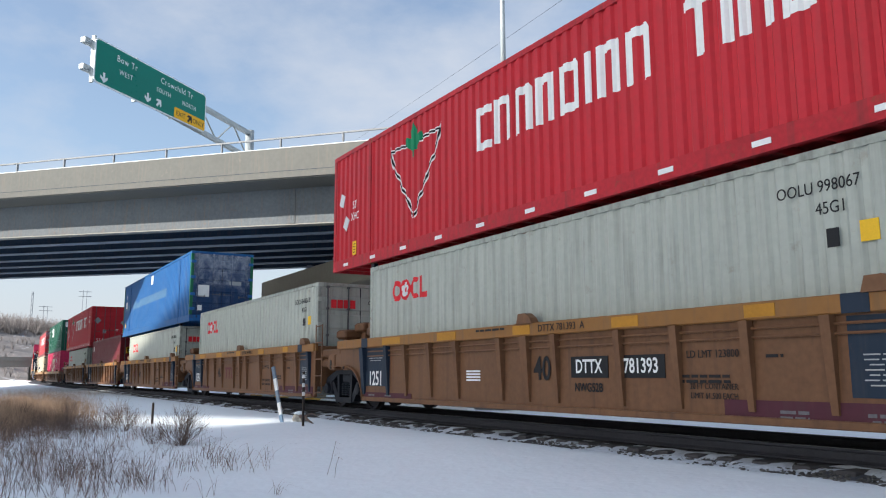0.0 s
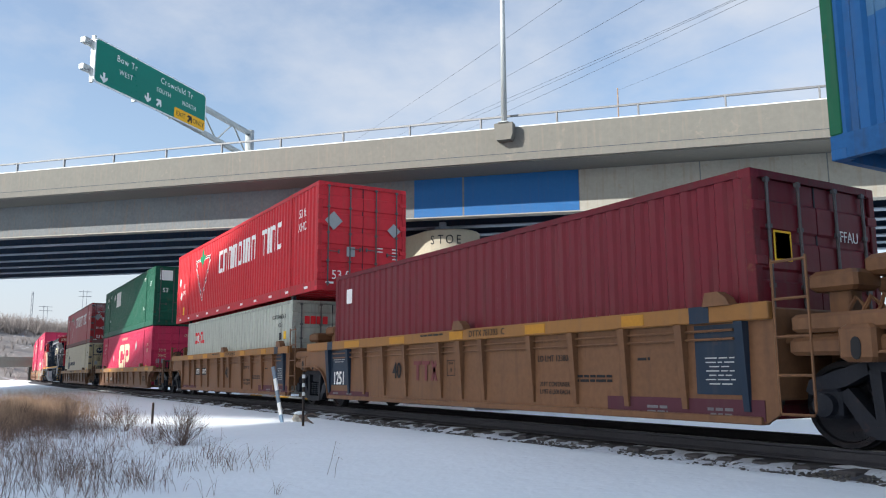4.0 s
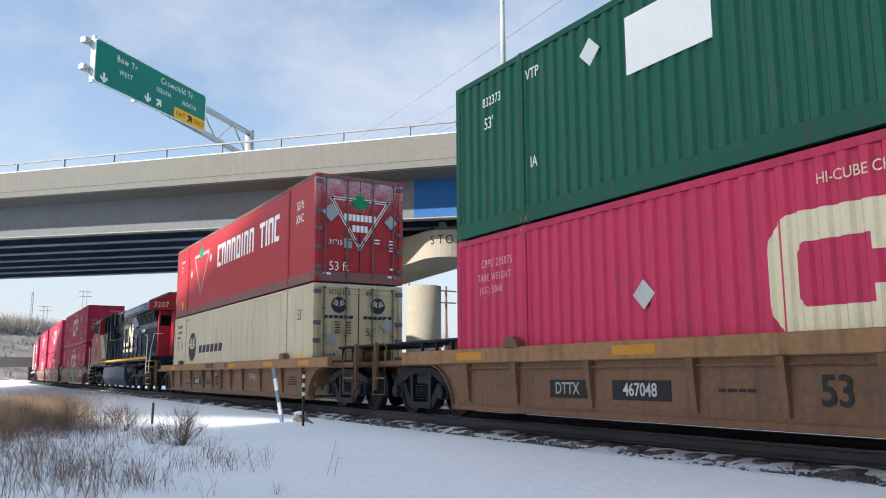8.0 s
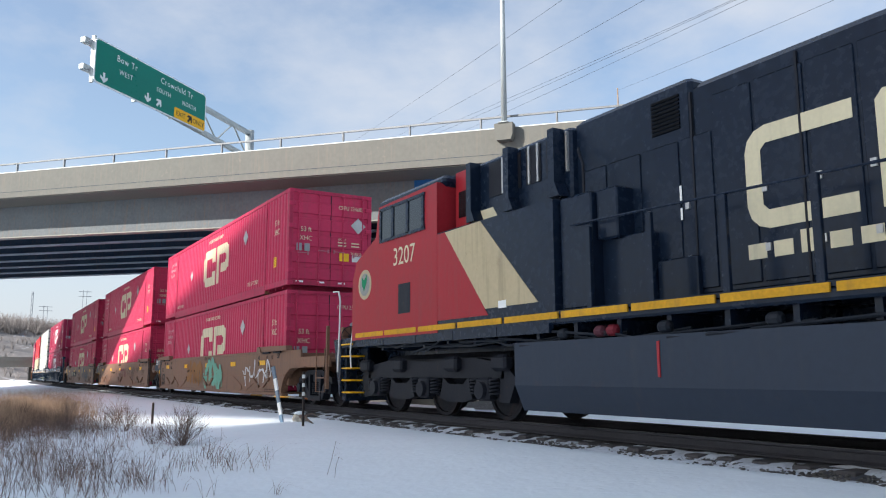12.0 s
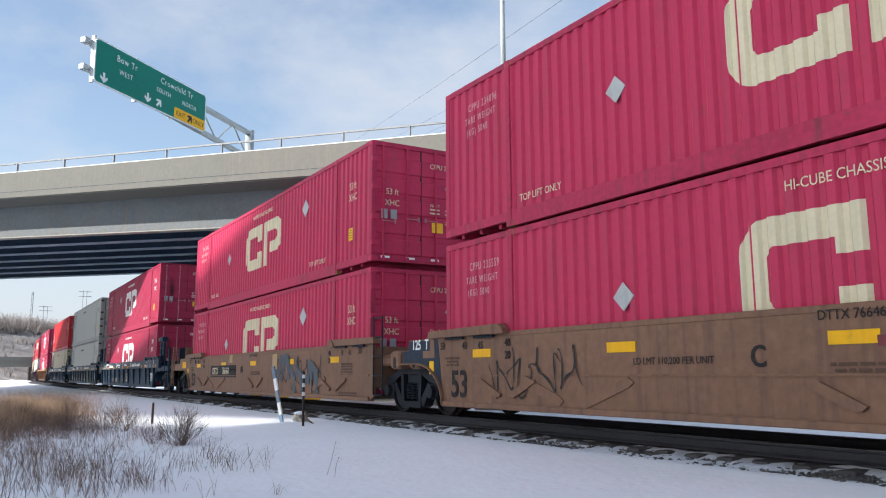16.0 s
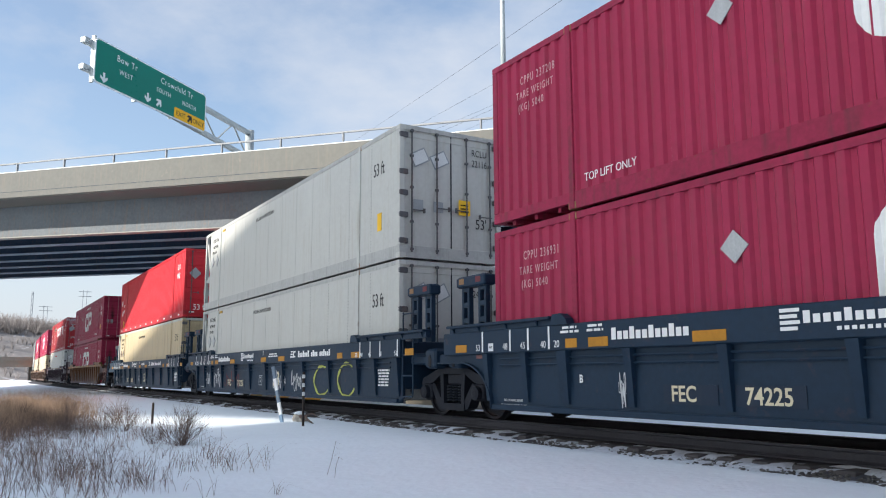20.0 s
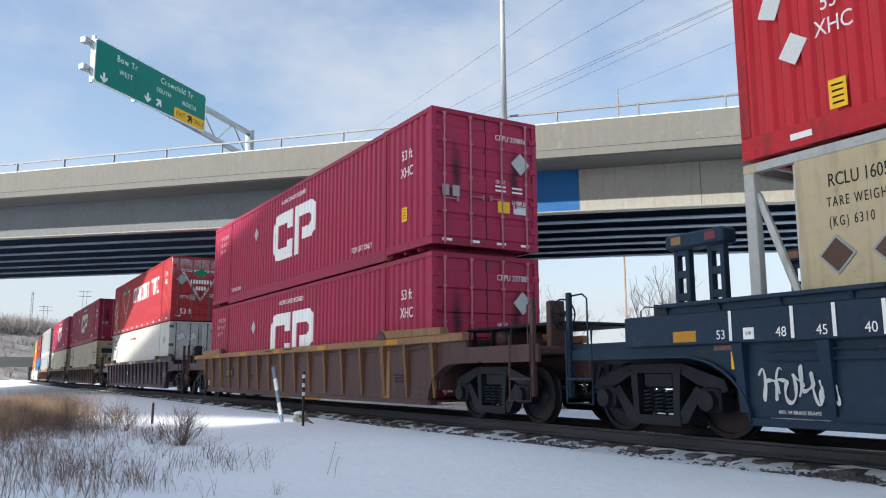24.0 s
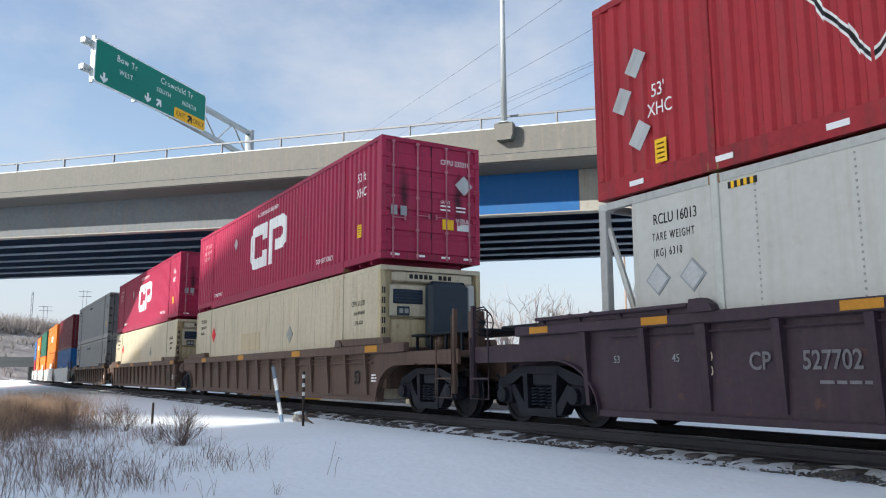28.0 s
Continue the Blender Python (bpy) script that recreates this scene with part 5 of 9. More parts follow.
    if smooth and not coupled[0] and well > 7:
        bm = bmesh.new()
        edge = [(-x, z) for x, z in end_line(-1, z1) if z < 0.99 and x < well + 0.95]
        extrude(bm, [(-well - ends[0] + 0.03, 0.99), (-well - ends[0] + 0.03, deck + 0.13), (-well - reach[-1] + 0.03, deck + 0.13), (-well - reach[-1] + 0.03, z1 - 0.02), (-well - 0.17, z1 - 0.02)] + edge, yn - 0.002, yn + 0.003)
        part("paint_panel", bm, M["panel"], near, "blue black painted end of the sill")
    for xa, xb in panels:
        bm = bmesh.new()
        box(bm, xa, xb, yn - 0.006, yn + 0.002, foot + 0.30, z0 - 0.02)
        pn = part("paint_panel", bm, M["panel"], near, "blue black painted panel with white print")
        bm = bmesh.new()
        box(bm, xa, xa + 0.3 if xb - xa > 0.5 else xb, -hw - 0.090, -hw - 0.083, z0, z1)
        part("chord_band", bm, M["panel"], near)
        fine_print(pn, (xa + xb) / 2, 0.98 if xa > 0 else 1.20, (xb - xa) * 0.6, 3 if xa < 0 else 7 if xb - xa > 0.6 else 2, yn - 0.007, M["placard_worn"], 0.014, 0.05)
    if smooth and well > 7:
        for x0 in (-6.13, 0.08, 6.13):
            for f in (-1, 1):
                bm = bmesh.new()
                k = 0.55 if abs(x0) < 1 else 0.62
                extrude(bm, [(x0 + f * 0.10, 0.47), (x0 + f * 0.16, 0.42), (x0 + f * 0.27, 0.42), (x0 + f * (0.2 + k), 0.66), (x0 + f * (0.18 + k), 0.71), (x0 + f * (0.05 + k), 0.71)], yn - 0.045, yn + 0.004)
                part("pressed_boss", bm, mb, near)
    for i, (mk, xa, xb, za, zb) in enumerate(patches):
        bm = bmesh.new()
        y = (-hw - 0.086 if za >= z0 - 0.01 and not smooth else yn - 0.003) - 0.0004 * (i % 8)
        box(bm, xa, xb, y - 0.004, y + 0.004, za, zb)
        part("paint_patch", bm, M[mk], near)
    for mk, xa, xb, za, zb in bars:
        bm = bmesh.new()
        y = -hw - 0.092 if za >= z0 - 0.01 and not smooth else yn - 0.008
        box(bm, xa, xb, y - 0.004, y, za, zb)
        part("printed_bar", bm, M[mk], near)
    for mk, x, z, w, rows in prints:
        fine_print(near, x, z, w, rows, -hw - 0.092 if z >= z0 and not smooth else yn - 0.007, M[mk])
    for text, size, mk, x, z, sq in words:
        y = -hw - 0.094 if z >= z0 and not smooth else yn - 0.012
        lettering(text, size, M[mk], near, on_side(x, y, z), sq, bold=0.016 if size > 0.15 else 0.0)
    for mk, xa, xb, za, zb, seed, n, wdt, loops in scrawl:
        scribble(near, xa, xb, za, zb, yn - 0.006, M[mk], seed, n, wdt, loops)
    return on_train(W, u)


# ---- locomotive ----
def locomotive(u):
    """A diesel locomotive: black hood, red cab at -x, red radiator end at +x."""
    L = thing("locomotive", "black and red diesel locomotive with a yellow sill stripe", "locomotive")
    K = surface("black locomotive paint", (0.0085, 0.0165, 0.034), 0.25, 0, 0.3, 5.0, (0.018, 0.028, 0.045), 0.5, bump=0.003, bump_scale=9.0)
    K.node_tree.nodes["Principled BSDF"].inputs["Specular IOR Level"].default_value = 0.20
    DEEP = surface("deep black screen", (0.003, 0.0035, 0.005), 0.6, 0, 0.2, 8.0, bump=0)
    DEEP.node_tree.nodes["Principled BSDF"].inputs["Specular IOR Level"].default_value = 0.08
    R = coat("locomotive red paint", (0.34, 0.022, 0.032), 0.25, 0.38, 0.2)
    G = M["black"]
    glass = bpy.data.materials.new("dark window glass")
    glass.use_nodes = True
    gb = glass.node_tree.nodes["Principled BSDF"]
    gb.inputs["Base Color"].default_value, gb.inputs["Roughness"].default_value = (0.012, 0.014, 0.016, 1), 0.06
    lens = bpy.data.materials.new("lamp glass")
    lens.use_nodes = True
    lb = lens.node_tree.nodes["Principled BSDF"]
    lb.inputs["Base Color"].default_value, lb.inputs["Roughness"].default_value, lb.inputs["Metallic"].default_value = (0.55, 0.55, 0.5, 1), 0.12, 0.6

    def add(name, fn, mat, label="", smooth=False, parent=None):
        bm = bmesh.new()
        fn(bm)
        return part(name, bm, mat, parent or L, label, smooth)
    hy = 0.98
    # frame and walkway
    add("underframe", lambda b: (soft_box(b, -10.1, 10.2, -1.48, 1.48, 1.52, 1.66, 0.03), soft_box(b, -10.3, 10.4, -0.6, 0.6, 0.95, 1.55, 0.06),
                                 [box(b, -9 + i * 0.9, -8.92 + i * 0.9, -1.35, 1.35, 1.30, 1.54) for i in range(20)]), K)
    for s in (-1, 1):
        for i in range(14):
            add("sill_stripe", lambda b: box(b, -10.0 + i * 1.44, -10.0 + i * 1.44 + 1.36, *sorted((s * 1.48, s * 1.510)), 1.60, 1.70), M["dull_yellow"], "dull yellow sill stripe")
        add("walkway", lambda b: box(b, -3.0, 10.1, *sorted((s * 0.95, s * 1.48)), 1.66, 1.72), K)
    # long hood
    add("front_hood", lambda b: soft_box(b, -3.0, -0.65, -hy, hy, 1.7, 4.70, 0.08), K)
    add("middle_hood", lambda b: soft_box(b, -0.68, 3.4, -hy, hy, 1.7, 4.58, 0.10), K)
    add("hood", lambda b: (soft_box(b, 3.4, 9.9, -hy, hy, 1.7, 3.55, 0.04),
                           extrude(b, [(-hy, 3.4), (hy, 3.4), (1.22, 3.96), (-1.22, 3.96)], 3.4, 9.9, "x")), K, "black engine hood with louvred doors")
    for s in (-1, 1):
        add("hood_vent", lambda b: [box(b, -1.35, -0.85, *sorted((s * hy, s * (hy + 0.02))), 4.02 + 0.055 * i, 4.055 + 0.055 * i) for i in range(9)], DEEP, "dark louvred vent")
        for x in (-0.66, 0.9, 2.35):
            add("seam_strip", lambda b: box(b, x, x + 0.03, *sorted((s * hy, s * (hy + 0.035))), 1.75, 4.45), M["bogie"])
        add("grab_pipe", lambda b: tube(b, [(-2.45, s * 1.3, 3.0), (-2.45, s * 1.3, 3.85), (-2.6, s * 1.25, 4.1), (-2.75, s * 1.12, 4.2)], 0.022, 6), M["bogie"])
    # doors on the hood
    rnd = random.Random(3)
    x = -2.8
    while x < 9.5:
        w = rnd.choice((0.55, 0.62, 0.7))
        top = (3.85 if x < -0.6 else 4.3) if x < 3.0 else 3.25
        for s in (-1, 1):
            d = add("hood_door", lambda b: soft_box(b, x, x + w - 0.05, *sorted((s * hy, s * (hy + 0.022))), 1.85, top, 0.012), K)
            if x > 4.3 and rnd.random() < 0.8:
                for za, zb in ((1.95, 2.52), (2.58, 3.17)):
                    add("door_screen", lambda b: soft_box(b, x + 0.06, x + w - 0.11, *sorted((s * (hy + 0.012), s * (hy + 0.026))), za, zb, 0.006), DEEP, "dark mesh screen", parent=d)
            else:
                add("door_latch", lambda b: [box(b, x + 0.05, x + 0.12, *sorted((s * (hy + 0.018), s * (hy + 0.045))), z, z + 0.09) for z in (2.2, 2.9)], M["silver"], parent=d)
        x += w
    # intake screens under the radiator
    for s in (-1, 1):
        add("intake_screen", lambda b: box(b, 3.95, 5.0, *sorted((s * hy, s * (hy + 0.026))), 3.32, 3.62), DEEP, "dark mesh screen")
        for xx, zz in ((3.5, 2.55), (4.45, 2.35), (6.0, 3.05), (6.5, 3.05), (3.1, 3.3)):
            add("notice", lambda b: box(b, xx, xx + 0.14, *sorted((s * (hy + 0.02), s * (hy + 0.03))), zz, zz + 0.15), M["placard"], "small white notice")
    for i in range(4):
        xa = 5.12 + i * 1.21
        for s in (-1, 1):
            add("intake_screen", lambda b: extrude(b, [(0.0, 0.0), (1.12, 0.0), (1.12, 0.52), (0.0, 0.52)], 0, 0.02), DEEP, "dark mesh screen").matrix_local = (
                Matrix.Translation((xa, s * 1.03, 3.42)) @ pose(0, 0, 0, 22 if s < 0 else -22, 0, 0))
    # radiator roof with wide wings
    def wings(b):
        out = [(-1.50, 3.93), (-1.58, 4.03), (-1.52, 4.36), (-0.22, 4.90), (0.22, 4.90), (1.52, 4.36), (1.58, 4.03), (1.50, 3.93)]
        extrude(b, out, 3.35, 10.42, "x")
    add("radiator_roof", wings, K, "black flared radiator roof")
    add("radiator_face", lambda b: extrude(b, [(-1.49, 3.94), (-1.57, 4.03), (-1.51, 4.35), (-0.22, 4.89), (0.22, 4.89), (1.51, 4.35), (1.57, 4.03), (1.49, 3.94)], 10.42, 10.46, "x"), R, "red radiator end panel")
    add("radiator_fan_cover", lambda b: soft_box(b, 4.5, 9.5, -0.5, 0.5, 4.80, 4.93, 0.03), G)
    lettering("3207", 0.37, M["letter_cream"], L, on_end(10.467, -1.0, 4.19), 1.0)
    lettering("3207", 0.37, M["letter_cream"], L, on_end(10.467, 0.98, 4.19), 1.0)
    add("number_plate_frame", lambda b: box(b, 10.46, 10.48, -0.42, 0.46, 4.14, 4.60), R)
    def noodle(b, x0, z0, k, y, ax):
        t = 0.15
        outs = [[(0.0, 0.20), (0.03, 0.10), (0.10, 0.03), (0.20, 0.0), (0.95, 0.0), (0.95, t), (t + 0.05, t), (t, t + 0.05), (t, 0.85 - t - 0.05), (t + 0.05, 0.85 - t), (0.95, 0.85 - t), (0.95, 0.85), (0.20, 0.85), (0.10, 0.82), (0.03, 0.75), (0.0, 0.65)],
                [(1.12, 0.0), (1.12 + t, 0.0), (1.12 + t, 0.62), (1.75, 0.0), (1.98, 0.0), (2.02, 0.06), (2.02, 0.85), (2.02 - t, 0.85), (2.02 - t, 0.26), (1.36, 0.85), (1.18, 0.85), (1.12, 0.78)]]
        for out in outs:
            pts = [(x0 + p * k, z0 + q * k) for p, q in out]
            extrude(b, pts, *((y - 0.006, y, "y") if ax == "y" else (y, y + 0.006, "x")))
    add("painted_mark", lambda b: noodle(b, -0.32, 4.23, 0.34, 10.481, "x"), M["letter"], "pale line mark")
    add("painted_mark", lambda b: noodle(b, 0.15, 2.46, 1.46, -hy - 0.026, "y"), M["letter_cream"], "large cream line mark on the hood")
    for i in range(9):
        add("printed_bar", lambda b: box(b, 0.12 + i * 0.35, 0.12 + i * 0.35 + 0.25, -hy - 0.028, -hy - 0.022, 2.12, 2.30 + (0.08 if i % 3 == 2 else 0)), M["letter_cream"], "cream printed bar")
    # rear wall
    add("rear_hood_end", lambda b: (soft_box(b, 9.9, 10.06, -1.0, 1.0, 1.72, 4.02, 0.03), soft_box(b, 10.0, 10.42, -0.42, 0.42, 1.72, 3.95, 0.08)), R, "red end of the hood")
    for y in (-0.92, 0.45):
        add("rear_window", lambda b: box(b, 10.06, 10.075, y, y + 0.47, 3.20, 3.72), DEEP, "dark rear window")
    add("rear_window", lambda b: box(b, 10.42, 10.432, -0.16, 0.16, 3.05, 3.5), M["maroon"])
    add("headlight_housing", lambda b: soft_box(b, 10.38, 10.47, -0.22, 0.22, 3.60, 3.84, 0.04), G)
    for y in (-0.14, 0.14):
        add("headlight", lambda b: (lathe(b, [(10.45, 0.075), (10.49, 0.075), (10.495, 0.0001)], 14, "x"), bmesh.ops.translate(b, verts=b.verts, vec=(0, y * 0.75, 3.72))), lens, "round headlight")
    for y in (-0.25, 1.05):
        dl = add("ditch_light", lambda b: (lathe(b, [(10.40, 0.08), (10.46, 0.12), (10.56, 0.125), (10.57, 0.095)], 14, "x"), bmesh.ops.translate(b, verts=b.verts, vec=(0, y, 2.12))), M["bogie"], "round ditch light")
        add("lens", lambda b: (lathe(b, [(10.565, 0.09), (10.58, 0.06), (10.585, 0.0001)], 14, "x"), bmesh.ops.translate(b, verts=b.verts, vec=(0, y, 2.12))), lens, parent=dl)
    add("rear_cabinet", lambda b: soft_box(b, 10.40, 10.5, -0.38, 0.38, 2.3, 2.9, 0.04), R)
    # platforms, steps, handrails
    add("end_platform", lambda b: soft_box(b, 10.05, 10.95, -1.45, 1.45, 1.55, 1.70, 0.02), K)
    add("end_platform", lambda b: soft_box(b, -10.95, -10.0, -1.45, 1.45, 1.40, 1.62, 0.02), K)
    for f, x0 in ((1, 10.25), (-1, -10.85)):
        for s in (-1, 1):
            for i in range(5):
                z = 0.38 + i * 0.27
                add("step", lambda b: soft_box(b, x0 + (0.0 if f > 0 else 0.1) - 0.02 * i, x0 + 0.6, *sorted((s * 1.15, s * 1.50)), z, z + 0.035, 0.01), M["yellow"], "yellow step edge")
            add("step_side", lambda b: (extrude(b, [(x0 - 0.1, 0.3), (x0 - 0.04, 0.3), (x0 - 0.04, 1.6), (x0 - 0.45, 1.6)], *sorted((s * 1.42, s * 1.47))), box(b, x0 - 0.05, x0 + 0.66, *sorted((s * 1.05, s * 1.12)), 0.3, 1.55)), K)
            add("handrail", lambda b: (tube(b, [(x0 - 0.1, s * 1.52, 0.85), (x0 - 0.02, s * 1.52, 1.8), (x0 + 0.0, s * 1.52, 2.5), (x0 - 0.1, s * 1.52, 2.72), (x0 - 0.4, s * 1.52, 2.74)], 0.022, 6),
                                       tube(b, [(x0 + 0.62, s * 1.5, 0.95), (x0 + 0.56, s * 1.5, 1.3), (x0 + 0.66, s * 1.45, 2.1), (x0 + 0.70, s * 1.35, 2.75), (x0 + 0.7, s * 0.95, 2.78)], 0.018, 6)), M["placard"], "white grab rail")
    def side_rail(b, s):
        tube(b, [(-2.6, s * 1.44, 2.95), (3.0, s * 1.44, 2.80), (10.0, s * 1.44, 2.74)], 0.018, 6)
    for s in (-1, 1):
        add("side_handrail", lambda b: side_rail(b, s), K)
        for i in range(11):
            shared("loco_rail_post", "handrail_post", K, lambda b: soft_box(b, -0.05, 0.05, -0.03, 0.03, 1.62, 2.86, 0.01), L, at=pose(-2.2 + i * 1.18, s * 1.46, 0))
    add("pilot", lambda b: (extrude(b, [(-1.40, 0.30), (1.40, 0.30), (1.40, 0.95), (1.0, 1.55), (-1.0, 1.55), (-1.40, 0.95)], 10.78, 10.9, "x"), soft_box(b, 10.85, 11.0, -1.3, -0.5, 0.75, 1.0, 0.03), soft_box(b, 10.85, 11.0, 0.5, 1.3, 0.75, 1.0, 0.03)), M["black"])
    add("pilot", lambda b: soft_box(b, -10.95, -10.75, -1.40, 1.40, 0.20, 1.5, 0.03), K)
    for y in (-1.2, -1.08, -0.95, -0.83, -0.7, -0.55, -0.4, 0.4, 0.6, 0.8):
        add("air_hose", lambda b: tube(b, [(10.95, y, 0.95), (11.1, y + 0.03, 0.6), (11.18, y, 0.32)], 0.025, 6), G)
    add("rear_rail", lambda b: [tube(b, [(10.9, y, 1.7), (10.9, y, 2.75), (10.9, y + 0.35, 2.78), (10.9, y + 0.35, 1.7)], 0.03, 6) for y in (0.55, 0.95)], R, "red end rail")
    coupler(L, 11.1, 1, G)
    coupler(L, -11.1, -1, G)
    # cab and nose
    def cab(b):
        extrude(b, [(-10.2, 1.55), (-6.4, 1.55), (-6.4, 4.40), (-8.88, 4.36), (-9.02, 3.72), (-10.0, 3.30), (-10.2, 2.9)], -1.50, 1.50)
    add("cab", cab, R, "red cab with a sloped nose")
    add("cab_roof", lambda b: soft_box(b, -9.1, -6.3, -1.40, 1.40, 4.34, 4.56, 0.08), K)
    add("cab_rear_body", lambda b: (extrude(b, [(-6.4, 1.55), (-2.95, 1.55), (-2.95, 3.41), (-6.4, 3.41)], -1.49, 1.49), soft_box(b, -6.4, -2.95, -1.1, 1.1, 3.38, 4.62, 0.06)), K)
    for s in (-1, 1):
        add("cab_paint", lambda b: extrude(b, [(-6.4, 1.77), (-4.72, 1.77), (-6.11, 3.39), (-6.4, 3.39)], *sorted((s * 1.489, s * 1.496))), R, "red paint wedge")
        add("cab_stripe", lambda b: extrude(b, [(-4.80, 1.88), (-3.35, 1.88), (-4.93, 3.40), (-6.11, 3.385)], *sorted((s * 1.489, s * 1.500))), M["tan"], "slanted cream stripe")
        w = add("cab_window", lambda b: [box(b, xa, xb, *sorted((s * 1.498, s * 1.512)), 3.62, 4.24) for xa, xb in ((-8.72, -8.25), (-8.15, -7.6), (-7.5, -6.95))], glass, "dark cab side window")
        add("window_frame", lambda b: [box(b, xa, xb, *sorted((s * 1.496, s * 1.53)), za, zb) for xa, xb, za, zb in ((-8.8, -6.85, 4.24, 4.30), (-8.8, -6.85, 3.56, 3.62), (-8.8, -8.72, 3.6, 4.26), (-8.25, -8.15, 3.6, 4.26), (-7.6, -7.5, 3.6, 4.26), (-6.95, -6.87, 3.6, 4.26))], K, parent=w)
        add("round_emblem", lambda b: (lathe(b, [(0, 0.33), (0.008, 0.33)], 24, "y"), bmesh.ops.translate(b, verts=b.verts, vec=(-9.55, s * 1.505, 2.75))), M["tan"], "round cream emblem on the nose")
        add("emblem_centre", lambda b: (lathe(b, [(0, 0.25), (0.008, 0.25)], 24, "y"), bmesh.ops.translate(b, verts=b.verts, vec=(-9.55, s * 1.508, 2.75))), M["seam"])
        add("emblem_leaf", lambda b: (extrude(b, [(-0.02, -0.14), (0.10, 0.02), (0.12, 0.20), (-0.02, 0.08), (-0.13, 0.16), (-0.12, -0.02)], 0, 0.006), bmesh.ops.translate(b, verts=b.verts, vec=(-9.55, s * (1.518 if s > 0 else 1.517), 2.76))), M["mark_green"])
        add("cab_vent", lambda b: box(b, -7.95, -7.45, *sorted((s * 1.498, s * 1.506)), 2.0, 2.6), G)
        add("cab_roof_louvre", lambda b: [box(b, -5.2 + k * 0.55, -4.8 + k * 0.55, *sorted((s * 1.1, s * 1.115)), 3.9, 4.52) for k in range(4)], M["bogie"])
        add("roof_louvre_frame", lambda b: [box(b, x, x + 0.045, *sorted((s * 1.1, s * 1.14)), 3.9, 4.54) for x in (-4.78, -4.02, -3.78, -3.04)], M["silver"])
        for x in (-5.55, -4.38, -3.16):
            add("roof_post", lambda b: extrude(b, [(x - 0.10, 3.50), (x + 0.16, 3.50), (x + 0.05, 3.72), (x + 0.05, 4.60), (x - 0.10, 4.60)], *sorted((s * 1.1, s * 1.32))), K)
        add("stripe_end", lambda b: extrude(b, [(-5.75, 3.45), (-4.90, 3.45), (-5.10, 3.72), (-6.0, 3.72)], *sorted((s * 1.1, s * 1.108))), M["letter_cream"], "end of the cream stripe")
        add("rear_cab_door", lambda b: soft_box(b, -6.32, -5.82, *sorted((s * 1.1, s * 1.13)), 3.42, 4.60, 0.02), R, "red cab door")
        add("door_window", lambda b: soft_box(b, -6.2, -5.95, *sorted((s * 1.12, s * 1.14)), 3.7, 4.2, 0.03), glass)
        add("sill_skirt", lambda b: [box(b, -10.0 + i * 1.38, -10.0 + i * 1.38 + 1.36, *sorted((s * 1.40, s * 1.485)), 1.40, 1.598) for i in range(5)], K)
        add("equipment_box", lambda b: (soft_box(b, -2.9, -2.2, *sorted((s * 0.98, s * 1.40)), 1.72, 3.40, 0.03), soft_box(b, -2.2, -1.3, *sorted((s * 0.98, s * 1.22)), 1.72, 2.7, 0.03), soft_box(b, -2.18, -1.75, *sorted((s * 0.98, s * 1.32)), 2.66, 3.40, 0.03), soft_box(b, -1.28, -0.60, *sorted((s * 0.98, s * 1.08)), 1.72, 2.28, 0.02)), K)
    add("nose_window", lambda b: [extrude(b, [(-9.03, 3.78), (-9.05, 3.78), (-8.92, 4.32), (-8.90, 4.32)], y, y + 0.85) for y in (-1.25, -0.3, 0.55)], glass)
    lettering("3207", 0.52, M["letter_cream"], L, on_side(-7.72, -1.507, 3.16), 0.92)
    # fuel tank, air tanks, pipes
    def tank(b):
        out = [(-1.45, 0.62), (-1.28, 0.23), (1.28, 0.23), (1.45, 0.62), (1.45, 1.28), (-1.45, 1.28)]
        extrude(b, out, -4.05, 3.75, "x")
    add("fuel_tank", tank, coat("tank paint", (0.031, 0.042, 0.064), 0.10, 0.45, 0.1), "dark grey fuel tank")
    add("tank_gauge", lambda b: (box(b, -0.985, -0.945, -1.465, -1.45, 0.75, 1.2)), M["rose"], "red gauge frame")
    for x, z, w, h, mk in ((-0.95, 3.12, 0.16, 0.24, "letter"), (-0.95, 2.86, 0.16, 0.16, "letter"), (-2.5, 3.18, 0.2, 0.1, "letter"), (-4.3, 1.92, 0.22, 0.12, "letter")):
        add("warning_plate", lambda b: box(b, x - w / 2, x + w / 2, -1.0 if x > -2 else -1.502, -0.99 if x > -2 else -1.488, z - h / 2, z + h / 2), M[mk], "small white warning plate") if x != -2.5 else None
    for x, mk in ((-2.9, "black"), (-2.1, "violet"), (-1.85, "maroon"), (-0.9, "black"), (0.7, "black")):
        add("valve", lambda b: (lathe(b, [(-0.09, 0.06), (-0.05, 0.08), (0.07, 0.08), (0.1, 0.04)], 10, "x"), bmesh.ops.translate(b, verts=b.verts, vec=(x, -1.38, 1.38))), M[mk])
    for s in (-1, 1):
        add("air_tank", lambda b: (lathe(b, [(3.9, 0.03), (3.95, 0.22), (6.3, 0.22), (6.35, 0.03)], 14, "x"), bmesh.ops.translate(b, verts=b.verts, vec=(0, s * 1.15, 1.1))), G, smooth=True)
    rnd = random.Random(8)
    for k in range(30):
        xx = -9.5 + k * 0.62
        add("pipe", lambda b: tube(b, [(xx, -1.35 - rnd.uniform(0, 0.1), 1.25 + rnd.uniform(-0.05, 0.2)), (xx + rnd.uniform(0.4, 1.4), -1.4, 1.25 + rnd.uniform(-0.05, 0.2)), (xx + rnd.uniform(1.5, 2.2), -1.3, 1.35)], 0.022, 6), G)
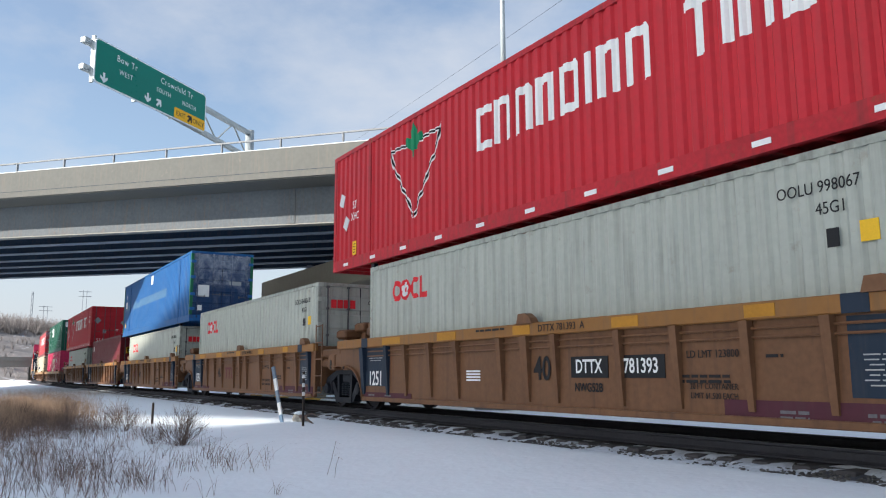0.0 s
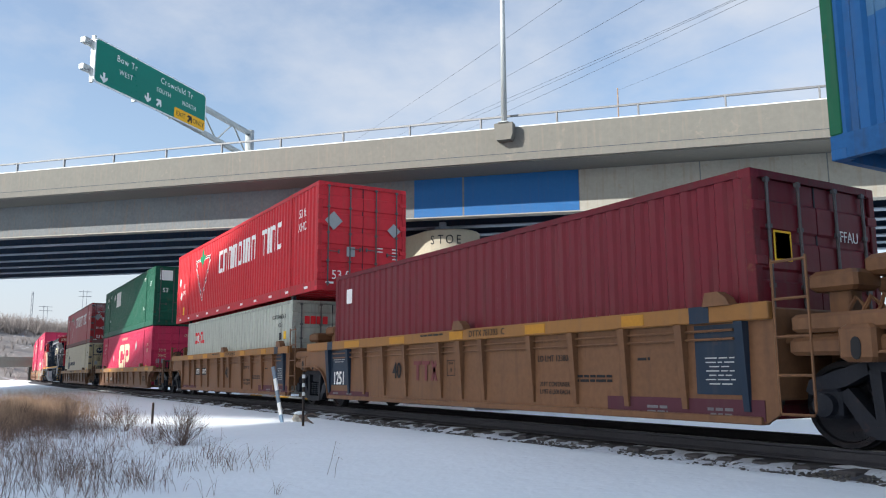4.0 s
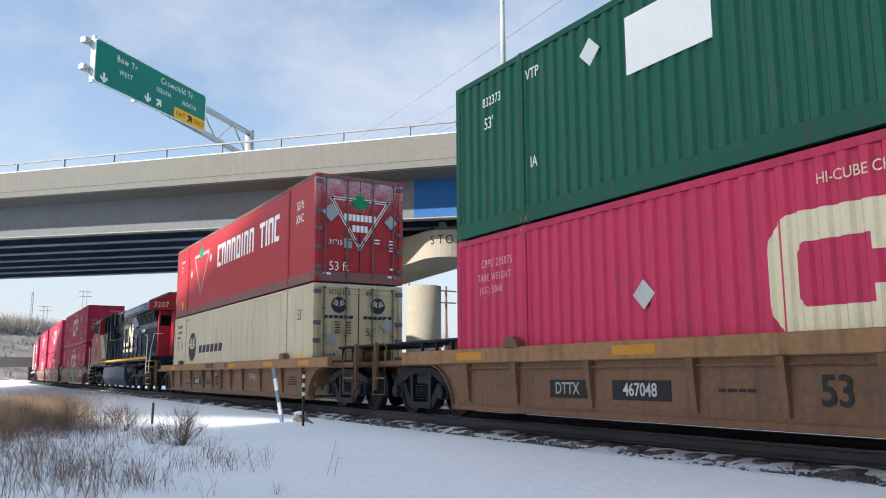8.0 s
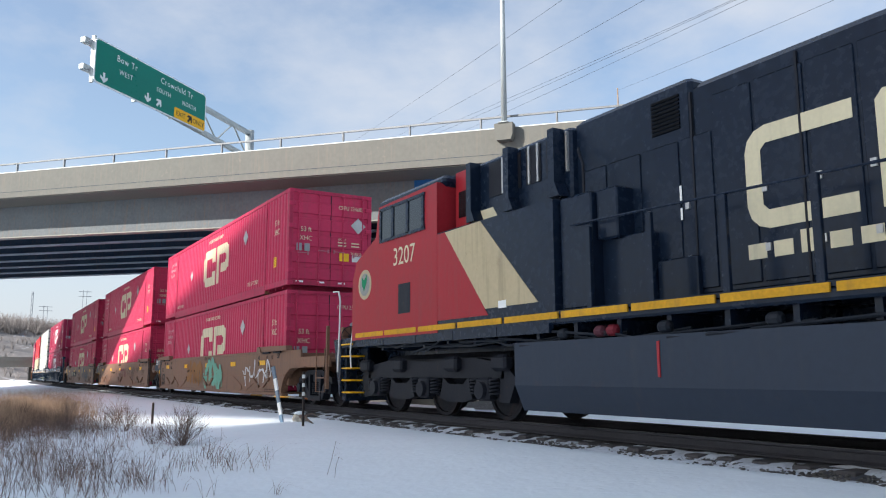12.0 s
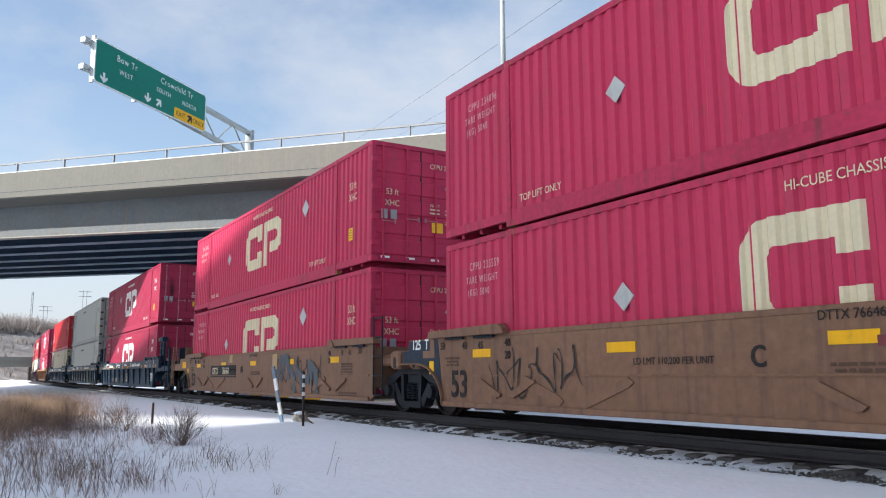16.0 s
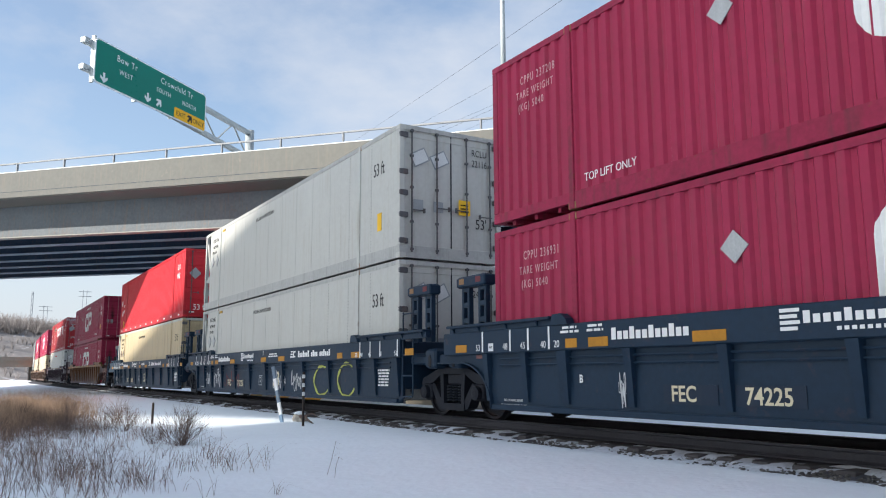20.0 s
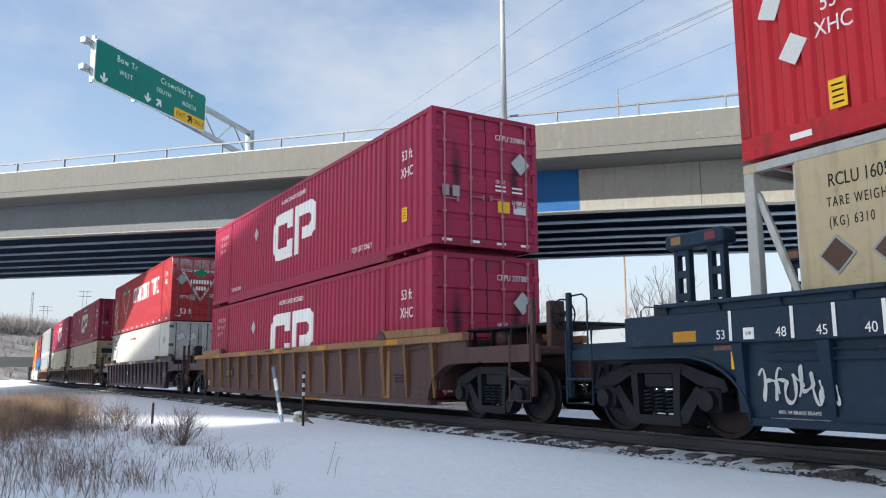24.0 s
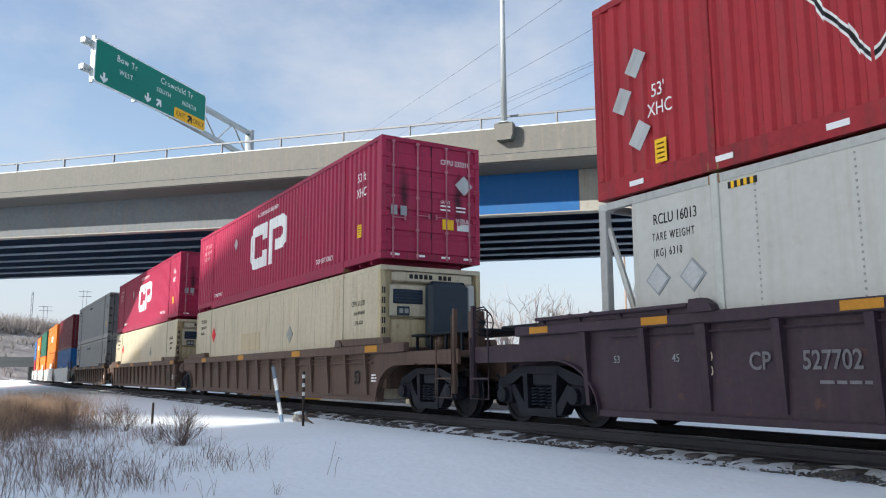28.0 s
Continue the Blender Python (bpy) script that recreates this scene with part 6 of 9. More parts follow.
    # three-axle trucks
    for xc, wheels in ((7.40, (5.3, 7.4, 9.45)), (-7.28, (-9.37, -7.28, -5.19))):
        t = new("truck")
        t.parent = L
        t.matrix_local = pose(xc, 0, 0)

        def frame_side(b):
            for f in (-1, 1):
                # upper beam with three drops
                extrude(b, [(0.0, 0.74), (0.0, 1.04), (f * 1.7, 1.08), (f * 2.55, 0.98), (f * 2.62, 0.72), (f * 1.75, 0.72)], -0.10, 0.08)
                extrude(b, [(f * 0.62, 0.74), (f * 0.50, 0.36), (f * 0.78, 0.30), (f * 1.36, 0.30), (f * 1.62, 0.36), (f * 1.50, 0.74), (f * 1.32, 0.62), (f * 0.82, 0.62)], -0.10, 0.08)
                extrude(b, [(f * 2.50, 0.74), (f * 2.42, 0.34), (f * 2.75, 0.32), (f * 2.95, 0.72), (f * 2.6, 0.98)], -0.10, 0.08)
            for q in (-2.08, 0.0, 2.08):
                soft_box(b, q - 0.2, q + 0.2, -0.2, 0.0, 0.34, 0.74, 0.04)
                n = 14
                rg = [[b.verts.new((q + math.cos(6.2832 * k / n) * e, y, 0.52 + math.sin(6.2832 * k / n) * e)) for k in range(n)] for y, e in ((-0.2, 0.15), (-0.27, 0.14))]
                for k in range(n):
                    b.faces.new((rg[0][k], rg[0][(k + 1) % n], rg[1][(k + 1) % n], rg[1][k]))
                b.faces.new(rg[1])
            for q in (-1.05, 1.05, -2.6, 2.6):
                soft_box(b, q - 0.22, q + 0.22, -0.24, -0.05, 0.84, 1.12, 0.06)
        for s in (-1, 1):
            m = Matrix.Translation((0, s * 1.12, 0)) @ (pose(0, 0, 0) if s < 0 else pose(0, 0, 0, 0, 0, 180))
            shared("loco_frame", "side_frame", M["bogie"], frame_side, t, at=m)

            def coil(b):
                tube(b, [(math.cos(6.2832 * i / 9) * 0.10, -0.1 + math.sin(6.2832 * i / 9) * 0.10, 0.42 + i * 0.0065) for i in range(46)], 0.022, 5)
            for q in (-2.36, -1.75, -0.36, 0.36, 1.75, 2.36):
                shared("loco_coil", "spring", M["bogie"], coil, t, smooth=True, at=m @ Matrix.Translation((q, 0, 0)))
        shared("loco_bolster", "bolster", M["bogie"], lambda b: soft_box(b, -2.4, 2.4, -0.9, 0.9, 0.62, 1.2, 0.1), t)
        for xw in wheels:
            w = wheelset(t, xw - xc, 0.53)
            ROLLING.append((w, u + xc, xw - xc, 0.53))
    return on_train(L, u)


# ---- ground ----
def snow_height(x, y):
    """Level ground beside the track, a little lower towards the field, gently uneven."""
    d = abs(y - TRACK_Y)
    near = min(1.0, max(0.0, (d - 1.05) / 0.42))
    z = -0.44 + 0.20 * near
    if y < TRACK_Y:
        k = min(1.0, max(0.0, (d - 2.4) / 4.5))
        z -= 0.30 * k * k * (3 - 2 * k)
    else:
        z -= 0.35 * min(1.0, max(0.0, (d - 2.2) / 4.0))
    a = min(1.0, max(0.0, d - 1.5) / 1.2)
    z += a * (0.035 * noise.noise((x * 0.35, y * 0.35, 0)) + 0.05 * noise.noise((x * 0.09, y * 0.09, 3)) + 0.010 * noise.noise((x * 1.7, y * 1.7, 7)))
    return z


SNOW = surface("wind packed snow", (0.83, 0.89, 0.925), 0.75, 0, 0.035, 1.5, bump=0.02, bump_scale=10.0)
SLUSH = surface("thin grey snow crust", (0.54, 0.57, 0.62), 0.7, 0, 0.25, 6.0, (0.12, 0.12, 0.13), 0.3, (0.10, 0.10, 0.11), 0.5, 0.012, 30.0)
BALLAST = surface("dark crushed ballast", (0.072, 0.074, 0.086), 0.9, 0, 0.3, 20.0, GRIME, 0.2, (0.2, 0.2, 0.2), 0.3, 0.03, 34.0)
STONE = surface("grey ballast stones", (0.10, 0.095, 0.09), 0.9, 0, 0.3, 20.0, bump=0.01, island=True)
RAIL = surface("rusty rail steel", (0.056, 0.056, 0.066), 0.8, 0.1, 0.25, 10.0)
RAILTOP = surface("worn rail head", (0.40, 0.39, 0.38), 0.3, 0.95, 0.1, 10.0)
TIE = surface("creosoted timber", (0.075, 0.070, 0.072), 0.85, 0, 0.3, 8.0)


def axis(near0, near1, step, far0, far1):
    """Grid lines: fine between near0 and near1, ever coarser out to far0 and far1."""
    v = list(np.arange(near0, near1 + 1e-6, step))
    s, a = step, near1
    while a < far1:
        s *= 1.35
        a += s
        v.append(min(a, far1))
    s, a = step, near0
    while a > far0:
        s *= 1.35
        a -= s
        v.insert(0, max(a, far0))
    return v


def ground():
    xs, ys = axis(-34, 4, 0.28, -1500, 1500), axis(1.0, 13, 0.22, -1500, 1500)
    verts = [(x, y, snow_height(x, y)) for y in ys for x in xs]
    n = len(xs)
    faces = [(j * n + i, j * n + i + 1, (j + 1) * n + i + 1, (j + 1) * n + i) for j in range(len(ys) - 1) for i in range(n - 1)]
    me = bpy.data.meshes.new("ground")
    me.from_pydata(verts, [], faces)
    for p in me.polygons:
        p.use_smooth = True
    me.materials.append(SNOW)
    tagged(new("ground", me), "snow covered level ground beside the railway", "snow", kind="structure")


ground()


def swept(bm, profile, s0=-330.0, s1=120.0, step=6.0):
    """A profile of (y, z) pairs carried along the track."""
    rows = []
    s = s0
    while s <= s1 + 1e-6:
        m = on_track(s)
        rows.append([bm.verts.new(m @ Vector((0, y, z))) for y, z in profile])
        s += step if s < BEND_X else 30.0
    for a, b in zip(rows, rows[1:]):
        for i in range(len(profile) - 1):
            bm.faces.new((a[i], a[i + 1], b[i + 1], b[i]))


bed = thing("track_bed", "dark ballast bed with snow lying along its edge", "track bed", kind="structure")
bm = bmesh.new()
swept(bm, [(-2.0, -0.48), (-1.55, -0.32), (-1.25, -0.225), (-0.98, -0.19), (1.45, -0.185), (1.85, -0.27), (2.6, -0.5)])
part("ballast", bm, BALLAST, bed)
for s in (-1, 1):
    bm = bmesh.new()
    c = s * 0.755
    swept(bm, [(c - 0.07, -0.165), (c - 0.07, -0.15), (c - 0.012, -0.12), (c - 0.012, -0.045), (c - 0.036, -0.03), (c - 0.036, -0.004), (c + 0.036, -0.004), (c + 0.036, -0.03), (c + 0.012, -0.045),
               (c + 0.012, -0.12), (c + 0.07, -0.15), (c + 0.07, -0.165)])
    r = part("rail", bm, RAIL, bed)
    bm = bmesh.new()
    swept(bm, [(c - 0.026, -0.003), (c + 0.026, -0.003)])
    part("rail_head", bm, RAILTOP, r, "polished running surface")


def drift(y0, y1, seed, lift):
    """Thin snow that lies in patches on the ballast."""
    xs, ys = np.arange(-70, 6, 0.14), np.linspace(y0, y1, 10)
    verts = [(x, y, -0.192 + lift - max(0.0, abs(y - TRACK_Y) - 1.05) * 0.16 + 0.045 * noise.noise((x * 1.1, y * 3.0, seed)) + 0.03 * noise.noise((x * 4.5, y * 8.0, seed + 4))) for y in ys for x in xs]
    n = len(xs)
    faces = [(j * n + i, j * n + i + 1, (j + 1) * n + i + 1, (j + 1) * n + i) for j in range(len(ys) - 1) for i in range(n - 1)]
    me = bpy.data.meshes.new("snow_drift")
    me.from_pydata(verts, [], faces)
    for p in me.polygons:
        p.use_smooth = True
    me.materials.append(SLUSH)
    return tagged(new("snow_drift", me), "thin broken snow lying on the ballast", "snow", kind="stuff")


drift(TRACK_Y - 1.75, TRACK_Y - 0.86, 2, 0.004)
drift(TRACK_Y + 0.92, TRACK_Y + 2.0, 6, 0.02)


def ties():
    def fill(bm):
        soft_box(bm, -0.11, 0.11, -1.24, 1.24, -0.36, -0.174, 0.012)
    for i in range(110):
        s = -48.0 + i * 0.5
        shared("tie", "tie", TIE, fill, bed, at=pose(s, TRACK_Y, random.uniform(-0.006, 0.0), 0, 0, random.uniform(-1.2, 1.2)))


ties()


def stone_mesh(bm, c, r, rnd):
    v = []
    for z, k in ((-0.5, 0.6), (0.1, 1.0), (0.6, 0.55)):
        a0 = rnd.uniform(0, 6)
        v.append([bm.verts.new((c[0] + math.cos(a0 + 1.2566 * i) * r * k * rnd.uniform(0.7, 1.2), c[1] + math.sin(a0 + 1.2566 * i) * r * k * rnd.uniform(0.7, 1.2), c[2] + z * r * rnd.uniform(0.8, 1.2))) for i in range(5)])
    for lo, hi in zip(v, v[1:]):
        for i in range(5):
            bm.faces.new((lo[i], lo[(i + 1) % 5], hi[(i + 1) % 5], hi[i]))
    bm.faces.new(v[-1])


def shoulder_stones():
    rnd = random.Random(11)
    bm = bmesh.new()
    n = 0
    while n < 5200:
        x = -70 + 73 * rnd.random() ** 0.6
        d = rnd.gauss(1.33, 0.13)
        if not 0.95 < d < 1.62:
            continue
        if noise.noise((x * 0.9, d * 2.5, 9)) < -0.12:
            continue
        y = TRACK_Y - d
        z = max(-0.19 - max(0.0, d - 0.98) * 0.13, snow_height(x, y)) + rnd.uniform(-0.012, 0.004)
        stone_mesh(bm, (x, y, z), rnd.uniform(0.014, 0.034), rnd)
        n += 1
    tagged(part("ballast_stones", bm, STONE, None), "loose grey ballast stones on the shoulder", "stones", kind="stuff")


shoulder_stones()


def bare_soil():
    """Dark earth added behind the track to cut the light bounced under the bridge."""
    soil = surface("dark added soil", (0.13, 0.115, 0.10), 0.95, 0, 0.3, 3.0, (0.62, 0.62, 0.65), 0.75, bump=0.03, bump_scale=8.0)
    turn = Matrix.Translation((-25.9, 15.4, 0)) @ pose(0, 0, 0, 0, 0, 37.0)
    ms, ns = np.arange(-48, 71, 2.0), np.arange(1.5, 18, 1.5)
    verts = []
    for q in ns:
        for m in ms:
            v = turn @ Vector((float(m), float(q), 0))
            y = max(v.y, 15.0 + 0.5 * noise.noise((v.x * 0.4, 0, 3)))
            verts.append((v.x, y, snow_height(v.x, y) + 0.03))
    n = len(ms)
    faces = [(j * n + i, j * n + i + 1, (j + 1) * n + i + 1, (j + 1) * n + i) for j in range(len(ns) - 1) for i in range(n - 1)]
    faces = [f for f in faces if max(verts[k][1] for k in f) > 16.0 and max(verts[k][0] for k in f) < -24.0]
    me = bpy.data.meshes.new("bare_soil")
    me.from_pydata(verts, [], faces)
    me.materials.append(soil)
    tagged(new("bare_soil", me), "added dark soil with thin snow patches, cutting bounced light", "soil", kind="structure")


bare_soil()


# ---- road bridge over the track ----
CONCRETE = surface("weathered concrete", (0.162, 0.161, 0.146), 0.85, 0, 0.10, 3.0, (0.22, 0.19, 0.16), 0.45, (0.30, 0.26, 0.21), 0.3, 0.006, 25.0)
GIRDER = surface("grey painted girder steel", (0.132, 0.148, 0.160), 0.6, 0, 0.22, 4.0, (0.20, 0.15, 0.11), 0.55, (0.20, 0.13, 0.08), 0.5, 0.003, 20.0)
# deck concrete with the shade under the bridge put into its colour
SOFFIT = surface("shade-darkened deck underside", (0.055, 0.070, 0.095), 0.85, 0, 0.2, 3.0, (0.16, 0.15, 0.14), 0.4)
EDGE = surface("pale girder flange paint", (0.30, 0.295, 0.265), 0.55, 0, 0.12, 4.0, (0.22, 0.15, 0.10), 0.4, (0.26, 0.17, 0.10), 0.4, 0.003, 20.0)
RAIL = surface("dull galvanised rail", (0.20, 0.21, 0.22), 0.55, 0.4, 0.1, 6.0, GRIME, 0.2)
# girder steel again, coloured near-black for the shade between the girders
INNER = surface("inner girder steel, shade painted in", (0.016, 0.036, 0.070), 0.7, 0, 0.2, 4.0, RUST, 0.2)
# flanges coloured pale blue for the snow and sky light they catch
FLANGE = surface("inner flange, bounced light painted in", (0.24, 0.30, 0.38), 0.6, 0, 0.2, 4.0, RUST, 0.2)
GALV = surface("galvanised pole steel", (0.40, 0.44, 0.45), 0.5, 0.25, 0.08, 6.0, GRIME, 0.15)
BLUE = surface("bright blue cover paint", (0.012, 0.105, 0.30), 0.5, 0, 0.06, 4.0, GRIME, 0.12)
PALE = surface("pale pier concrete", (0.36, 0.33, 0.265), 0.85, 0, 0.10, 3.0, (0.34, 0.29, 0.21), 0.4, bump=0.006, bump_scale=25.0)
BR = Matrix.Translation((-25.9, 15.4, 0)) @ pose(0, 0, 0, 0, 0, 37.0)


def deck_z(m):
    return 10.15 - 0.0345 * m


def flare(m, y):
    """The deck spreads towards its far abutment."""
    return 1.80 + (y - 1.80) * min(1.35, max(0.88, 0.93 - 0.0062 * m)) if y > 1.80 else y


def along(bm, y0, y1, z0, z1, m0=-85.0, m1=70.0, step=15.0):
    """A bar that follows the falling deck; heights are below the parapet's top."""
    def ring(m):
        z, a, b = deck_z(m), flare(m, (y0 + y1) / 2), (y1 - y0) / 2
        p, q = (a - b, a + b) if b < 1 else (flare(m, y0), flare(m, y1))
        return [bm.verts.new(v) for v in ((m, p, z + z0), (m, q, z + z0), (m, q, z + z1), (m, p, z + z1))]
    ms = np.arange(m0, m1 + 1e-6, step)
    rings = [ring(float(m)) for m in ms]
    for a, b in zip(rings, rings[1:]):
        for i in range(4):
            bm.faces.new((a[i], a[(i + 1) % 4], b[(i + 1) % 4], b[i]))
    bm.faces.new(rings[0][::-1])
    bm.faces.new(rings[-1])


def bridge():
    b = thing("road_bridge", "concrete road bridge with steel girders over the railway", "bridge", kind="structure", at=BR)

    def add(name, fn, mat, label=""):
        bm = bmesh.new()
        fn(bm)
        return part(name, bm, mat, b, label)
    for side, y in (("near", 0.0), ("far", 16.6)):
        s = 1 if side == "near" else -1
        i0, i1 = sorted((y, y + s * 0.38))
        add("parapet", lambda bm: along(bm, i0, i1, -1.08, 0.0), CONCRETE, "stained concrete parapet")
        i0, i1 = sorted((y - s * 0.03, y + s * 0.9))
        add("deck_edge", lambda bm: along(bm, i0, i1, -1.31, -1.09), CONCRETE)
        i0, i1 = sorted((y + s * 0.06, y + s * 1.77))
        add("deck_underside", lambda bm: along(bm, i0, i1, -1.355, -1.314), CONCRETE, "grey underside of the deck edge")
        i0, i1 = sorted((y + s * 0.02, y + s * 0.34))
        add("snow_cap", lambda bm: along(bm, i0, i1, 0.004, 0.035), SNOW, "snow on the parapet")
        i0, i1 = sorted((y - s * 0.004, y + s * 0.05))
        add("joint_line", lambda bm: along(bm, i0, i1, -1.02, -1.005), INNER, "dark joint under the parapet")
        # handrail
        yr = y + s * 0.12
        r = add("handrail", lambda bm: along(bm, yr - 0.035, yr + 0.035, 0.45, 0.52), RAIL, "grey steel handrail")
        for k in range(-18, 24):
            m = -23.39 + 3.215 * k - 0.0122 * k * k
            if -84 < m < 69:
                shared("railpost", "rail_post", RAIL, lambda bm: (soft_box(bm, -0.03, 0.03, -0.05, 0.05, 0.0, 0.49, 0.01), box(bm, -0.09, 0.09, -0.08, 0.08, 0.0, 0.02)), r, at=pose(m, flare(m, yr), deck_z(m) + 0.004))
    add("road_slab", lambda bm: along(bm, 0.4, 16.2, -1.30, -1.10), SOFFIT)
    # fascia girders, with flanges and stiffeners
    for k in range(7):
        y = 1.80 + k * 2.28
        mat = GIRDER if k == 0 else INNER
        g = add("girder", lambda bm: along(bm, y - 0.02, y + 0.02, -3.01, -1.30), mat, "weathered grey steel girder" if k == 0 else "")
        bm = bmesh.new()
        along(bm, y - 0.26, y + 0.26, -3.06, -3.015)
        part("flange", bm, EDGE if k == 0 else FLANGE, g)
        if k == 0:
            # bolted splice
            for m in (-8.2,):
                bm = bmesh.new()
                z = deck_z(m)
                box(bm, m - 0.32, m + 0.32, y - 0.045, y - 0.02, z - 2.96, z - 1.38)
                for i in range(5):
                    for j in range(18):
                        xx, zz = m - 0.26 + i * 0.13, z - 2.80 + j * 0.08
                        box(bm, xx - 0.015, xx + 0.015, y - 0.058, y - 0.044, zz, zz + 0.03)
                part("splice_plate", bm, mat, g)
            bm = bmesh.new()
            for m0, m1 in ((-2.04, 0.12), (0.20, 4.93)):
                v = [bm.verts.new((m, y - 0.026, deck_z(m) + zz)) for m, zz in ((m0, -2.98), (m1, -2.98), (m1, -1.36), (m0, -1.36))]
                w = [bm.verts.new((p.co.x, y - 0.021, p.co.z)) for p in v]
                bm.faces.new(v)
                for i in range(4):
                    bm.faces.new((v[i], v[(i + 1) % 4], w[(i + 1) % 4], w[i]))
            part("blue_paint", bm, BLUE, g, "bright blue patch painted over the girder")
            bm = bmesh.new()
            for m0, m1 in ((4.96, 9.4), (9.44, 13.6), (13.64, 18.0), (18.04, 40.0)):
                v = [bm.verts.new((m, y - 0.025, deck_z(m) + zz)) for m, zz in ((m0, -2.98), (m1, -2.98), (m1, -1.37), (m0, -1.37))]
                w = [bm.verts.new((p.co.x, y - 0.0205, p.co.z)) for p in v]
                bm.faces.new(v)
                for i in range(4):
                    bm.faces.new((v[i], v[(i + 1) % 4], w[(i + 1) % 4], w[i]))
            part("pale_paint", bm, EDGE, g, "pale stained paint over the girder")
        for i in range(19):
            m = -80 + i * 8.0
            if k < 6:
                z = deck_z(m)
                bm = bmesh.new()
                tube(bm, [(m, flare(m, y + 0.05), z - 2.7), (m, flare(m, y + 2.3), z - 1.6)], 0.05, 5)
                tube(bm, [(m, flare(m, y + 2.3), z - 2.7), (m, flare(m, y + 0.05), z - 1.6)], 0.05, 5)
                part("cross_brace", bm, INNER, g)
    # lamp on the parapet
    m = 2.6
    z = deck_z(m)
    bm = bmesh.new()
    extrude(bm, [(m - 0.36, z - 0.34), (m - 0.28, z - 0.56), (m + 0.28, z - 0.56), (m + 0.36, z - 0.34), (m + 0.36, z + 0.10), (m - 0.36, z + 0.10)], -0.36, 0.0)
    part("lamp_bracket", bm, CONCRETE, b, "concrete bracket for the lamp pole")
    # pier under the bridge
    # the pier runs along the track, at a skew to the deck
    pier = thing("bridge_pier", "pale concrete pier with a rounded cap", "bridge pier", kind="structure", at=pose(-29.2, 17.70, 0))
    bm = bmesh.new()

    def cap(bm):
        r, deep = 1.30, 22.0
        plan = [(r * math.cos(a), r * math.sin(a)) for a in (math.pi * (0.5 - k / 18) for k in range(19))] + [(-deep, -r), (-deep, r)]
        rings = []
        for e, zf in ((0.10, 0.0), (0.0, 0.10), (0.0, 2.05), (0.06, 2.13)):
            ring = []
            for x, y in plan:
                sx = (x - e) if x > -1 else x
                low = 4.75 + (0.85 if x > -1 else 0.0)
                ring.append(bm.verts.new((sx, y * (1 - e / r), low + zf * (6.86 - low) / 2.13)))
            rings.append(ring)
        for p, q in zip(rings, rings[1:]):
            for i in range(len(plan)):
                j = (i + 1) % len(plan)
                bm.faces.new((p[i], p[j], q[j], q[i]))
        bm.faces.new(rings[0][::-1])
        bm.faces.new(rings[-1])
    cap(bm)
    cp = part("pier_cap", bm, PALE, pier, "rounded pale concrete cap")
    for k, ch in enumerate("STOE"):
        a = radians(-66 + k * 17)
        lettering(ch, 0.55, M["spray_black"], cp, pose(1.304 * math.cos(a), 1.304 * math.sin(a), 6.38, 90, 0, math.degrees(a) + 90), 0.8)
    for x in (-2.35, -15.8):
        bm = bmesh.new()
        lathe(bm, [(-1.2, 0.80), (4.76, 0.80)], 28, "z")
        part("column", bm, PALE, pier, "round pale concrete column", True, at=pose(x, 0, 0))
    for k in range(5):
        bm = bmesh.new()
        soft_box(bm, -0.25, 0.25, -0.25, 0.25, 6.86, 7.06, 0.03)
        lathe(bm, [(7.06, 0.16), (7.24, 0.16)], 14, "z")
        part("bearing", bm, FLANGE, pier, at=pose(0.3 - k * 3.9, -0.55, 0))


bridge()


def lamp_pole():
    l = thing("street_lamp", "tall pale steel lamp pole on the bridge parapet", "street lamp", at=BR @ pose(2.6, -0.22, deck_z(2.6) + 0.105))
    bm = bmesh.new()
    lathe(bm, [(0.0, 0.115), (9.5, 0.07)], 14, "z")
    part("pole", bm, GALV, l, "tapered pale pole", True)
    bm = bmesh.new()
    soft_box(bm, -0.2, 0.2, -0.2, 0.2, 0.0, 0.04, 0.01)
    part("base_plate", bm, GALV, l)
    bm = bmesh.new()
    tube(bm, [(0, 0, 9.4), (0, 0.5, 9.9), (0, 2.2, 10.1)], 0.04, 8)
    part("arm", bm, GALV, l)
    bm = bmesh.new()
    soft_box(bm, -0.15, 0.15, 2.1, 2.8, 10.02, 10.18, 0.05)
    part("lamp_head", bm, GALV, l)


lamp_pole()


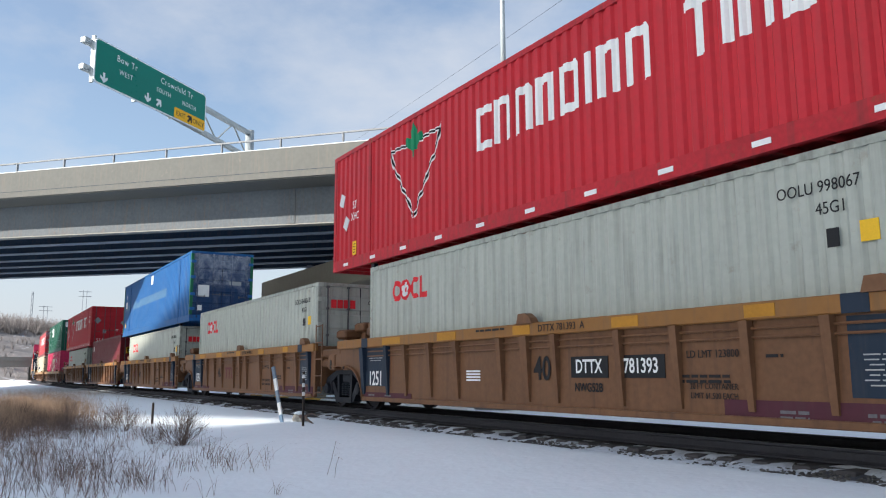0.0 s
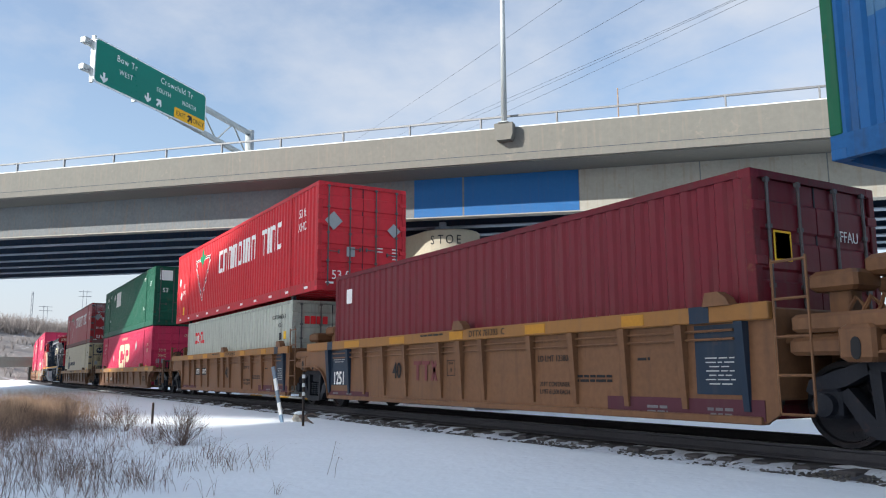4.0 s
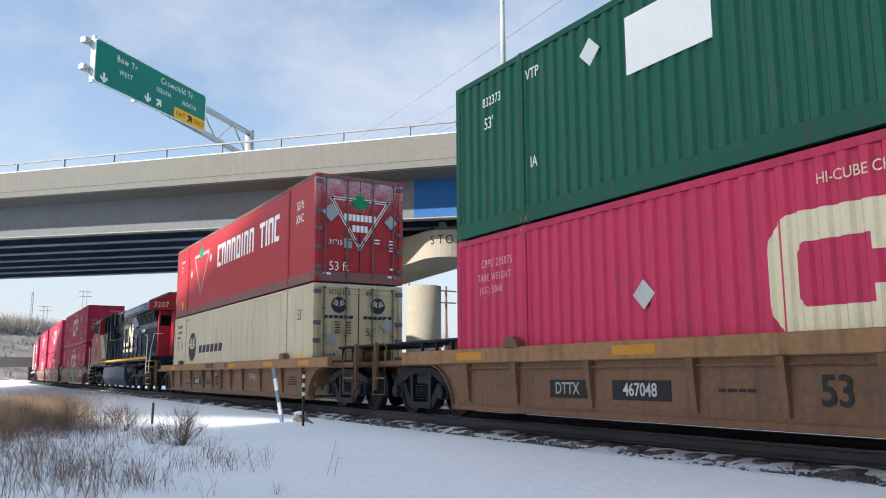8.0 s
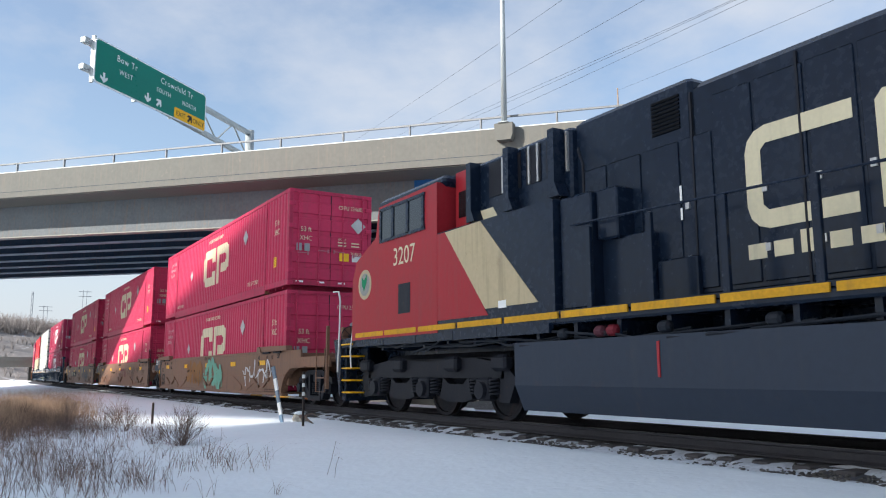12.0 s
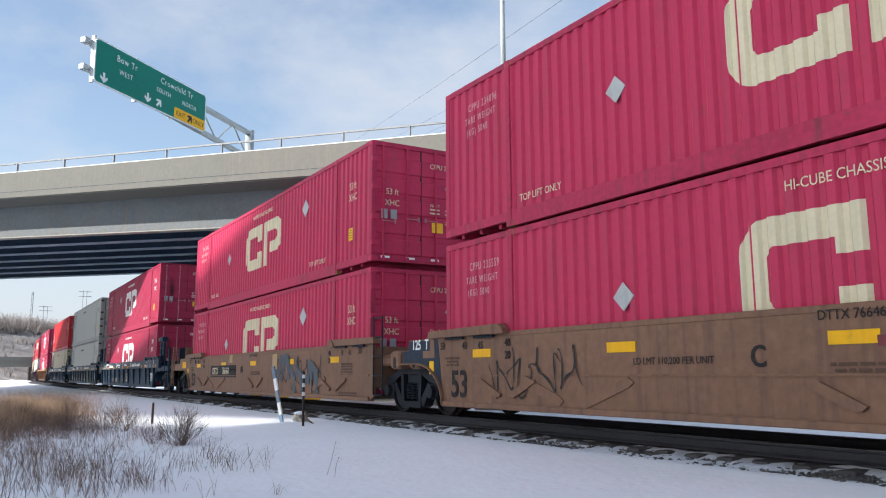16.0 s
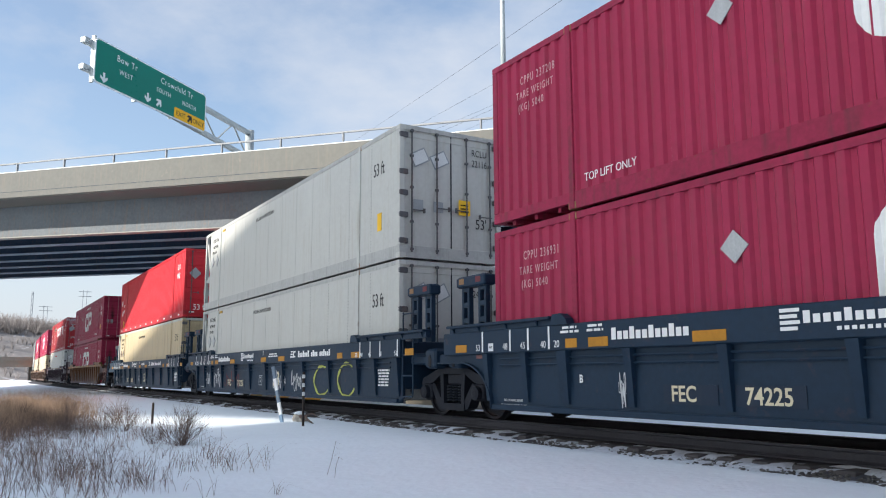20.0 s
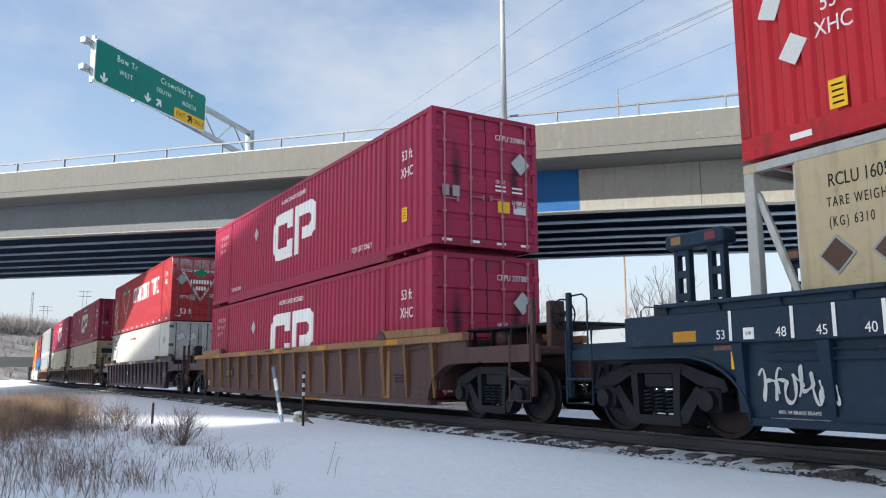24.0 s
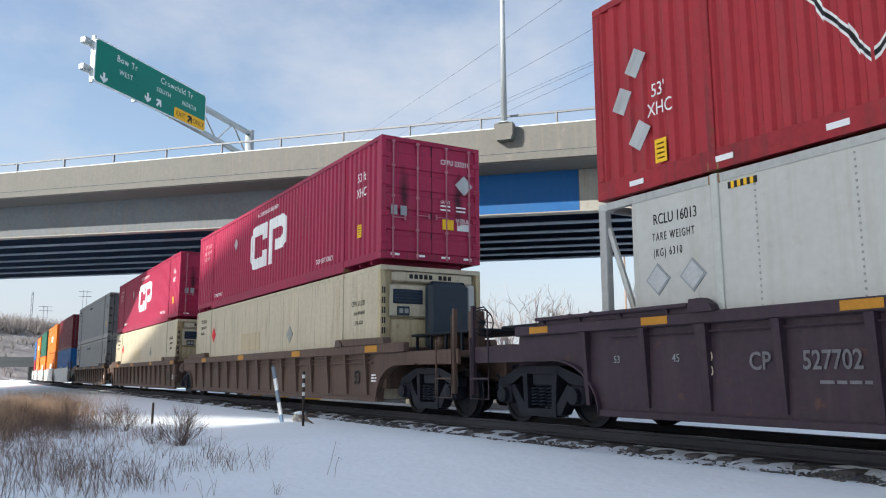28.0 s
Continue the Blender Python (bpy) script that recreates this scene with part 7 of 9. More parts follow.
def road_sign():
    """A wide green sign on a cantilever truss across the bridge's lanes."""
    face = Matrix.Translation((-42.502, 4.432, 0)) @ pose(0, 0, 0, 0, 0, 130.28) @ Matrix(((1, 0, 0, 0), (0, 0, -1, 0), (0, 1, 0, 0), (0, 0, 0, 1)))
    s = thing("road_sign", "green overhead direction sign with white words on a truss", "road sign", at=face)
    green = surface("green sign sheet", (0.002, 0.18, 0.13), 0.35, 0, 0.05, 3.0, bump=0)
    white = surface("white sign print", (0.72, 0.76, 0.76), 0.4, 0, 0.03, 3.0, bump=0)
    amber = surface("amber sign sheet", (0.80, 0.42, 0.01), 0.4, 0, 0.04, 3.0, bump=0)
    x0, x1, z0, z1 = 0.0, 9.41, 15.72, 18.12

    def rounded(bm, a, b, c, d, r, lo, hi):
        pts = []
        for cx, cz, st in ((b - r, d - r, 0), (a + r, d - r, 90), (a + r, c + r, 180), (b - r, c + r, 270)):
            for q in range(4):
                t = radians(st + q * 30)
                pts.append((cx + math.cos(t) * r, cz + math.sin(t) * r))
        extrude(bm, pts, lo, hi, "z")
    bm = bmesh.new()
    rounded(bm, x0, x1, z0, z1, 0.22, -0.06, 0.0)
    panel = part("panel", bm, white, s, "white edged sign sheet")
    bm = bmesh.new()
    rounded(bm, x0 + 0.07, x1 - 0.07, z0 + 0.07, z1 - 0.07, 0.18, 0.0, 0.008)
    part("green_field", bm, green, panel)
    wd, hg = x1 - x0, z1 - z0

    def at(u, v):
        return Matrix.Translation((x0 + u * wd, z1 - v * hg, 0.012))
    for text, size, u, v, sq in (("Bow Tr", 0.50, 0.25, 0.24, 1.0), ("WEST", 0.40, 0.245, 0.53, 1.0), ("Crowchild Tr", 0.50, 0.70, 0.22, 1.02), ("SOUTH", 0.38, 0.575, 0.49, 1.0), ("NORTH", 0.38, 0.825, 0.51, 1.0)):
        lettering(text, size, white, panel, at(u, v), sq * 0.92, space=1.14)

    def arrow(bm):
        extrude(bm, [(-0.07, 0.28), (-0.07, -0.02), (-0.26, 0.10), (-0.26, -0.05), (0, -0.28), (0.26, -0.05), (0.26, 0.10), (0.07, -0.02), (0.07, 0.28)], 0.0, 0.005, "z")
    for u, v, turn in ((0.075, 0.83, 0), (0.435, 0.80, 0), (0.535, 0.80, 140)):
        shared("arrow", "arrow", white, arrow, panel, at=at(u, v) @ pose(0, 0, 0, 0, 0, turn))
    bm = bmesh.new()
    rounded(bm, x0 + 0.68 * wd, x1 - 0.07, z0 + 0.07, z0 + 0.30 * hg, 0.1, 0.008, 0.016)
    ex = part("exit_plate", bm, amber, panel, "amber exit plate")
    dark = M["letter_dark"]
    lettering("EXIT", 0.42, dark, ex, at(0.745, 0.84) @ pose(0, 0, 0.006), 1.0)
    lettering("ONLY", 0.42, dark, ex, at(0.925, 0.84) @ pose(0, 0, 0.006), 1.0)
    shared("arrow_dark", "arrow", dark, arrow, ex, at=at(0.835, 0.84) @ pose(0, 0, 0.006, 0, 0, 140))
    # truss behind
    zc, reach = -0.45, 15.1

    def high(x):
        return 17.87 - 0.0345 * x

    def low(x):
        return 16.42 - 0.0543 * x
    for level in (high, low):
        bm = bmesh.new()
        tube(bm, [(-0.35, level(-0.35), zc), (reach, level(reach), zc)], 0.19, 12)
        part("chord", bm, GALV, s, "thick grey truss tube", True)
        bm = bmesh.new()
        soft_box(bm, -0.42, -0.02, level(0) - 0.15, level(0) + 0.15, zc - 0.18, zc + 0.18, 0.03)
        part("chord_cap", bm, GALV, s)
    for k in range(8):
        bm = bmesh.new()
        xa, xb = 0.3 + k * 1.82, 0.3 + (k + 1) * 1.82
        tube(bm, [(xa, high(xa) if k % 2 else low(xa), zc), (xb, low(xb) if k % 2 else high(xb), zc)], 0.06, 6)
        part("brace", bm, GALV, s)
    for xx in (0.05, 3.2, 6.3, 9.2):
        bm = bmesh.new()
        soft_box(bm, xx - 0.05, xx + 0.05, z0 - 0.05, z1 + 0.10, -0.30, -0.06, 0.01)
        part("hanger", bm, GALV, s)
    bm = bmesh.new()
    tube(bm, [(reach, 8.6, zc), (reach, high(reach) + 0.22, zc)], 0.30, 16)
    part("post", bm, GALV, s, "thick grey post", True)


road_sign()


# ---- an unseen flyover overhead and behind, added to shade the near ground ----
SUN_FLAT = Vector((SUN_TO.x, SUN_TO.y, 0)) / SUN_TO.z
FLY = Matrix.Translation(SUN_FLAT * 28.0 - Vector((-0.5352, -1.6473, 0)) * 28.0 + SUN_TO * 32.0) @ pose(0, 0, 0, 0, 0, 19.3)


def flyover():
    f = thing("flyover", "two unseen concrete flyover ramps added to shade the field", "bridge", kind="structure", at=FLY)
    bm = bmesh.new()
    box(bm, -160, 70, -28.0, -16.35, 28.6, 30.0)
    part("deck", bm, CONCRETE, f)
    # the gap left beside this deck lets the lit strip of snow through
    bm = bmesh.new()
    extrude(bm, [(-160, -31.7), (-160, -48), (70, -48), (70, -28.0), (-43.5, -28.0), (-46.5, -31.7)], 28.6, 30.0, "z")
    part("deck", bm, CONCRETE, f)
    for x, y in ((14, -22), (14, -38), (-95, -22), (-95, -40), (55, -30)):
        bm = bmesh.new()
        lathe(bm, [(-17.0, 0.9), (28.6, 0.9)], 20, "z")
        part("column", bm, CONCRETE, f, smooth=True, at=pose(x, y, 0))


flyover()


# ---- plants ----
STRAW = surface("dry straw", (0.25, 0.17, 0.135), 0.9, 0, 0.45, 8.0, bump=0, island=True)
RUSSET = surface("russet dead grass", (0.37, 0.255, 0.175), 0.9, 0, 0.5, 8.0, bump=0, island=True)
TWIG = surface("grey brown twigs", (0.15, 0.108, 0.09), 0.9, 0, 0.3, 8.0, bump=0, island=True)
FROST = surface("pale frosted twigs", (0.44, 0.365, 0.33), 0.9, 0, 0.35, 4.0, bump=0.01)
BARK = surface("pale tan bark", (0.26, 0.19, 0.145), 0.9, 0, 0.25, 6.0, bump=0.01)


class Strands:
    """Gathers many thin three-sided stalks into one mesh."""

    def __init__(self):
        self.v, self.f = [], []

    def stalk(self, pts, r0, r1):
        base = len(self.v)
        n = len(pts)
        for i, p in enumerate(pts):
            r = r0 + (r1 - r0) * i / (n - 1)
            for k in range(3):
                a = 2.0944 * k + 0.4
                self.v.append((p[0] + math.cos(a) * r, p[1] + math.sin(a) * r, p[2]))
        for i in range(n - 1):
            for k in range(3):
                a, b = base + 3 * i + k, base + 3 * i + (k + 1) % 3
                self.f.append((a, b, b + 3, a + 3))
        self.f.append((base + 3 * n - 3, base + 3 * n - 2, base + 3 * n - 1))

    def blade(self, rnd, x, y, z, h, lean, r):
        a, b = rnd.uniform(0, 6.283), rnd.uniform(0.3, 1.0) * lean
        sag = rnd.uniform(0.35, 1.0) if rnd.random() < 0.45 else 1.0
        dx, dy = math.cos(a) * b * h, math.sin(a) * b * h
        kink = rnd.uniform(-0.1, 0.1) * h
        self.stalk([(x, y, z - 0.03), (x + dx * 0.3 + kink * 0.4, y + dy * 0.3, z + h * 0.5), (x + dx * 0.7 + kink, y + dy * 0.7, z + h * (0.6 + 0.25 * sag)), (x + dx * (2.0 - 0.75 * sag), y + dy * (2.0 - 0.75 * sag), z + h * sag * rnd.uniform(0.85, 1.0))], r, r * 0.35)

    def sprig(self, rnd, x, y, z, h, r):
        """A bent weed stem with drooping side shoots."""
        a, b = rnd.uniform(0, 6.283), rnd.uniform(0.1, 0.75)
        top = Vector((math.cos(a) * b * h, math.sin(a) * b * h, h))
        droop = Vector((math.cos(a), math.sin(a), -0.5)) * h * rnd.uniform(0.05, 0.35)
        o = Vector((x, y, z - 0.02))
        mid = o + top * 0.55 + Vector((rnd.gauss(0, 0.06), rnd.gauss(0, 0.06), 0)) * h
        self.stalk([tuple(o), tuple(mid), tuple(o + top), tuple(o + top + droop)], r, r * 0.5)
        for _ in range(rnd.randint(2, 5)):
            q = rnd.uniform(0.35, 1.0)
            p = o.lerp(mid, q / 0.55) if q < 0.55 else mid.lerp(o + top, (q - 0.55) / 0.45)
            c, k = rnd.uniform(0, 6.283), h * rnd.uniform(0.12, 0.38)
            d = Vector((math.cos(c), math.sin(c), rnd.uniform(-0.2, 0.9))) * k
            self.stalk([tuple(p), tuple(p + d * 0.6), tuple(p + d + Vector((0, 0, -0.15 * k)))], r * 0.8, r * 0.55)

    def mesh(self, name, mat):
        me = bpy.data.meshes.new(name)
        me.from_pydata(self.v, [], self.f)
        me.materials.append(mat)
        return me


def meadow(name, label, mat, spots, seed, blade_h, lean, r):
    """Dry grass in tufts: spots are (x, y, spread, tufts, blades in each)."""
    rnd = random.Random(seed)
    st = Strands()
    for cx, cy, spread, tufts, blades in spots:
        for _ in range(tufts):
            x, y = rnd.gauss(cx, spread), rnd.gauss(cy, spread * 0.42)
            z = snow_height(x, y)
            k = rnd.uniform(0.55, 1.15)
            if mat is TWIG and rnd.random() < 0.6:
                for _ in range(max(1, blades // 2)):
                    st.sprig(rnd, x + rnd.gauss(0, 0.14), y + rnd.gauss(0, 0.10), z, blade_h * rnd.uniform(0.45, 1.25), r * 1.15)
                continue
            for _ in range(blades):
                st.blade(rnd, x + rnd.gauss(0, 0.07), y + rnd.gauss(0, 0.07), z, blade_h * k * rnd.uniform(0.5, 1.1), lean, r)
    tagged(new(name, st.mesh(name, mat)), label, "grass", kind="stuff")


meadow("tall_dead_grass", "dense russet dead grass standing in the snow", RUSSET, [(-24.0, 0.5, 1.6, 110, 18), (-26.5, 1.5, 1.8, 170, 20), (-29.5, 2.0, 2.0, 130, 18), (-22.0, -0.2, 1.4, 50, 15), (-33, 2.4, 2.2, 80, 16)], 21, 0.86, 0.62, 0.0034)
meadow("dry_grass", "thin straw coloured dry grass in snow", STRAW, [(-21.0, 1.2, 1.4, 70, 10), (-16.5, 1.2, 1.6, 22, 9), (-12.5, 1.1, 1.5, 22, 7), (-18.5, 2.6, 1.1, 26, 9), (-10.6, 2.0, 0.5, 9, 5), (-11.6, 3.3, 0.40, 5, 5)], 22, 0.38, 0.9, 0.0026)
meadow("weed_stems", "grey brown weed stems poking out of snow", TWIG, [(-17.5, 1.8, 2.2, 75, 6), (-13.5, 0.9, 1.6, 85, 5), (-10.5, 0.9, 1.0, 60, 5), (-12.0, 1.6, 0.8, 36, 6), (-10.6, 2.1, 0.5, 14, 5), (-11.8, 3.1, 0.7, 26, 6), (-9.6, 3.9, 0.4, 2, 2), (-22.5, 2.6, 1.5, 120, 9), (-19.5, 0.4, 1.6, 110, 9), (-24.5, 1.2, 1.8, 130, 9), (-16.8, 0.3, 1.3, 60, 8)], 23, 0.35, 1.35, 0.0028)


def grow(st, rnd, p, d, length, r, depth, spread):
    """Branches that fork and thin out."""
    q = p + d * length * 0.5 + Vector((rnd.gauss(0, 0.05), rnd.gauss(0, 0.05), rnd.gauss(0, 0.03))) * length
    e = q + (d + Vector((rnd.gauss(0, 0.16), rnd.gauss(0, 0.16), rnd.gauss(0.05, 0.1)))).normalized() * length * 0.5
    st.stalk([tuple(p), tuple(q), tuple(e)], r, r * 0.62)
    if depth == 0:
        return
    for _ in range(rnd.choice((2, 3, 3))):
        nd = (d + Vector((rnd.gauss(0, spread), rnd.gauss(0, spread), rnd.gauss(0.06, spread * 0.7)))).normalized()
        grow(st, rnd, e if rnd.random() < 0.6 else q, nd, length * rnd.uniform(0.55, 0.85), r * 0.6, depth - 1, spread)


def bush(x, y, size, seed, stems=16, depth=3):
    rnd = random.Random(seed)
    z = snow_height(x, y)
    b = thing("bush", "leafless grey brown bush standing in snow", "bush", "bare bushes in the field", at=pose(x, y, z))
    for half in range(2):
        st = Strands()
        for _ in range(stems // 2):
            a, t = rnd.uniform(0, 6.283), rnd.uniform(0.2, 1.1 if size < 0.74 else 1.32)
            d = Vector((math.cos(a) * math.sin(t), math.sin(a) * math.sin(t), math.cos(t)))
            grow(st, rnd, Vector((rnd.gauss(0, 0.04), rnd.gauss(0, 0.04), -0.04)), d, size * 0.42, 0.010 * size, depth, 0.38)
        part("crown", st.mesh("crown", TWIG), TWIG, b)
    return b


bush(-15.3, 3.5, 0.75, 31, 52, 3)
bush(-16.3, 3.2, 0.5, 35, 18, 3)
bush(-23.5, 3.6, 0.73, 32, 16, 3)
bush(-21.5, 3.0, 0.7, 33, 14, 3)
bush(-25.5, 2.7, 0.8, 34, 16, 3)
bush(-19.0, 1.9, 0.5, 36, 12, 3)
bush(-13.5, 2.0, 0.4, 37, 10, 3)
bush(-10.75, 2.05, 0.36, 38, 8, 3)
bush(-22.3, 2.2, 0.9, 39, 24, 3)
bush(-24.3, 1.4, 0.8, 40, 22, 3)
bush(-20.2, 3.3, 0.7, 47, 20, 3)


def bare_tree(x, y, h, seed, lean=0.0):
    rnd = random.Random(seed)
    t = thing("bare_tree", "leafless pale frosted tree behind the bridge", "tree", "bare trees in the distance", at=pose(x, y, -0.7))
    bm = bmesh.new()
    tube(bm, [(0, 0, 0), (lean * 0.3, 0.05, h * 0.2), (lean * 0.7, 0, h * 0.42)], [h * 0.03, h * 0.024, h * 0.016], 8)
    part("trunk", bm, BARK, t)
    st = Strands()
    for k in range(7):
        a = rnd.uniform(0, 6.283)
        d = Vector((math.cos(a) * 0.6 + lean * 0.1, math.sin(a) * 0.6, rnd.uniform(0.5, 1.1))).normalized()
        z = h * rnd.uniform(0.2, 0.42)
        grow(st, rnd, Vector((lean * 0.7 * z / (h * 0.42), 0, z)), d, h * 0.24, h * 0.009, 4, 0.42)
    part("crown", st.mesh("crown", FROST), FROST, t)


for x, y, h, s in ((-44.7, 34, 8.0, 41), (-47.4, 34, 7.3, 42), (-42.2, 34.6, 7.0, 46), (-33.8, 34, 7.8, 47), (-49.6, 33.6, 6.4, 48), (-41, 41, 7.6, 43), (-36, 44, 5.5, 44), (-62, 37, 7.0, 45)):
    bare_tree(x, y, h, s, 0.4)


# ---- small things by the track ----
def stakes():
    grey = surface("weathered painted wood", (0.20, 0.25, 0.31), 0.8, 0, 0.2, 12.0, GRIME, 0.3)
    dark = surface("dark rusted steel", (0.05, 0.04, 0.035), 0.8, 0.3, 0.2, 12.0)
    x, y = -17.3, 6.1
    z = snow_height(x, y)
    s = thing("marker_stake", "leaning white and blue banded marker stake", "stake", at=pose(x, y, z) @ pose(0, 0, 0, 5, -10.5, 20))
    for i in range(5):
        bm = bmesh.new()
        soft_box(bm, -0.05, 0.05, -0.018, 0.018, -0.1 + i * 0.27 if i else -0.2, 0.17 + i * 0.27, 0.006)
        part("band", bm, M["letter"] if i % 2 else grey if i else surface("pale blue stake paint", (0.25, 0.36, 0.48), 0.7, 0, 0.1, 12.0), s, "white band" if i % 2 else "")
    x, y = -16.0, 6.1
    s = thing("marker_post", "thin dark steel marker post with pale bands", "post", at=pose(x, y, snow_height(x, y)) @ pose(0, 0, 0, 0, -1.5, 0))
    bm = bmesh.new()
    soft_box(bm, -0.025, 0.025, -0.02, 0.02, -0.2, 1.12, 0.006)
    part("shaft", bm, dark, s)
    for i in range(3):
        bm = bmesh.new()
        soft_box(bm, -0.028, 0.028, -0.023, 0.023, 0.62 + i * 0.18, 0.70 + i * 0.18, 0.004)
        part("band", bm, M["placard"], s)
    x, y = -17.4, 6.55
    z = snow_height(x, y)
    st = thing("stone", "pale stone half buried in snow with a snow cap", "stone", at=pose(x, y, z))
    bm = bmesh.new()
    bmesh.ops.create_icosphere(bm, subdivisions=2, radius=0.2)
    for v in bm.verts:
        v.co = Vector((v.co.x * 1.1, v.co.y * 0.8, v.co.z * 0.75 + 0.05)) * (1 + 0.25 * noise.noise(v.co * 5))
    part("rock", bm, surface("pale stone", (0.42, 0.39, 0.33), 0.9, 0, 0.2, 8.0), st)
    bm = bmesh.new()
    bmesh.ops.create_icosphere(bm, subdivisions=2, radius=0.17)
    for v in bm.verts:
        v.co = Vector((v.co.x, v.co.y * 0.75, max(v.co.z, -0.02) * 0.4 + 0.16))
    part("snow_cap", bm, SNOW, st, "cap of snow", True)
    x, y = -17.0, 6.5
    br = thing("dead_branch", "dark dead branch lying on the snow", "branch", at=pose(x, y, snow_height(x, y)))
    bm = bmesh.new()
    tube(bm, [(-0.35, 0, 0.1), (0.0, 0.02, 0.13), (0.3, -0.03, 0.06), (0.55, 0.0, 0.0)], [0.03, 0.035, 0.025, 0.012], 6)
    tube(bm, [(0.0, 0.02, 0.13), (0.25, 0.1, 0.2), (0.4, 0.12, 0.15)], [0.02, 0.015, 0.008], 5)
    part("limb", bm, TWIG, br)
    x, y = -21.5, 4.15
    sp = thing("wooden_stub", "short dark wooden post stub", "post", at=pose(x, y, snow_height(x, y)))
    bm = bmesh.new()
    tube(bm, [(0, 0, -0.1), (0.01, 0, 0.3), (-0.02, 0.01, 0.52)], [0.032, 0.030, 0.026], 8)
    part("stub", bm, dark, sp)


stakes()


def barrier():
    b = thing("striped_kerb", "low kerb with yellow and white bands behind the track", "kerb", kind="structure")
    for i in range(12):
        x0 = -46.0 + i * 2.05
        bm = bmesh.new()
        soft_box(bm, x0, x0 + 2.03, 13.6, 13.9, -0.75, -0.26, 0.04)
        part("kerb_block", bm, M["yellow"] if i in (1, 3, 5) else M["letter"], b, "yellow band" if i in (1, 3, 5) else "white band")


barrier()


# ---- distance ----
def distance():
    brown = surface("winter hillside", (0.23, 0.215, 0.21), 0.95, 0, 0.3, 0.25, (0.20, 0.19, 0.18), 0.5, (0.72, 0.75, 0.80), 0.85, 0)
    haze = surface("far bare twigs", (0.26, 0.235, 0.225), 0.95, 0, 0.25, 0.5, bump=0, island=True)
    steel = surface("far mast steel", (0.20, 0.22, 0.25), 0.6, 0.3, 0.1, 2.0)
    xs, ys = np.linspace(-420, -235, 30), np.linspace(-170, 120, 60)
    verts = []
    for y in ys:
        for x in xs:
            k = min(1.0, max(0.0, (-240 - x) / 60.0))
            k = k * k * (3 - 2 * k)
            env = max(0.0, 1 - ((y + 25) / 130) ** 2)
            verts.append((x, y, -1.0 + k * env * (18.5 + 3.0 * noise.noise((x * 0.02, y * 0.02, 1)))))
    n = len(xs)
    faces = [(j * n + i, j * n + i + 1, (j + 1) * n + i + 1, (j + 1) * n + i) for j in range(len(ys) - 1) for i in range(n - 1)]
    me = bpy.data.meshes.new("hillside")
    me.from_pydata(verts, [], faces)
    me.materials.append(brown)
    tagged(new("hillside", me), "brown winter hillside with snow patches", "hill", kind="structure")
    rnd = random.Random(51)
    st = Strands()
    for i in range(2600):
        x, y = (rnd.uniform(-330, -244) if i % 3 == 0 else rnd.uniform(-312, -286)), rnd.uniform(-120, 70)
        k = min(1.0, max(0.0, (-240 - x) / 60.0))
        k = k * k * (3 - 2 * k)
        z = -1.0 + k * max(0.0, 1 - ((y + 25) / 130) ** 2) * 18.0
        h = rnd.uniform(1.5, 4.2) if i % 3 == 0 else rnd.uniform(3.0, 6.5)
        for _ in range(14):
            a, s = rnd.uniform(0, 6.283), rnd.uniform(0.1, 0.55)
            st.stalk([(x, y, z), (x + math.cos(a) * s * h * 0.4, y + math.sin(a) * s * h * 0.4, z + h * 0.5), (x + math.cos(a) * s * h, y + math.sin(a) * s * h, z + h * rnd.uniform(0.6, 1.0))], 0.06, 0.03)
    tagged(new("far_scrub", st.mesh("far_scrub", haze)), "leafless brown scrub on the far hillside", "scrub", kind="stuff")
    o = thing("far_overpass", "grey concrete overpass in the distance", "bridge", kind="structure", at=pose(-225, 0, 0))
    bm = bmesh.new()
    box(bm, -5, 5, -110, 16, 2.9, 4.6)
    part("deck", bm, CONCRETE, o)
    bm = bmesh.new()
    box(bm, 5.0, 5.3, -110, 16, 4.3, 5.3)
    part("parapet", bm, CONCRETE, o)
    for y in (-60, -35, -12, 3, 14):
        bm = bmesh.new()
        soft_box(bm, -1, 1, y - 0.8, y + 0.8, -1.2, 2.9, 0.1)
        part("column", bm, CONCRETE, o)
    # pylons
    for x, y, h in ((-326.0, 18.6, 31.3), (-326.0, 23.2, 26.3), (-326.0, 36.2, 32.6)):
        p = thing("power_pylon", "thin grey steel mast in the distance", "pylon", "masts in the distance", at=pose(x, y, 0))
        bm = bmesh.new()
        broad = 0.35 if y < 20 else 0.8
        for s in (-1, 1):
            tube(bm, [(0, s * broad, -1), (0, s * broad * 0.8, h)], 0.09, 4)
        for k in range(16 if y < 20 else 0):
            z = h * k / 16
            tube(bm, [(0, -broad, z), (0, broad - 0.05, z + h / 16)], 0.05, 4)
        part("mast", bm, steel, p)
        for z in (h * 0.93, h * 0.985) if y > 20 else ():
            bm = bmesh.new()
            tube(bm, [(0, -2.2, z), (0, 2.2, z)], 0.08, 4)
            part("crossarm", bm, steel, p)
    # poles behind the bridge
    for x, y, h in ((-51.6, 30.9, 8.0), (-36, 60, 13.0), (-60, 63, 9.0)):
        p = thing("utility_pole", "thin weathered utility pole", "pole", "poles behind the bridge", at=pose(x, y, -0.6))
        bm = bmesh.new()
        tube(bm, [(0, 0, 0), (0, 0, h)], [0.14, 0.09], 8)
        part("pole", bm, BARK, p)
        for z in (h - 0.4, h - 1.3):
            bm = bmesh.new()
            soft_box(bm, -0.05, 0.05, -0.9, 0.9, z, z + 0.1, 0.01)
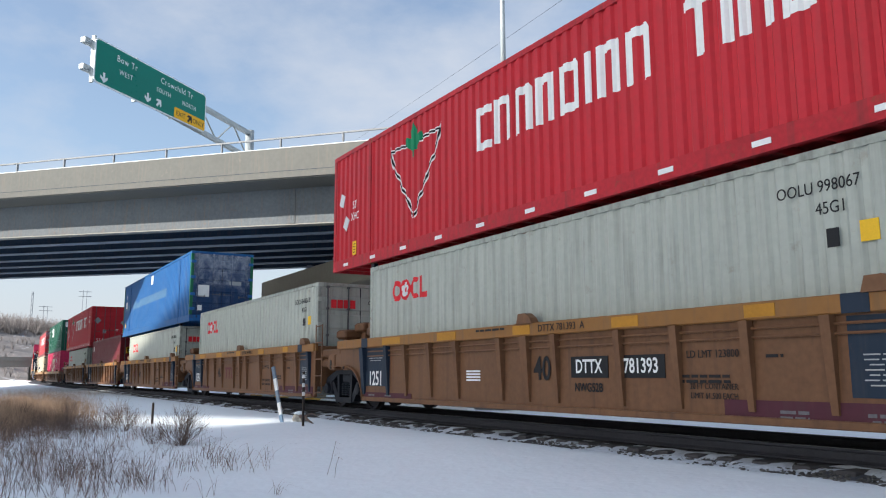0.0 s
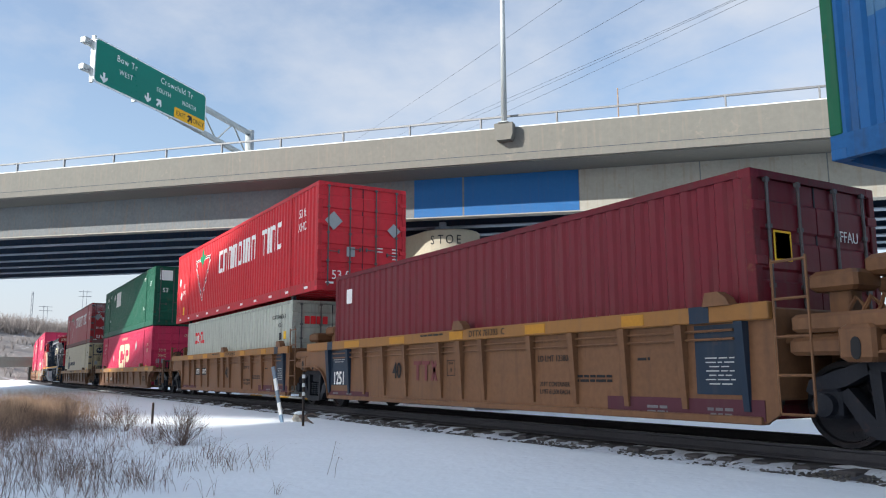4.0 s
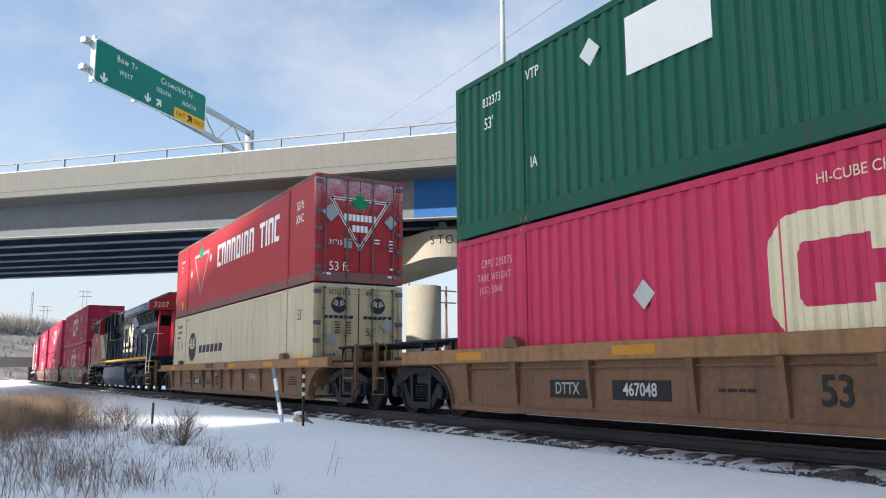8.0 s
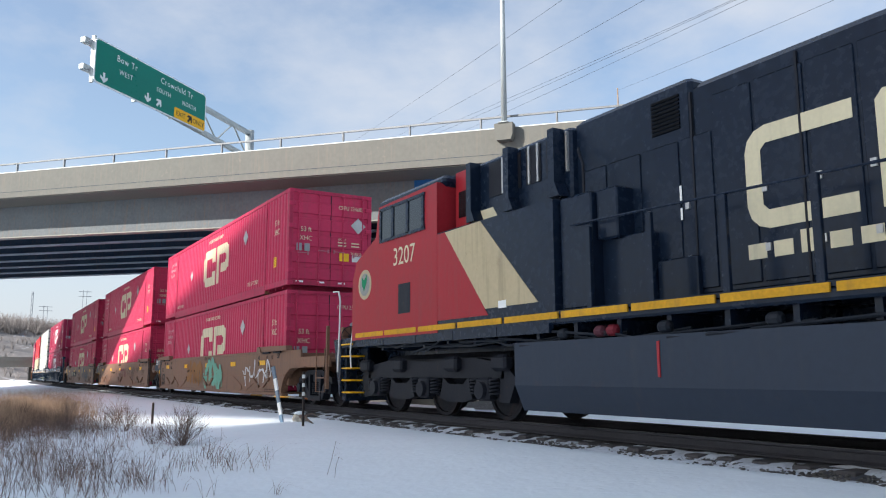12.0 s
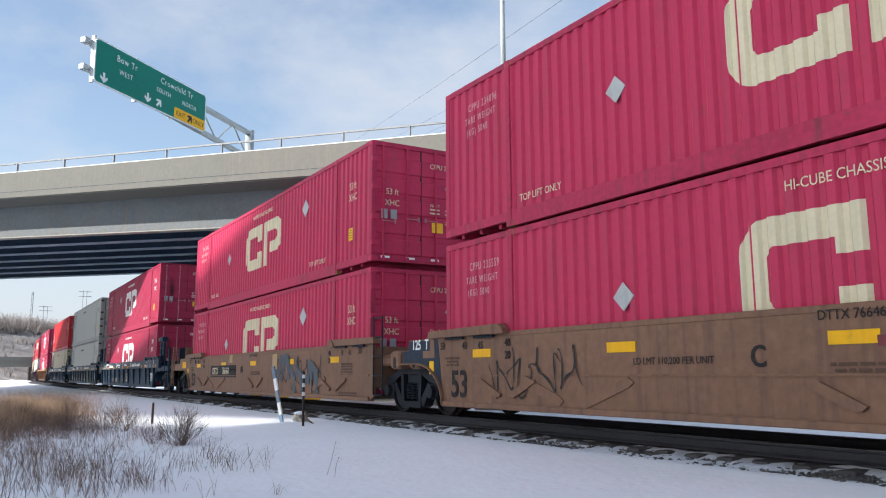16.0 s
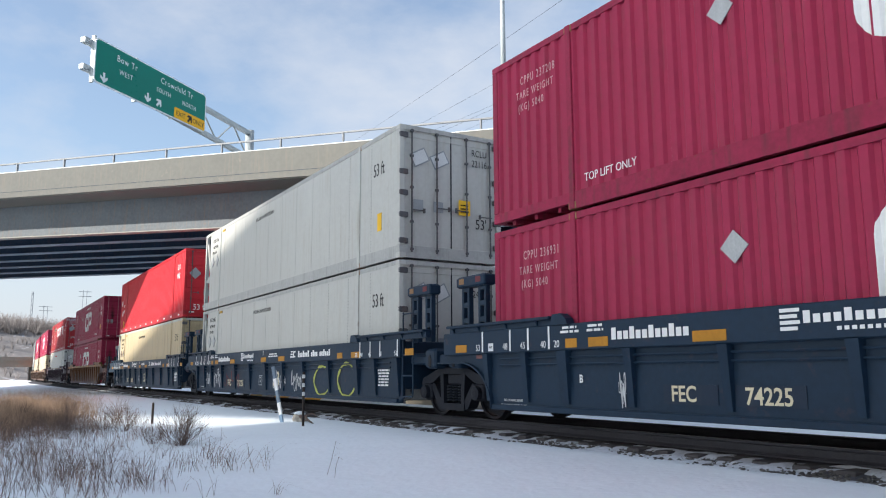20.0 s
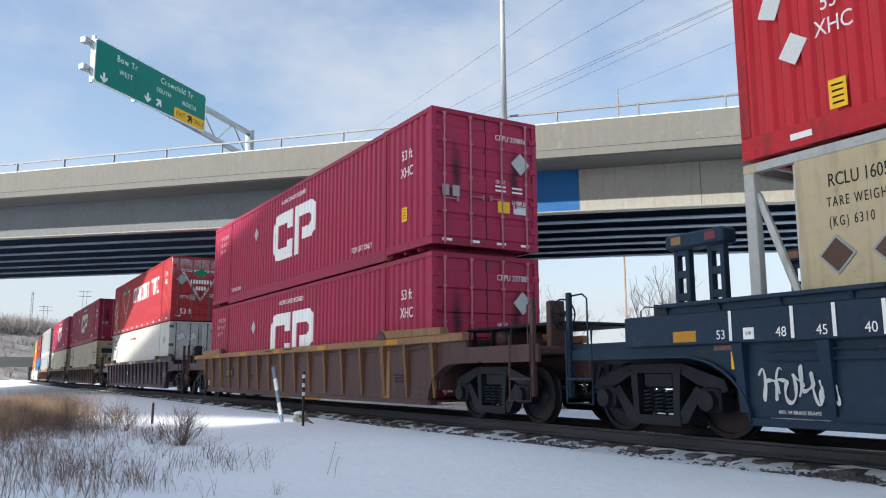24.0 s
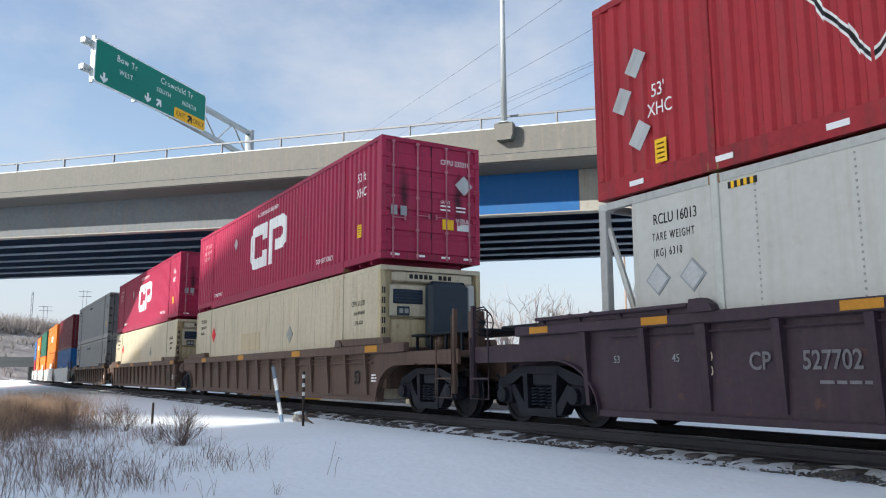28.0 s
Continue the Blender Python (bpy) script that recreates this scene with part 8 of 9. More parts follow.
            part("crossarm", bm, BARK, p)
    # overhead wires
    right = Vector((0.51013, 0.86009, -0.00364))
    up = right.cross(LOOK)

    def spot(x, y, d):
        """A point at the depth d, x to the right and y up of the line of sight, both as slopes."""
        return EYE + (LOOK + right * x + up * y) * d
    line = thing("power_line", "thin dark overhead cables on tall poles", "power line")
    for k, (xa, ya, xb, yb) in enumerate(((-0.085, 0.155, 0.147, 0.315), (-0.03, 0.158, 0.25, 0.315), (0.01, 0.160, 0.36, 0.315), (0.0, 0.150, 0.375, 0.320), (0.06, 0.165, 0.385, 0.318), (0.255, 0.215, 0.49, 0.316))):
        a, b = spot(xa, ya, 120), spot(xb, yb, 60)
        d = b - a
        a, b = a - d * 0.35, b + d * 0.6
        bm = bmesh.new()
        tube(bm, [tuple(a + (b - a) * t - Vector((0, 0, 1)) * (t * (1 - t))) for t in (0, 0.2, 0.4, 0.6, 0.8, 1.0)], 0.016, 4)
        part("cable", bm, M["letter_dark"], line)
        if k in (0, 2, 5):
            for q in (a, b):
                bm = bmesh.new()
                tube(bm, [(q.x, q.y, -1.0), (q.x, q.y, q.z + 0.4)], [0.2, 0.12], 8)
                part("pole", bm, BARK, line)


distance()


# ---- the train ----
FLOOR = 0.280


def ride(box_thing, u, z):
    return on_train(box_thing, u, z)


def pair53(u_left, low, high, dz=0.0):
    uc = 0.989 * u_left + 8.077
    ride(low, uc, FLOOR + dz)
    ride(high, uc, FLOOR + 2.896 + 0.055 + dz)
    return uc


RIBS40 = [-6.08, -4.91, -4.1, -3.11, -2.14, -0.77, -0.08, 0.66, 2.02, 3.03, 4.08, 5.08, 5.98]
AMBER40 = [("amber", x, x + w, 1.41, 1.55) for x, w in ((-5.05, 0.8), (-2.75, 0.65), (-0.35, 0.45), (1.94, 0.5), (4.1, 0.4))]
for k, (uc, top, low_h) in enumerate(((-10.05, "red", 2.896), (-25.38, None, 2.896), (-41.0, "navy", 2.591), (-56.4, None, 2.591), (-71.66, "red", 2.591))):
    last = k == 4
    wide = k in (1, 2, 3)
    words = ([] if last else [("1251", 0.42, "letter", -5.50, 0.70, 0.80)]) + [("LD LMT 123800", 0.13, "letter_dark", 3.55 if k == 0 else 2.55, 1.02, 0.9), ("DTTX 781393  " + "AEDCB"[k], 0.15, "letter_dark", 0.85, 1.48, 1.0), ("20 FT CONTAINER", 0.10, "letter_dark", 3.55 if k == 0 else 2.55, 0.64, 0.85), ("LIMIT 61,500 EACH", 0.10, "letter_dark", 3.55 if k == 0 else 2.55, 0.53, 0.85)]
    bars, patches = [], [("violet", 3.69, 6.2, 0.27, 0.5), ("violet", -6.2, -3.9, 0.27, 0.42)] + AMBER40
    if k == 0:
        words += [("40", 0.50, "letter_dark", 0.30, 0.86, 0.85), ("781393", 0.27, "letter", 2.38, 0.89, 0.78), ("DTTX", 0.27, "letter", 1.36, 0.89, 0.78), ("NWG52B", 0.17, "letter_dark", 1.35, 0.60, 0.85)]
        patches += [("letter_dark", 0.98, 1.76, 0.74, 1.04), ("letter_dark", 1.98, 2.80, 0.74, 1.04)]
    elif last:
        words += [("40", 0.50, "letter_dark", 0.28, 0.86, 0.85), ("781393", 0.24, "letter", -2.74, 0.93, 0.7), ("DTTX", 0.24, "letter", -3.68, 0.93, 0.7)]
        patches += [("letter_dark", -4.08, -3.30, 0.80, 1.06), ("letter_dark", -3.10, -2.36, 0.80, 1.06)]
    elif k == 2:
        words += [("40", 0.42, "letter_dark", -1.80, 0.83, 0.85), ("H", 0.1, "letter_dark", -0.76, 0.80, 0.9)]
        for j in range(3):
            x = -3.78 + j * 0.36
            bars += [("purple_mark", x, x + 0.30, 0.98, 1.06), ("purple_mark", x + 0.10, x + 0.20, 0.72, 0.98)] if j < 2 else [("purple_mark", x + 0.02, x + 0.26, 0.72 + 0.085 * i, 0.785 + 0.085 * i) for i in range(4)]
        bars += [("letter_dark", -0.96, -0.94, 0.68, 1.02), ("letter_dark", -0.58, -0.56, 0.68, 1.02), ("letter_dark", -0.96, -0.56, 1.0, 1.02), ("letter_dark", -0.96, -0.56, 0.68, 0.70)]
    else:
        words += [("40", 0.44, "letter_dark", -2.55, 0.86, 0.85), ("PLATE", 0.06, "letter_dark", -0.42, 0.99, 0.9), ("H", 0.11, "letter_dark", -0.42, 0.87, 0.9)]
        bars += [("letter_dark", -0.56, -0.55, 0.77, 1.05), ("letter_dark", -0.29, -0.28, 0.77, 1.05), ("letter_dark", -0.56, -0.28, 1.04, 1.05), ("letter_dark", -0.56, -0.28, 0.77, 0.78)]
        for x in (-1.83, -1.50):
            bars += [("purple_mark", x, x + 0.30, 0.98, 1.05), ("purple_mark", x + 0.11, x + 0.20, 0.68, 0.98)]
    slants = [(-1.17, -0.92)] if k in (1, 3) else []
    w = wagon("brown ribbed well wagon with a dull yellow top chord", uc, 6.15, (2.35 if last else 1.55, 1.55), "ttx", "chord", RIBS40, (1.38, 1.58), 0.25, rib_w=0.125,
              coupled=(last, False), trucks=(True, k == 0), truck_at=1.55, panels=((5.26, 5.98),) if last else ((5.26, 5.98), (-6.08, -4.91)), boxes="stands", wheel=(-1 if last else 0),
              bars=([] if k else [("letter", -1.86, -1.42, 0.68 + 0.05 * j, 0.71 + 0.05 * j) for j in range(4)]) + bars,
              prints=(("letter_dark", 3.42, 0.78, 0.8, 2), ("dim_print", 4.6, 0.40, 0.4, 2), ("dim_print", 5.6, 0.40, 0.4, 2), ("dim_print", -5.7, 0.38, 0.4, 2), ("dim_print", -4.9, 0.38, 0.4, 2), ("letter_dark", 4.4, 1.0, 0.3, 1), ("letter_dark", -1.0, 1.54, 0.9, 1)),
              patches=patches, words=words)
    for xa, xb in slants:
        for up in (0, 1):
            bm = bmesh.new()
            za, zb = (0.68, 1.05) if up else (1.05, 0.68)
            extrude(bm, [(xa, za), (xa + 0.09, za), (xb, zb), (xb - 0.09, zb)], -1.355, -1.349 - 0.001 * up)
            part("printed_bar", bm, M["purple_mark"], w)
    if k == 3:
        ride(container("dark maroon corrugated container with a small emblem", "maroon", False, end_cards=[("sticker", -0.62, 0.9, 0.2, 0.26), ("sticker", -0.72, 2.0, 0.32, 0.36), ("letter_dark", -0.72, 2.0, 0.27, 0.31), ("letter", -0.74, 2.04, 0.12, 0.05), ("letter", -0.74, 1.94, 0.07, 0.12)],
                       side_cards=[("letter", -5.3, 2.35, 0.3, 0.34)], end_words=[("FFAU", 0.2, "letter", 0.6, 2.2, 0.85)]), uc, FLOOR)
    else:
        ride(ocean_box(low_h, "OOLU 998067" if k == 0 else "OOCU 846856 0"), uc, FLOOR)
    if top == "red":
        ride(triangle_box(stand=0.10), uc, FLOOR + low_h + 0.10)
    elif top == "navy":
        box53 = container("blue corrugated steel container with a green end post", "navy", words=[("53", 0.34, "letter", -7.2, 2.2, 0.85)],
                          marks=[("navy_pale", [bar(-7.6, -6.3, 1.42, 1.74), bar(-5.2, -3.4, 1.38, 1.68), bar(-3.4, 3.4, 1.40, 1.78), bar(-4.9, -4.4, 1.68, 1.80)])],
                          side_cards=[("letter", -0.05, 2.5, 0.45, 0.42), ("letter", -7.2, 1.75, 0.36, 0.36), ("sticker", -7.2, 0.6, 0.2, 0.22)], frost=True, stand=0.11, post_colour="green_post", end_cards=[("placard", -0.78, 1.25, 0.5, 0.48), ("placard", -0.90, 0.55, 0.18, 0.22), ("placard_grey", 0.55, 1.62, 0.5, 0.16)])
        ride(box53, uc - 0.15, FLOOR + low_h + 0.11)

# two single wagons ahead of the locomotive
uc = pair53(-102.2, magenta_box("magenta", "CPPU 235075"), container("dark green corrugated steel container with a white square", "green",
            words=[("VTP", 0.26, "letter", -5.72, 2.45, 0.8), ("IA", 0.26, "letter", -5.72, 0.95, 0.8), ("53'", 0.34, "letter", 7.1, 2.1, 0.9), ("VTP", 0.26, "letter", 5.5, 2.45, 0.8), ("IA", 0.26, "letter", 5.5, 0.95, 0.8), ("832373", 0.24, "letter", -6.9, 2.35, 0.8), ("53'", 0.3, "letter", -7.0, 1.95, 0.8)],
            side_cards=[("letter", -2.8, 2.1, 1.5, 0.85), ("placard", -4.3, 2.3, 0.22, 0)],
            end_words=[("832373", 0.22, "letter", 0.6, 2.2, 0.85), ("53'", 0.3, "letter", -0.75, 1.7, 0.9)], end_cards=[("letter", -0.75, 2.45, 0.6, 0.5), ("placard", 0.75, 1.8, 0.22, 0), ("sticker", 0.35, 0.9, 0.4, 0.3), ("placard", 0.85, 0.85, 0.4, 0.26)]))
SINGLE = dict(ribs=(-7.6, -6.2, -4.42, -2.55, -1.3, -0.15, 1.05, 2.35, 4.15, 6.05, 7.6), chord_z=(0.98, 1.23), foot=0.20, rib_w=0.11, coupled=(True, True), truck_at=1.65, boxes="tank", wheel=1, pipes=1, post_h=0.50)
wagon("brown well wagon with dents and rust", uc, 8.15, (3.3, 3.3), "ttx_worn", "ochre", words=(("53", 0.45, "letter_dark", -0.72, 0.60, 0.85), ("467048", 0.24, "placard_worn", -3.48, 0.58, 0.85), ("DTTX", 0.24, "seam", -4.95, 0.58, 0.85)),
      patches=[("letter_dark", -5.35, -4.52, 0.45, 0.71), ("letter_dark", -4.0, -2.95, 0.45, 0.71)] + [("amber", x, x + 0.8, 1.04, 1.17) for x in (-7.9, -3.9, 0.3, 4.5, 7.4)],
      prints=(("letter_dark", -1.95, 0.62, 0.7, 1), ("letter_dark", 6.8, 0.75, 0.7, 4), ("letter_dark", 3.2, 0.72, 0.4, 3)), **SINGLE)
vit = sheet_box("cream", "VITU 153469", "cream sheet sided container with a round dark emblem", "53'", rail="cream", emblem=True)
uc = pair53(-125.7, vit, triangle_box("rose", "red smooth sided container with a hollow triangle", skin="plain", frost=True, rail="dusty"))
wagon("brown well wagon with painted scrawls", uc, 8.15, (3.3, 2.85), "ttx_worn", "ochre", words=(("53", 0.45, "letter_dark", -0.74, 0.60, 0.85), ("466595", 0.24, "placard_worn", -3.55, 0.58, 0.85), ("DTTX", 0.24, "seam", -4.92, 0.58, 0.85), ("FONZE RHCIE", 0.19, "spray_black", -1.55, 1.11, 1.0), ("SKT", 0.19, "spray_black", 0.55, 1.11, 1.1), ("BIG", 0.17, "seam", -1.98, 0.84, 0.9), ("BEGK", 0.19, "seam", -0.90, 0.84, 0.9), ("LD LMT 135 100", 0.09, "letter_dark", -1.85, 0.50, 0.9), ("H", 0.09, "letter_dark", -2.48, 0.63, 0.9)),
      patches=[("letter_dark", -5.3, -4.56, 0.45, 0.71), ("letter_dark", -4.1, -3.0, 0.45, 0.71)] + [("amber", x, x + 0.8, 1.04, 1.17) for x in (-7.9, 0.9, 4.5, 7.4)],
      prints=(("letter_dark", -2.0, 0.6, 0.7, 1), ("letter_dark", 6.8, 0.75, 0.7, 4)),
      bars=[("letter_dark", -2.60, -2.59, 0.52, 0.76), ("letter_dark", -2.37, -2.36, 0.52, 0.76), ("letter_dark", -2.60, -2.36, 0.75, 0.76), ("letter_dark", -2.60, -2.36, 0.52, 0.53)] + [("placard_worn", x, x + w, 0.37, 0.376) for x, w in ((-2.2, 0.9), (-1.1, 0.5), (0.5, 1.0), (2.6, 1.2), (5.0, 0.7))],
      scrawl=(("spray_white", 2.9, 3.7, 0.62, 0.85, 75, 2, 0.02, 3.0), ("spray_black", -3.3, -2.75, 0.70, 0.88, 76, 3, 0.025, 3.5)), **dict(SINGLE, wheel=0))
locomotive(-139.45)

# three joined smooth wagons
for k, ul in enumerate((-172.64, -192.35, -212.0)):
    uc = pair53(ul, magenta_box("magenta", ("CPPU 234140", "CPPU 235559", "CPPU 235732")[k]), magenta_box("magenta", ("CPPU 234605", "CPPU 234096", "CPPU 234085")[k]))
    scr = ((("spray_white", 4.3, 7.2, 0.4, 1.3, 61, 4, 0.09, 2.5), ("spray_orange", -3.2, -0.8, 0.3, 1.35, 62, 4, 0.30, 2.0), ("spray_teal", -0.6, 1.9, 0.3, 1.40, 63, 4, 0.34, 1.8)),
           (("spray_black", 2.25, 3.35, 0.80, 1.15, 64, 3, 0.035, 2.0), ("spray_black", 3.68, 4.73, 0.52, 1.30, 65, 5, 0.035, 2.2), ("spray_black", 5.06, 5.80, 0.90, 1.28, 69, 4, 0.03, 2.6), ("spray_black", -6.6, -4.2, 0.35, 1.3, 67, 4, 0.04, 2.6)),
           (("spray_grey", 1.95, 5.3, 0.30, 1.38, 66, 6, 0.26, 1.6), ("spray_black", 1.95, 5.6, 0.30, 1.40, 68, 6, 0.05, 2.2)))[k]
    bars = [("purple_mark", 0.12 + j * 0.62, 0.68 + j * 0.62, 1.05, 1.16) for j in range(2)] + [("purple_mark", 0.33 + j * 0.62, 0.47 + j * 0.62, 0.72, 1.046) for j in range(2)] + [("purple_mark", 1.40 + 0.05 * i, 1.92 - 0.05 * i, 0.72 + 0.11 * i, 0.82 + 0.11 * i) for i in range(4)] if k == 1 else []
    wagon("brown smooth sided well wagon with sprayed scrawls", uc, 8.15, (1.58 if k < 2 else 3.2, 1.58 if k else 3.2), "smooth", "smooth", chord_z=(1.30, 1.46), foot=0.24, smooth=True, truck_at=1.66,
          coupled=(k == 2, k == 0), trucks=(True, k == 0), boxes="", wheel=(1, 0, -1)[k], ledge=(6.2, 8.5),
          words=[("53", 0.66, "letter_dark", -7.55, 0.60, 0.86), ("40", 0.17, "letter_dark", 5.92, 1.30, 0.9), ("20", 0.17, "letter_dark", 5.92, 1.12, 0.9), ("45", 0.17, "faded_print", 6.68, 1.29, 0.9), ("48", 0.17, "faded_print", 7.12, 1.29, 0.9),
                 ("40", 0.18, "letter_dark", -6.05, 1.30, 0.9), ("20", 0.18, "letter_dark", -6.05, 1.10, 0.9), ("45", 0.18, "letter_dark", -6.85, 1.28, 0.9), ("48", 0.18, "letter_dark", -7.36, 1.29, 0.9), ("53", 0.18, "letter_dark", -8.12, 1.30, 0.9)] + ([("125", 0.27, "letter", -9.12, 1.35, 0.88), ("T", 0.27, "letter", -8.72, 1.35, 0.88)] if k < 2 else []) + [("53", 0.2, "letter_dark", 7.68, 1.32, 0.9), ("LD LMT 110,200 PER UNIT", 0.13, "letter_dark", -2.53, 0.95, 0.9), ("CAB"[k - 1] if k else "A", 0.34, "letter_dark", -1.25, 0.97, 0.9), ("DTTX 766461", 0.15, "letter_dark", -0.1, 1.38, 0.9)]
          + ([("766461", 0.32, "letter_cream", -3.12, 0.92, 0.85), ("DTTX", 0.32, "letter_cream", -4.45, 0.92, 0.85), ("B", 0.26, "letter_dark", -1.36, 0.95, 0.9)] if k == 2 else []),
          patches=[("yellow", x, x + 0.55, 1.08, 1.22) for x in (-7.1, -3.7, -0.4, 2.9, 5.95)] + ([("letter_dark", -5.06, -1.95, 0.72, 1.12), ("beige", 1.7, 2.1, 0.95, 1.38), ("beige", -2.7, -2.35, 1.2, 1.46)] if k == 2 else []) + ([("smooth", -8.87, -8.43, 1.10, 1.24), ("smooth", -8.60, -8.43, 1.24, 1.44)] if k < 2 else [("yellow", -9.5, -8.9, 1.08, 1.32)]) + [("sticker", -8.62, -8.46, 0.80, 1.04)],
          prints=(("faded_print", 6.95, 1.06, 0.85, 5), ("faded_print", 7.0, 0.40, 1.3, 2), ("faded_print", 0.1, 0.90, 1.0, 2), ("faded_print", -7.78, 1.10, 0.5, 3)), bars=bars, scrawl=scr)
for k, (ul, lo, hi) in enumerate(((-235.6, magenta_box("crimson", "CPPU 236931", "letter"), magenta_box("crimson", "CPPU 237208", "letter")),
                                  (-255.5, sheet_box("white", "RCLU 24065", "white sheet sided container with rivet seams"), sheet_box("white", "RCLU 22116", "white sheet sided container with rivet seams")),
                                  (-275.3, sheet_box("tan", "RCLU 16058", "tan stained sheet sided container"), triangle_box("red", "red corrugated container with white reflectors", marked=False)))):
    uc = pair53(ul, lo, hi)
    patches = [("amber", x, x + w, 1.17, 1.30) for x, w in ((-9.15, 0.36), (-6.1, 0.25), (-5.6, 0.40), (-3.72, 0.5), (-0.50, 0.48), (1.05, 0.5), (5.2, 0.3), (6.0, 0.5), (8.6, 0.35))]
    bars = []
    for x0, n in ((-5.12, 12), (2.62, 19)):
        for j in range(n):
            if j not in (7, 12) or n < 15:
                bars.append(("letter", x0 + j * 0.115, x0 + j * 0.115 + 0.085, 1.25, 1.36 if j % 3 else 1.41))
    for j in range(9):
        bars.append(("letter", -2.22 + j * 0.115, -2.14 + j * 0.115, 1.31, 1.40 if j % 4 else 1.44))
    for j in range(8):
        bars.append(("letter", -1.85 + j * 0.08, -1.80 + j * 0.08, 1.22, 1.26))
    for j in range(4):
        bars.append(("letter", -2.50, -2.29 + 0.03 * (j % 2), 1.24 + j * 0.065, 1.28 + j * 0.065))
    for j in range(3):
        bars.append(("letter", 2.02 + 0.03 * j, 2.22, 1.25 + j * 0.07, 1.285 + j * 0.07))
    bars += [("letter", 2.26, 2.31, 1.25, 1.42), ("letter", 2.31, 2.42, 1.25, 1.29), ("letter", 2.31, 2.42, 1.38, 1.42)]
    bars += [("letter", -0.85, -0.84, 0.50, 0.78), ("letter", -0.58, -0.57, 0.50, 0.78), ("letter", -0.85, -0.57, 0.50, 0.51), ("letter", -0.85, -0.57, 0.77, 0.78)]
    for x in (-8.28, -7.48, -7.0, -6.48, 6.48, 7.0, 7.48, 8.28, -0.28):
        bars.append(("letter", x - 0.02, x + 0.02, 1.36 if abs(x) < 1 else 1.16, 1.50))
    scr = ((("spray_white", -5.1, -4.95, 0.3, 0.9, 81, 2, 0.02, 4.0),), (("spray_white", -7.0, -6.4, 0.35, 0.9, 82, 2, 0.05, 4.0), ("spray_white", -5.9, -5.0, 0.35, 1.05, 83, 2, 0.07, 3.0), ("spray_white", 0.4, 1.5, 0.35, 0.95, 84, 3, 0.05, 3.5), ("spray_white", 1.9, 2.9, 0.35, 0.95, 85, 3, 0.05, 3.5),
            ("spray_yellow", 3.6, 4.6, 0.3, 1.0, 86, 1, 0.09, 2.0), ("spray_yellow", 5.1, 6.1, 0.3, 1.05, 87, 1, 0.09, 2.0), ("purple_mark", -4.6, -2.8, 0.35, 1.0, 88, 3, 0.05, 2.5)),
           (("spray_white", -8.0, -7.05, 0.45, 0.90, 89, 4, 0.045, 3.2), ("spray_white", 0.6, 1.4, 0.3, 1.0, 90, 2, 0.02, 3.0)))[k]
    wagon("dark slate blue ribbed well wagon with pale print", uc, 8.15, (1.68 if k < 2 else 3.2, 1.68 if k else 3.2), "slate", "slate", (-8.2, -7.14, -6.2, -4.84, -3.28, -1.70, -0.20, 1.32, 2.88, 4.60, 6.2, 7.14, 8.2), (1.13, 1.52), 0.24, truck_at=1.66,
          coupled=(k == 2, k == 0), trucks=(True, k == 0), boxes="", wheel=(1 if k == 0 else 0), raised=(6.35, 9.4, 0.10), lattice=True, patches=patches + [("panel", -4.3, -3.45, 0.42, 0.66), ("panel", -3.2, -2.3, 0.42, 0.66), ("letter", -8.11, -7.97, 1.17, 1.30), ("sticker", -8.36, -8.22, 0.84, 1.04), ("dusty", -8.60, -8.26, 1.06, 1.12)], bars=bars, scrawl=scr,
          words=(("53", 0.56, "letter_cream", 0.72, 0.66, 0.95), ("74225", 0.27, "letter_cream", -2.76, 0.53, 0.92), ("FEC", 0.27, "letter_cream", -3.97, 0.54, 0.90), ("BCA"[k], 0.16, "letter", -5.86, 0.72, 0.9), ("PLATE", 0.055, "letter", -0.71, 0.72, 0.9), ("H", 0.10, "letter", -0.71, 0.61, 0.9), ("110", 0.06, "letter_dark", -8.04, 1.235, 0.9), ("NO. 24 BRAKE BEAMS", 0.055, "placard", -7.52, 0.38, 0.95), ("2 INCH TREAD COND. SHOES", 0.055, "placard", -7.52, 0.30, 0.95),
                 ("40", 0.15, "letter", -6.62, 1.23, 0.9), ("45", 0.15, "letter", -7.14, 1.23, 0.9), ("48", 0.15, "letter", -7.62, 1.23, 0.9), ("53", 0.15, "letter", -8.42, 1.23, 0.9), ("20", 0.15, "letter", -6.30, 1.23, 0.9), ("20", 0.14, "letter", 6.28, 1.22, 0.9), ("40", 0.14, "letter", 6.56, 1.22, 0.9), ("45", 0.14, "letter", 6.98, 1.22, 0.9), ("48", 0.14, "letter", 7.5, 1.22, 0.9), ("53", 0.14, "letter", 8.2, 1.22, 0.9)),
          prints=(("letter", -6.0, 1.48, 0.45, 2), ("letter", -5.45, 1.48, 0.4, 2), ("letter", 0.60, 1.40, 0.85, 2), ("letter", 7.5, 0.9, 0.6, 6)))
uc = pair53(-299.0, magenta_box("crimson", "CPPU 237385", "letter"), magenta_box("crimson", "CPPU 239016", "letter"))
OLD = dict(ribs=[-7.4 + 1.057 * i for i in range(15)], chord_z=(1.38, 1.53), foot=0.24, rib_w=0.11, coupled=(True, True), truck_at=1.65, boxes="tank", wheel=1, pipes=1)
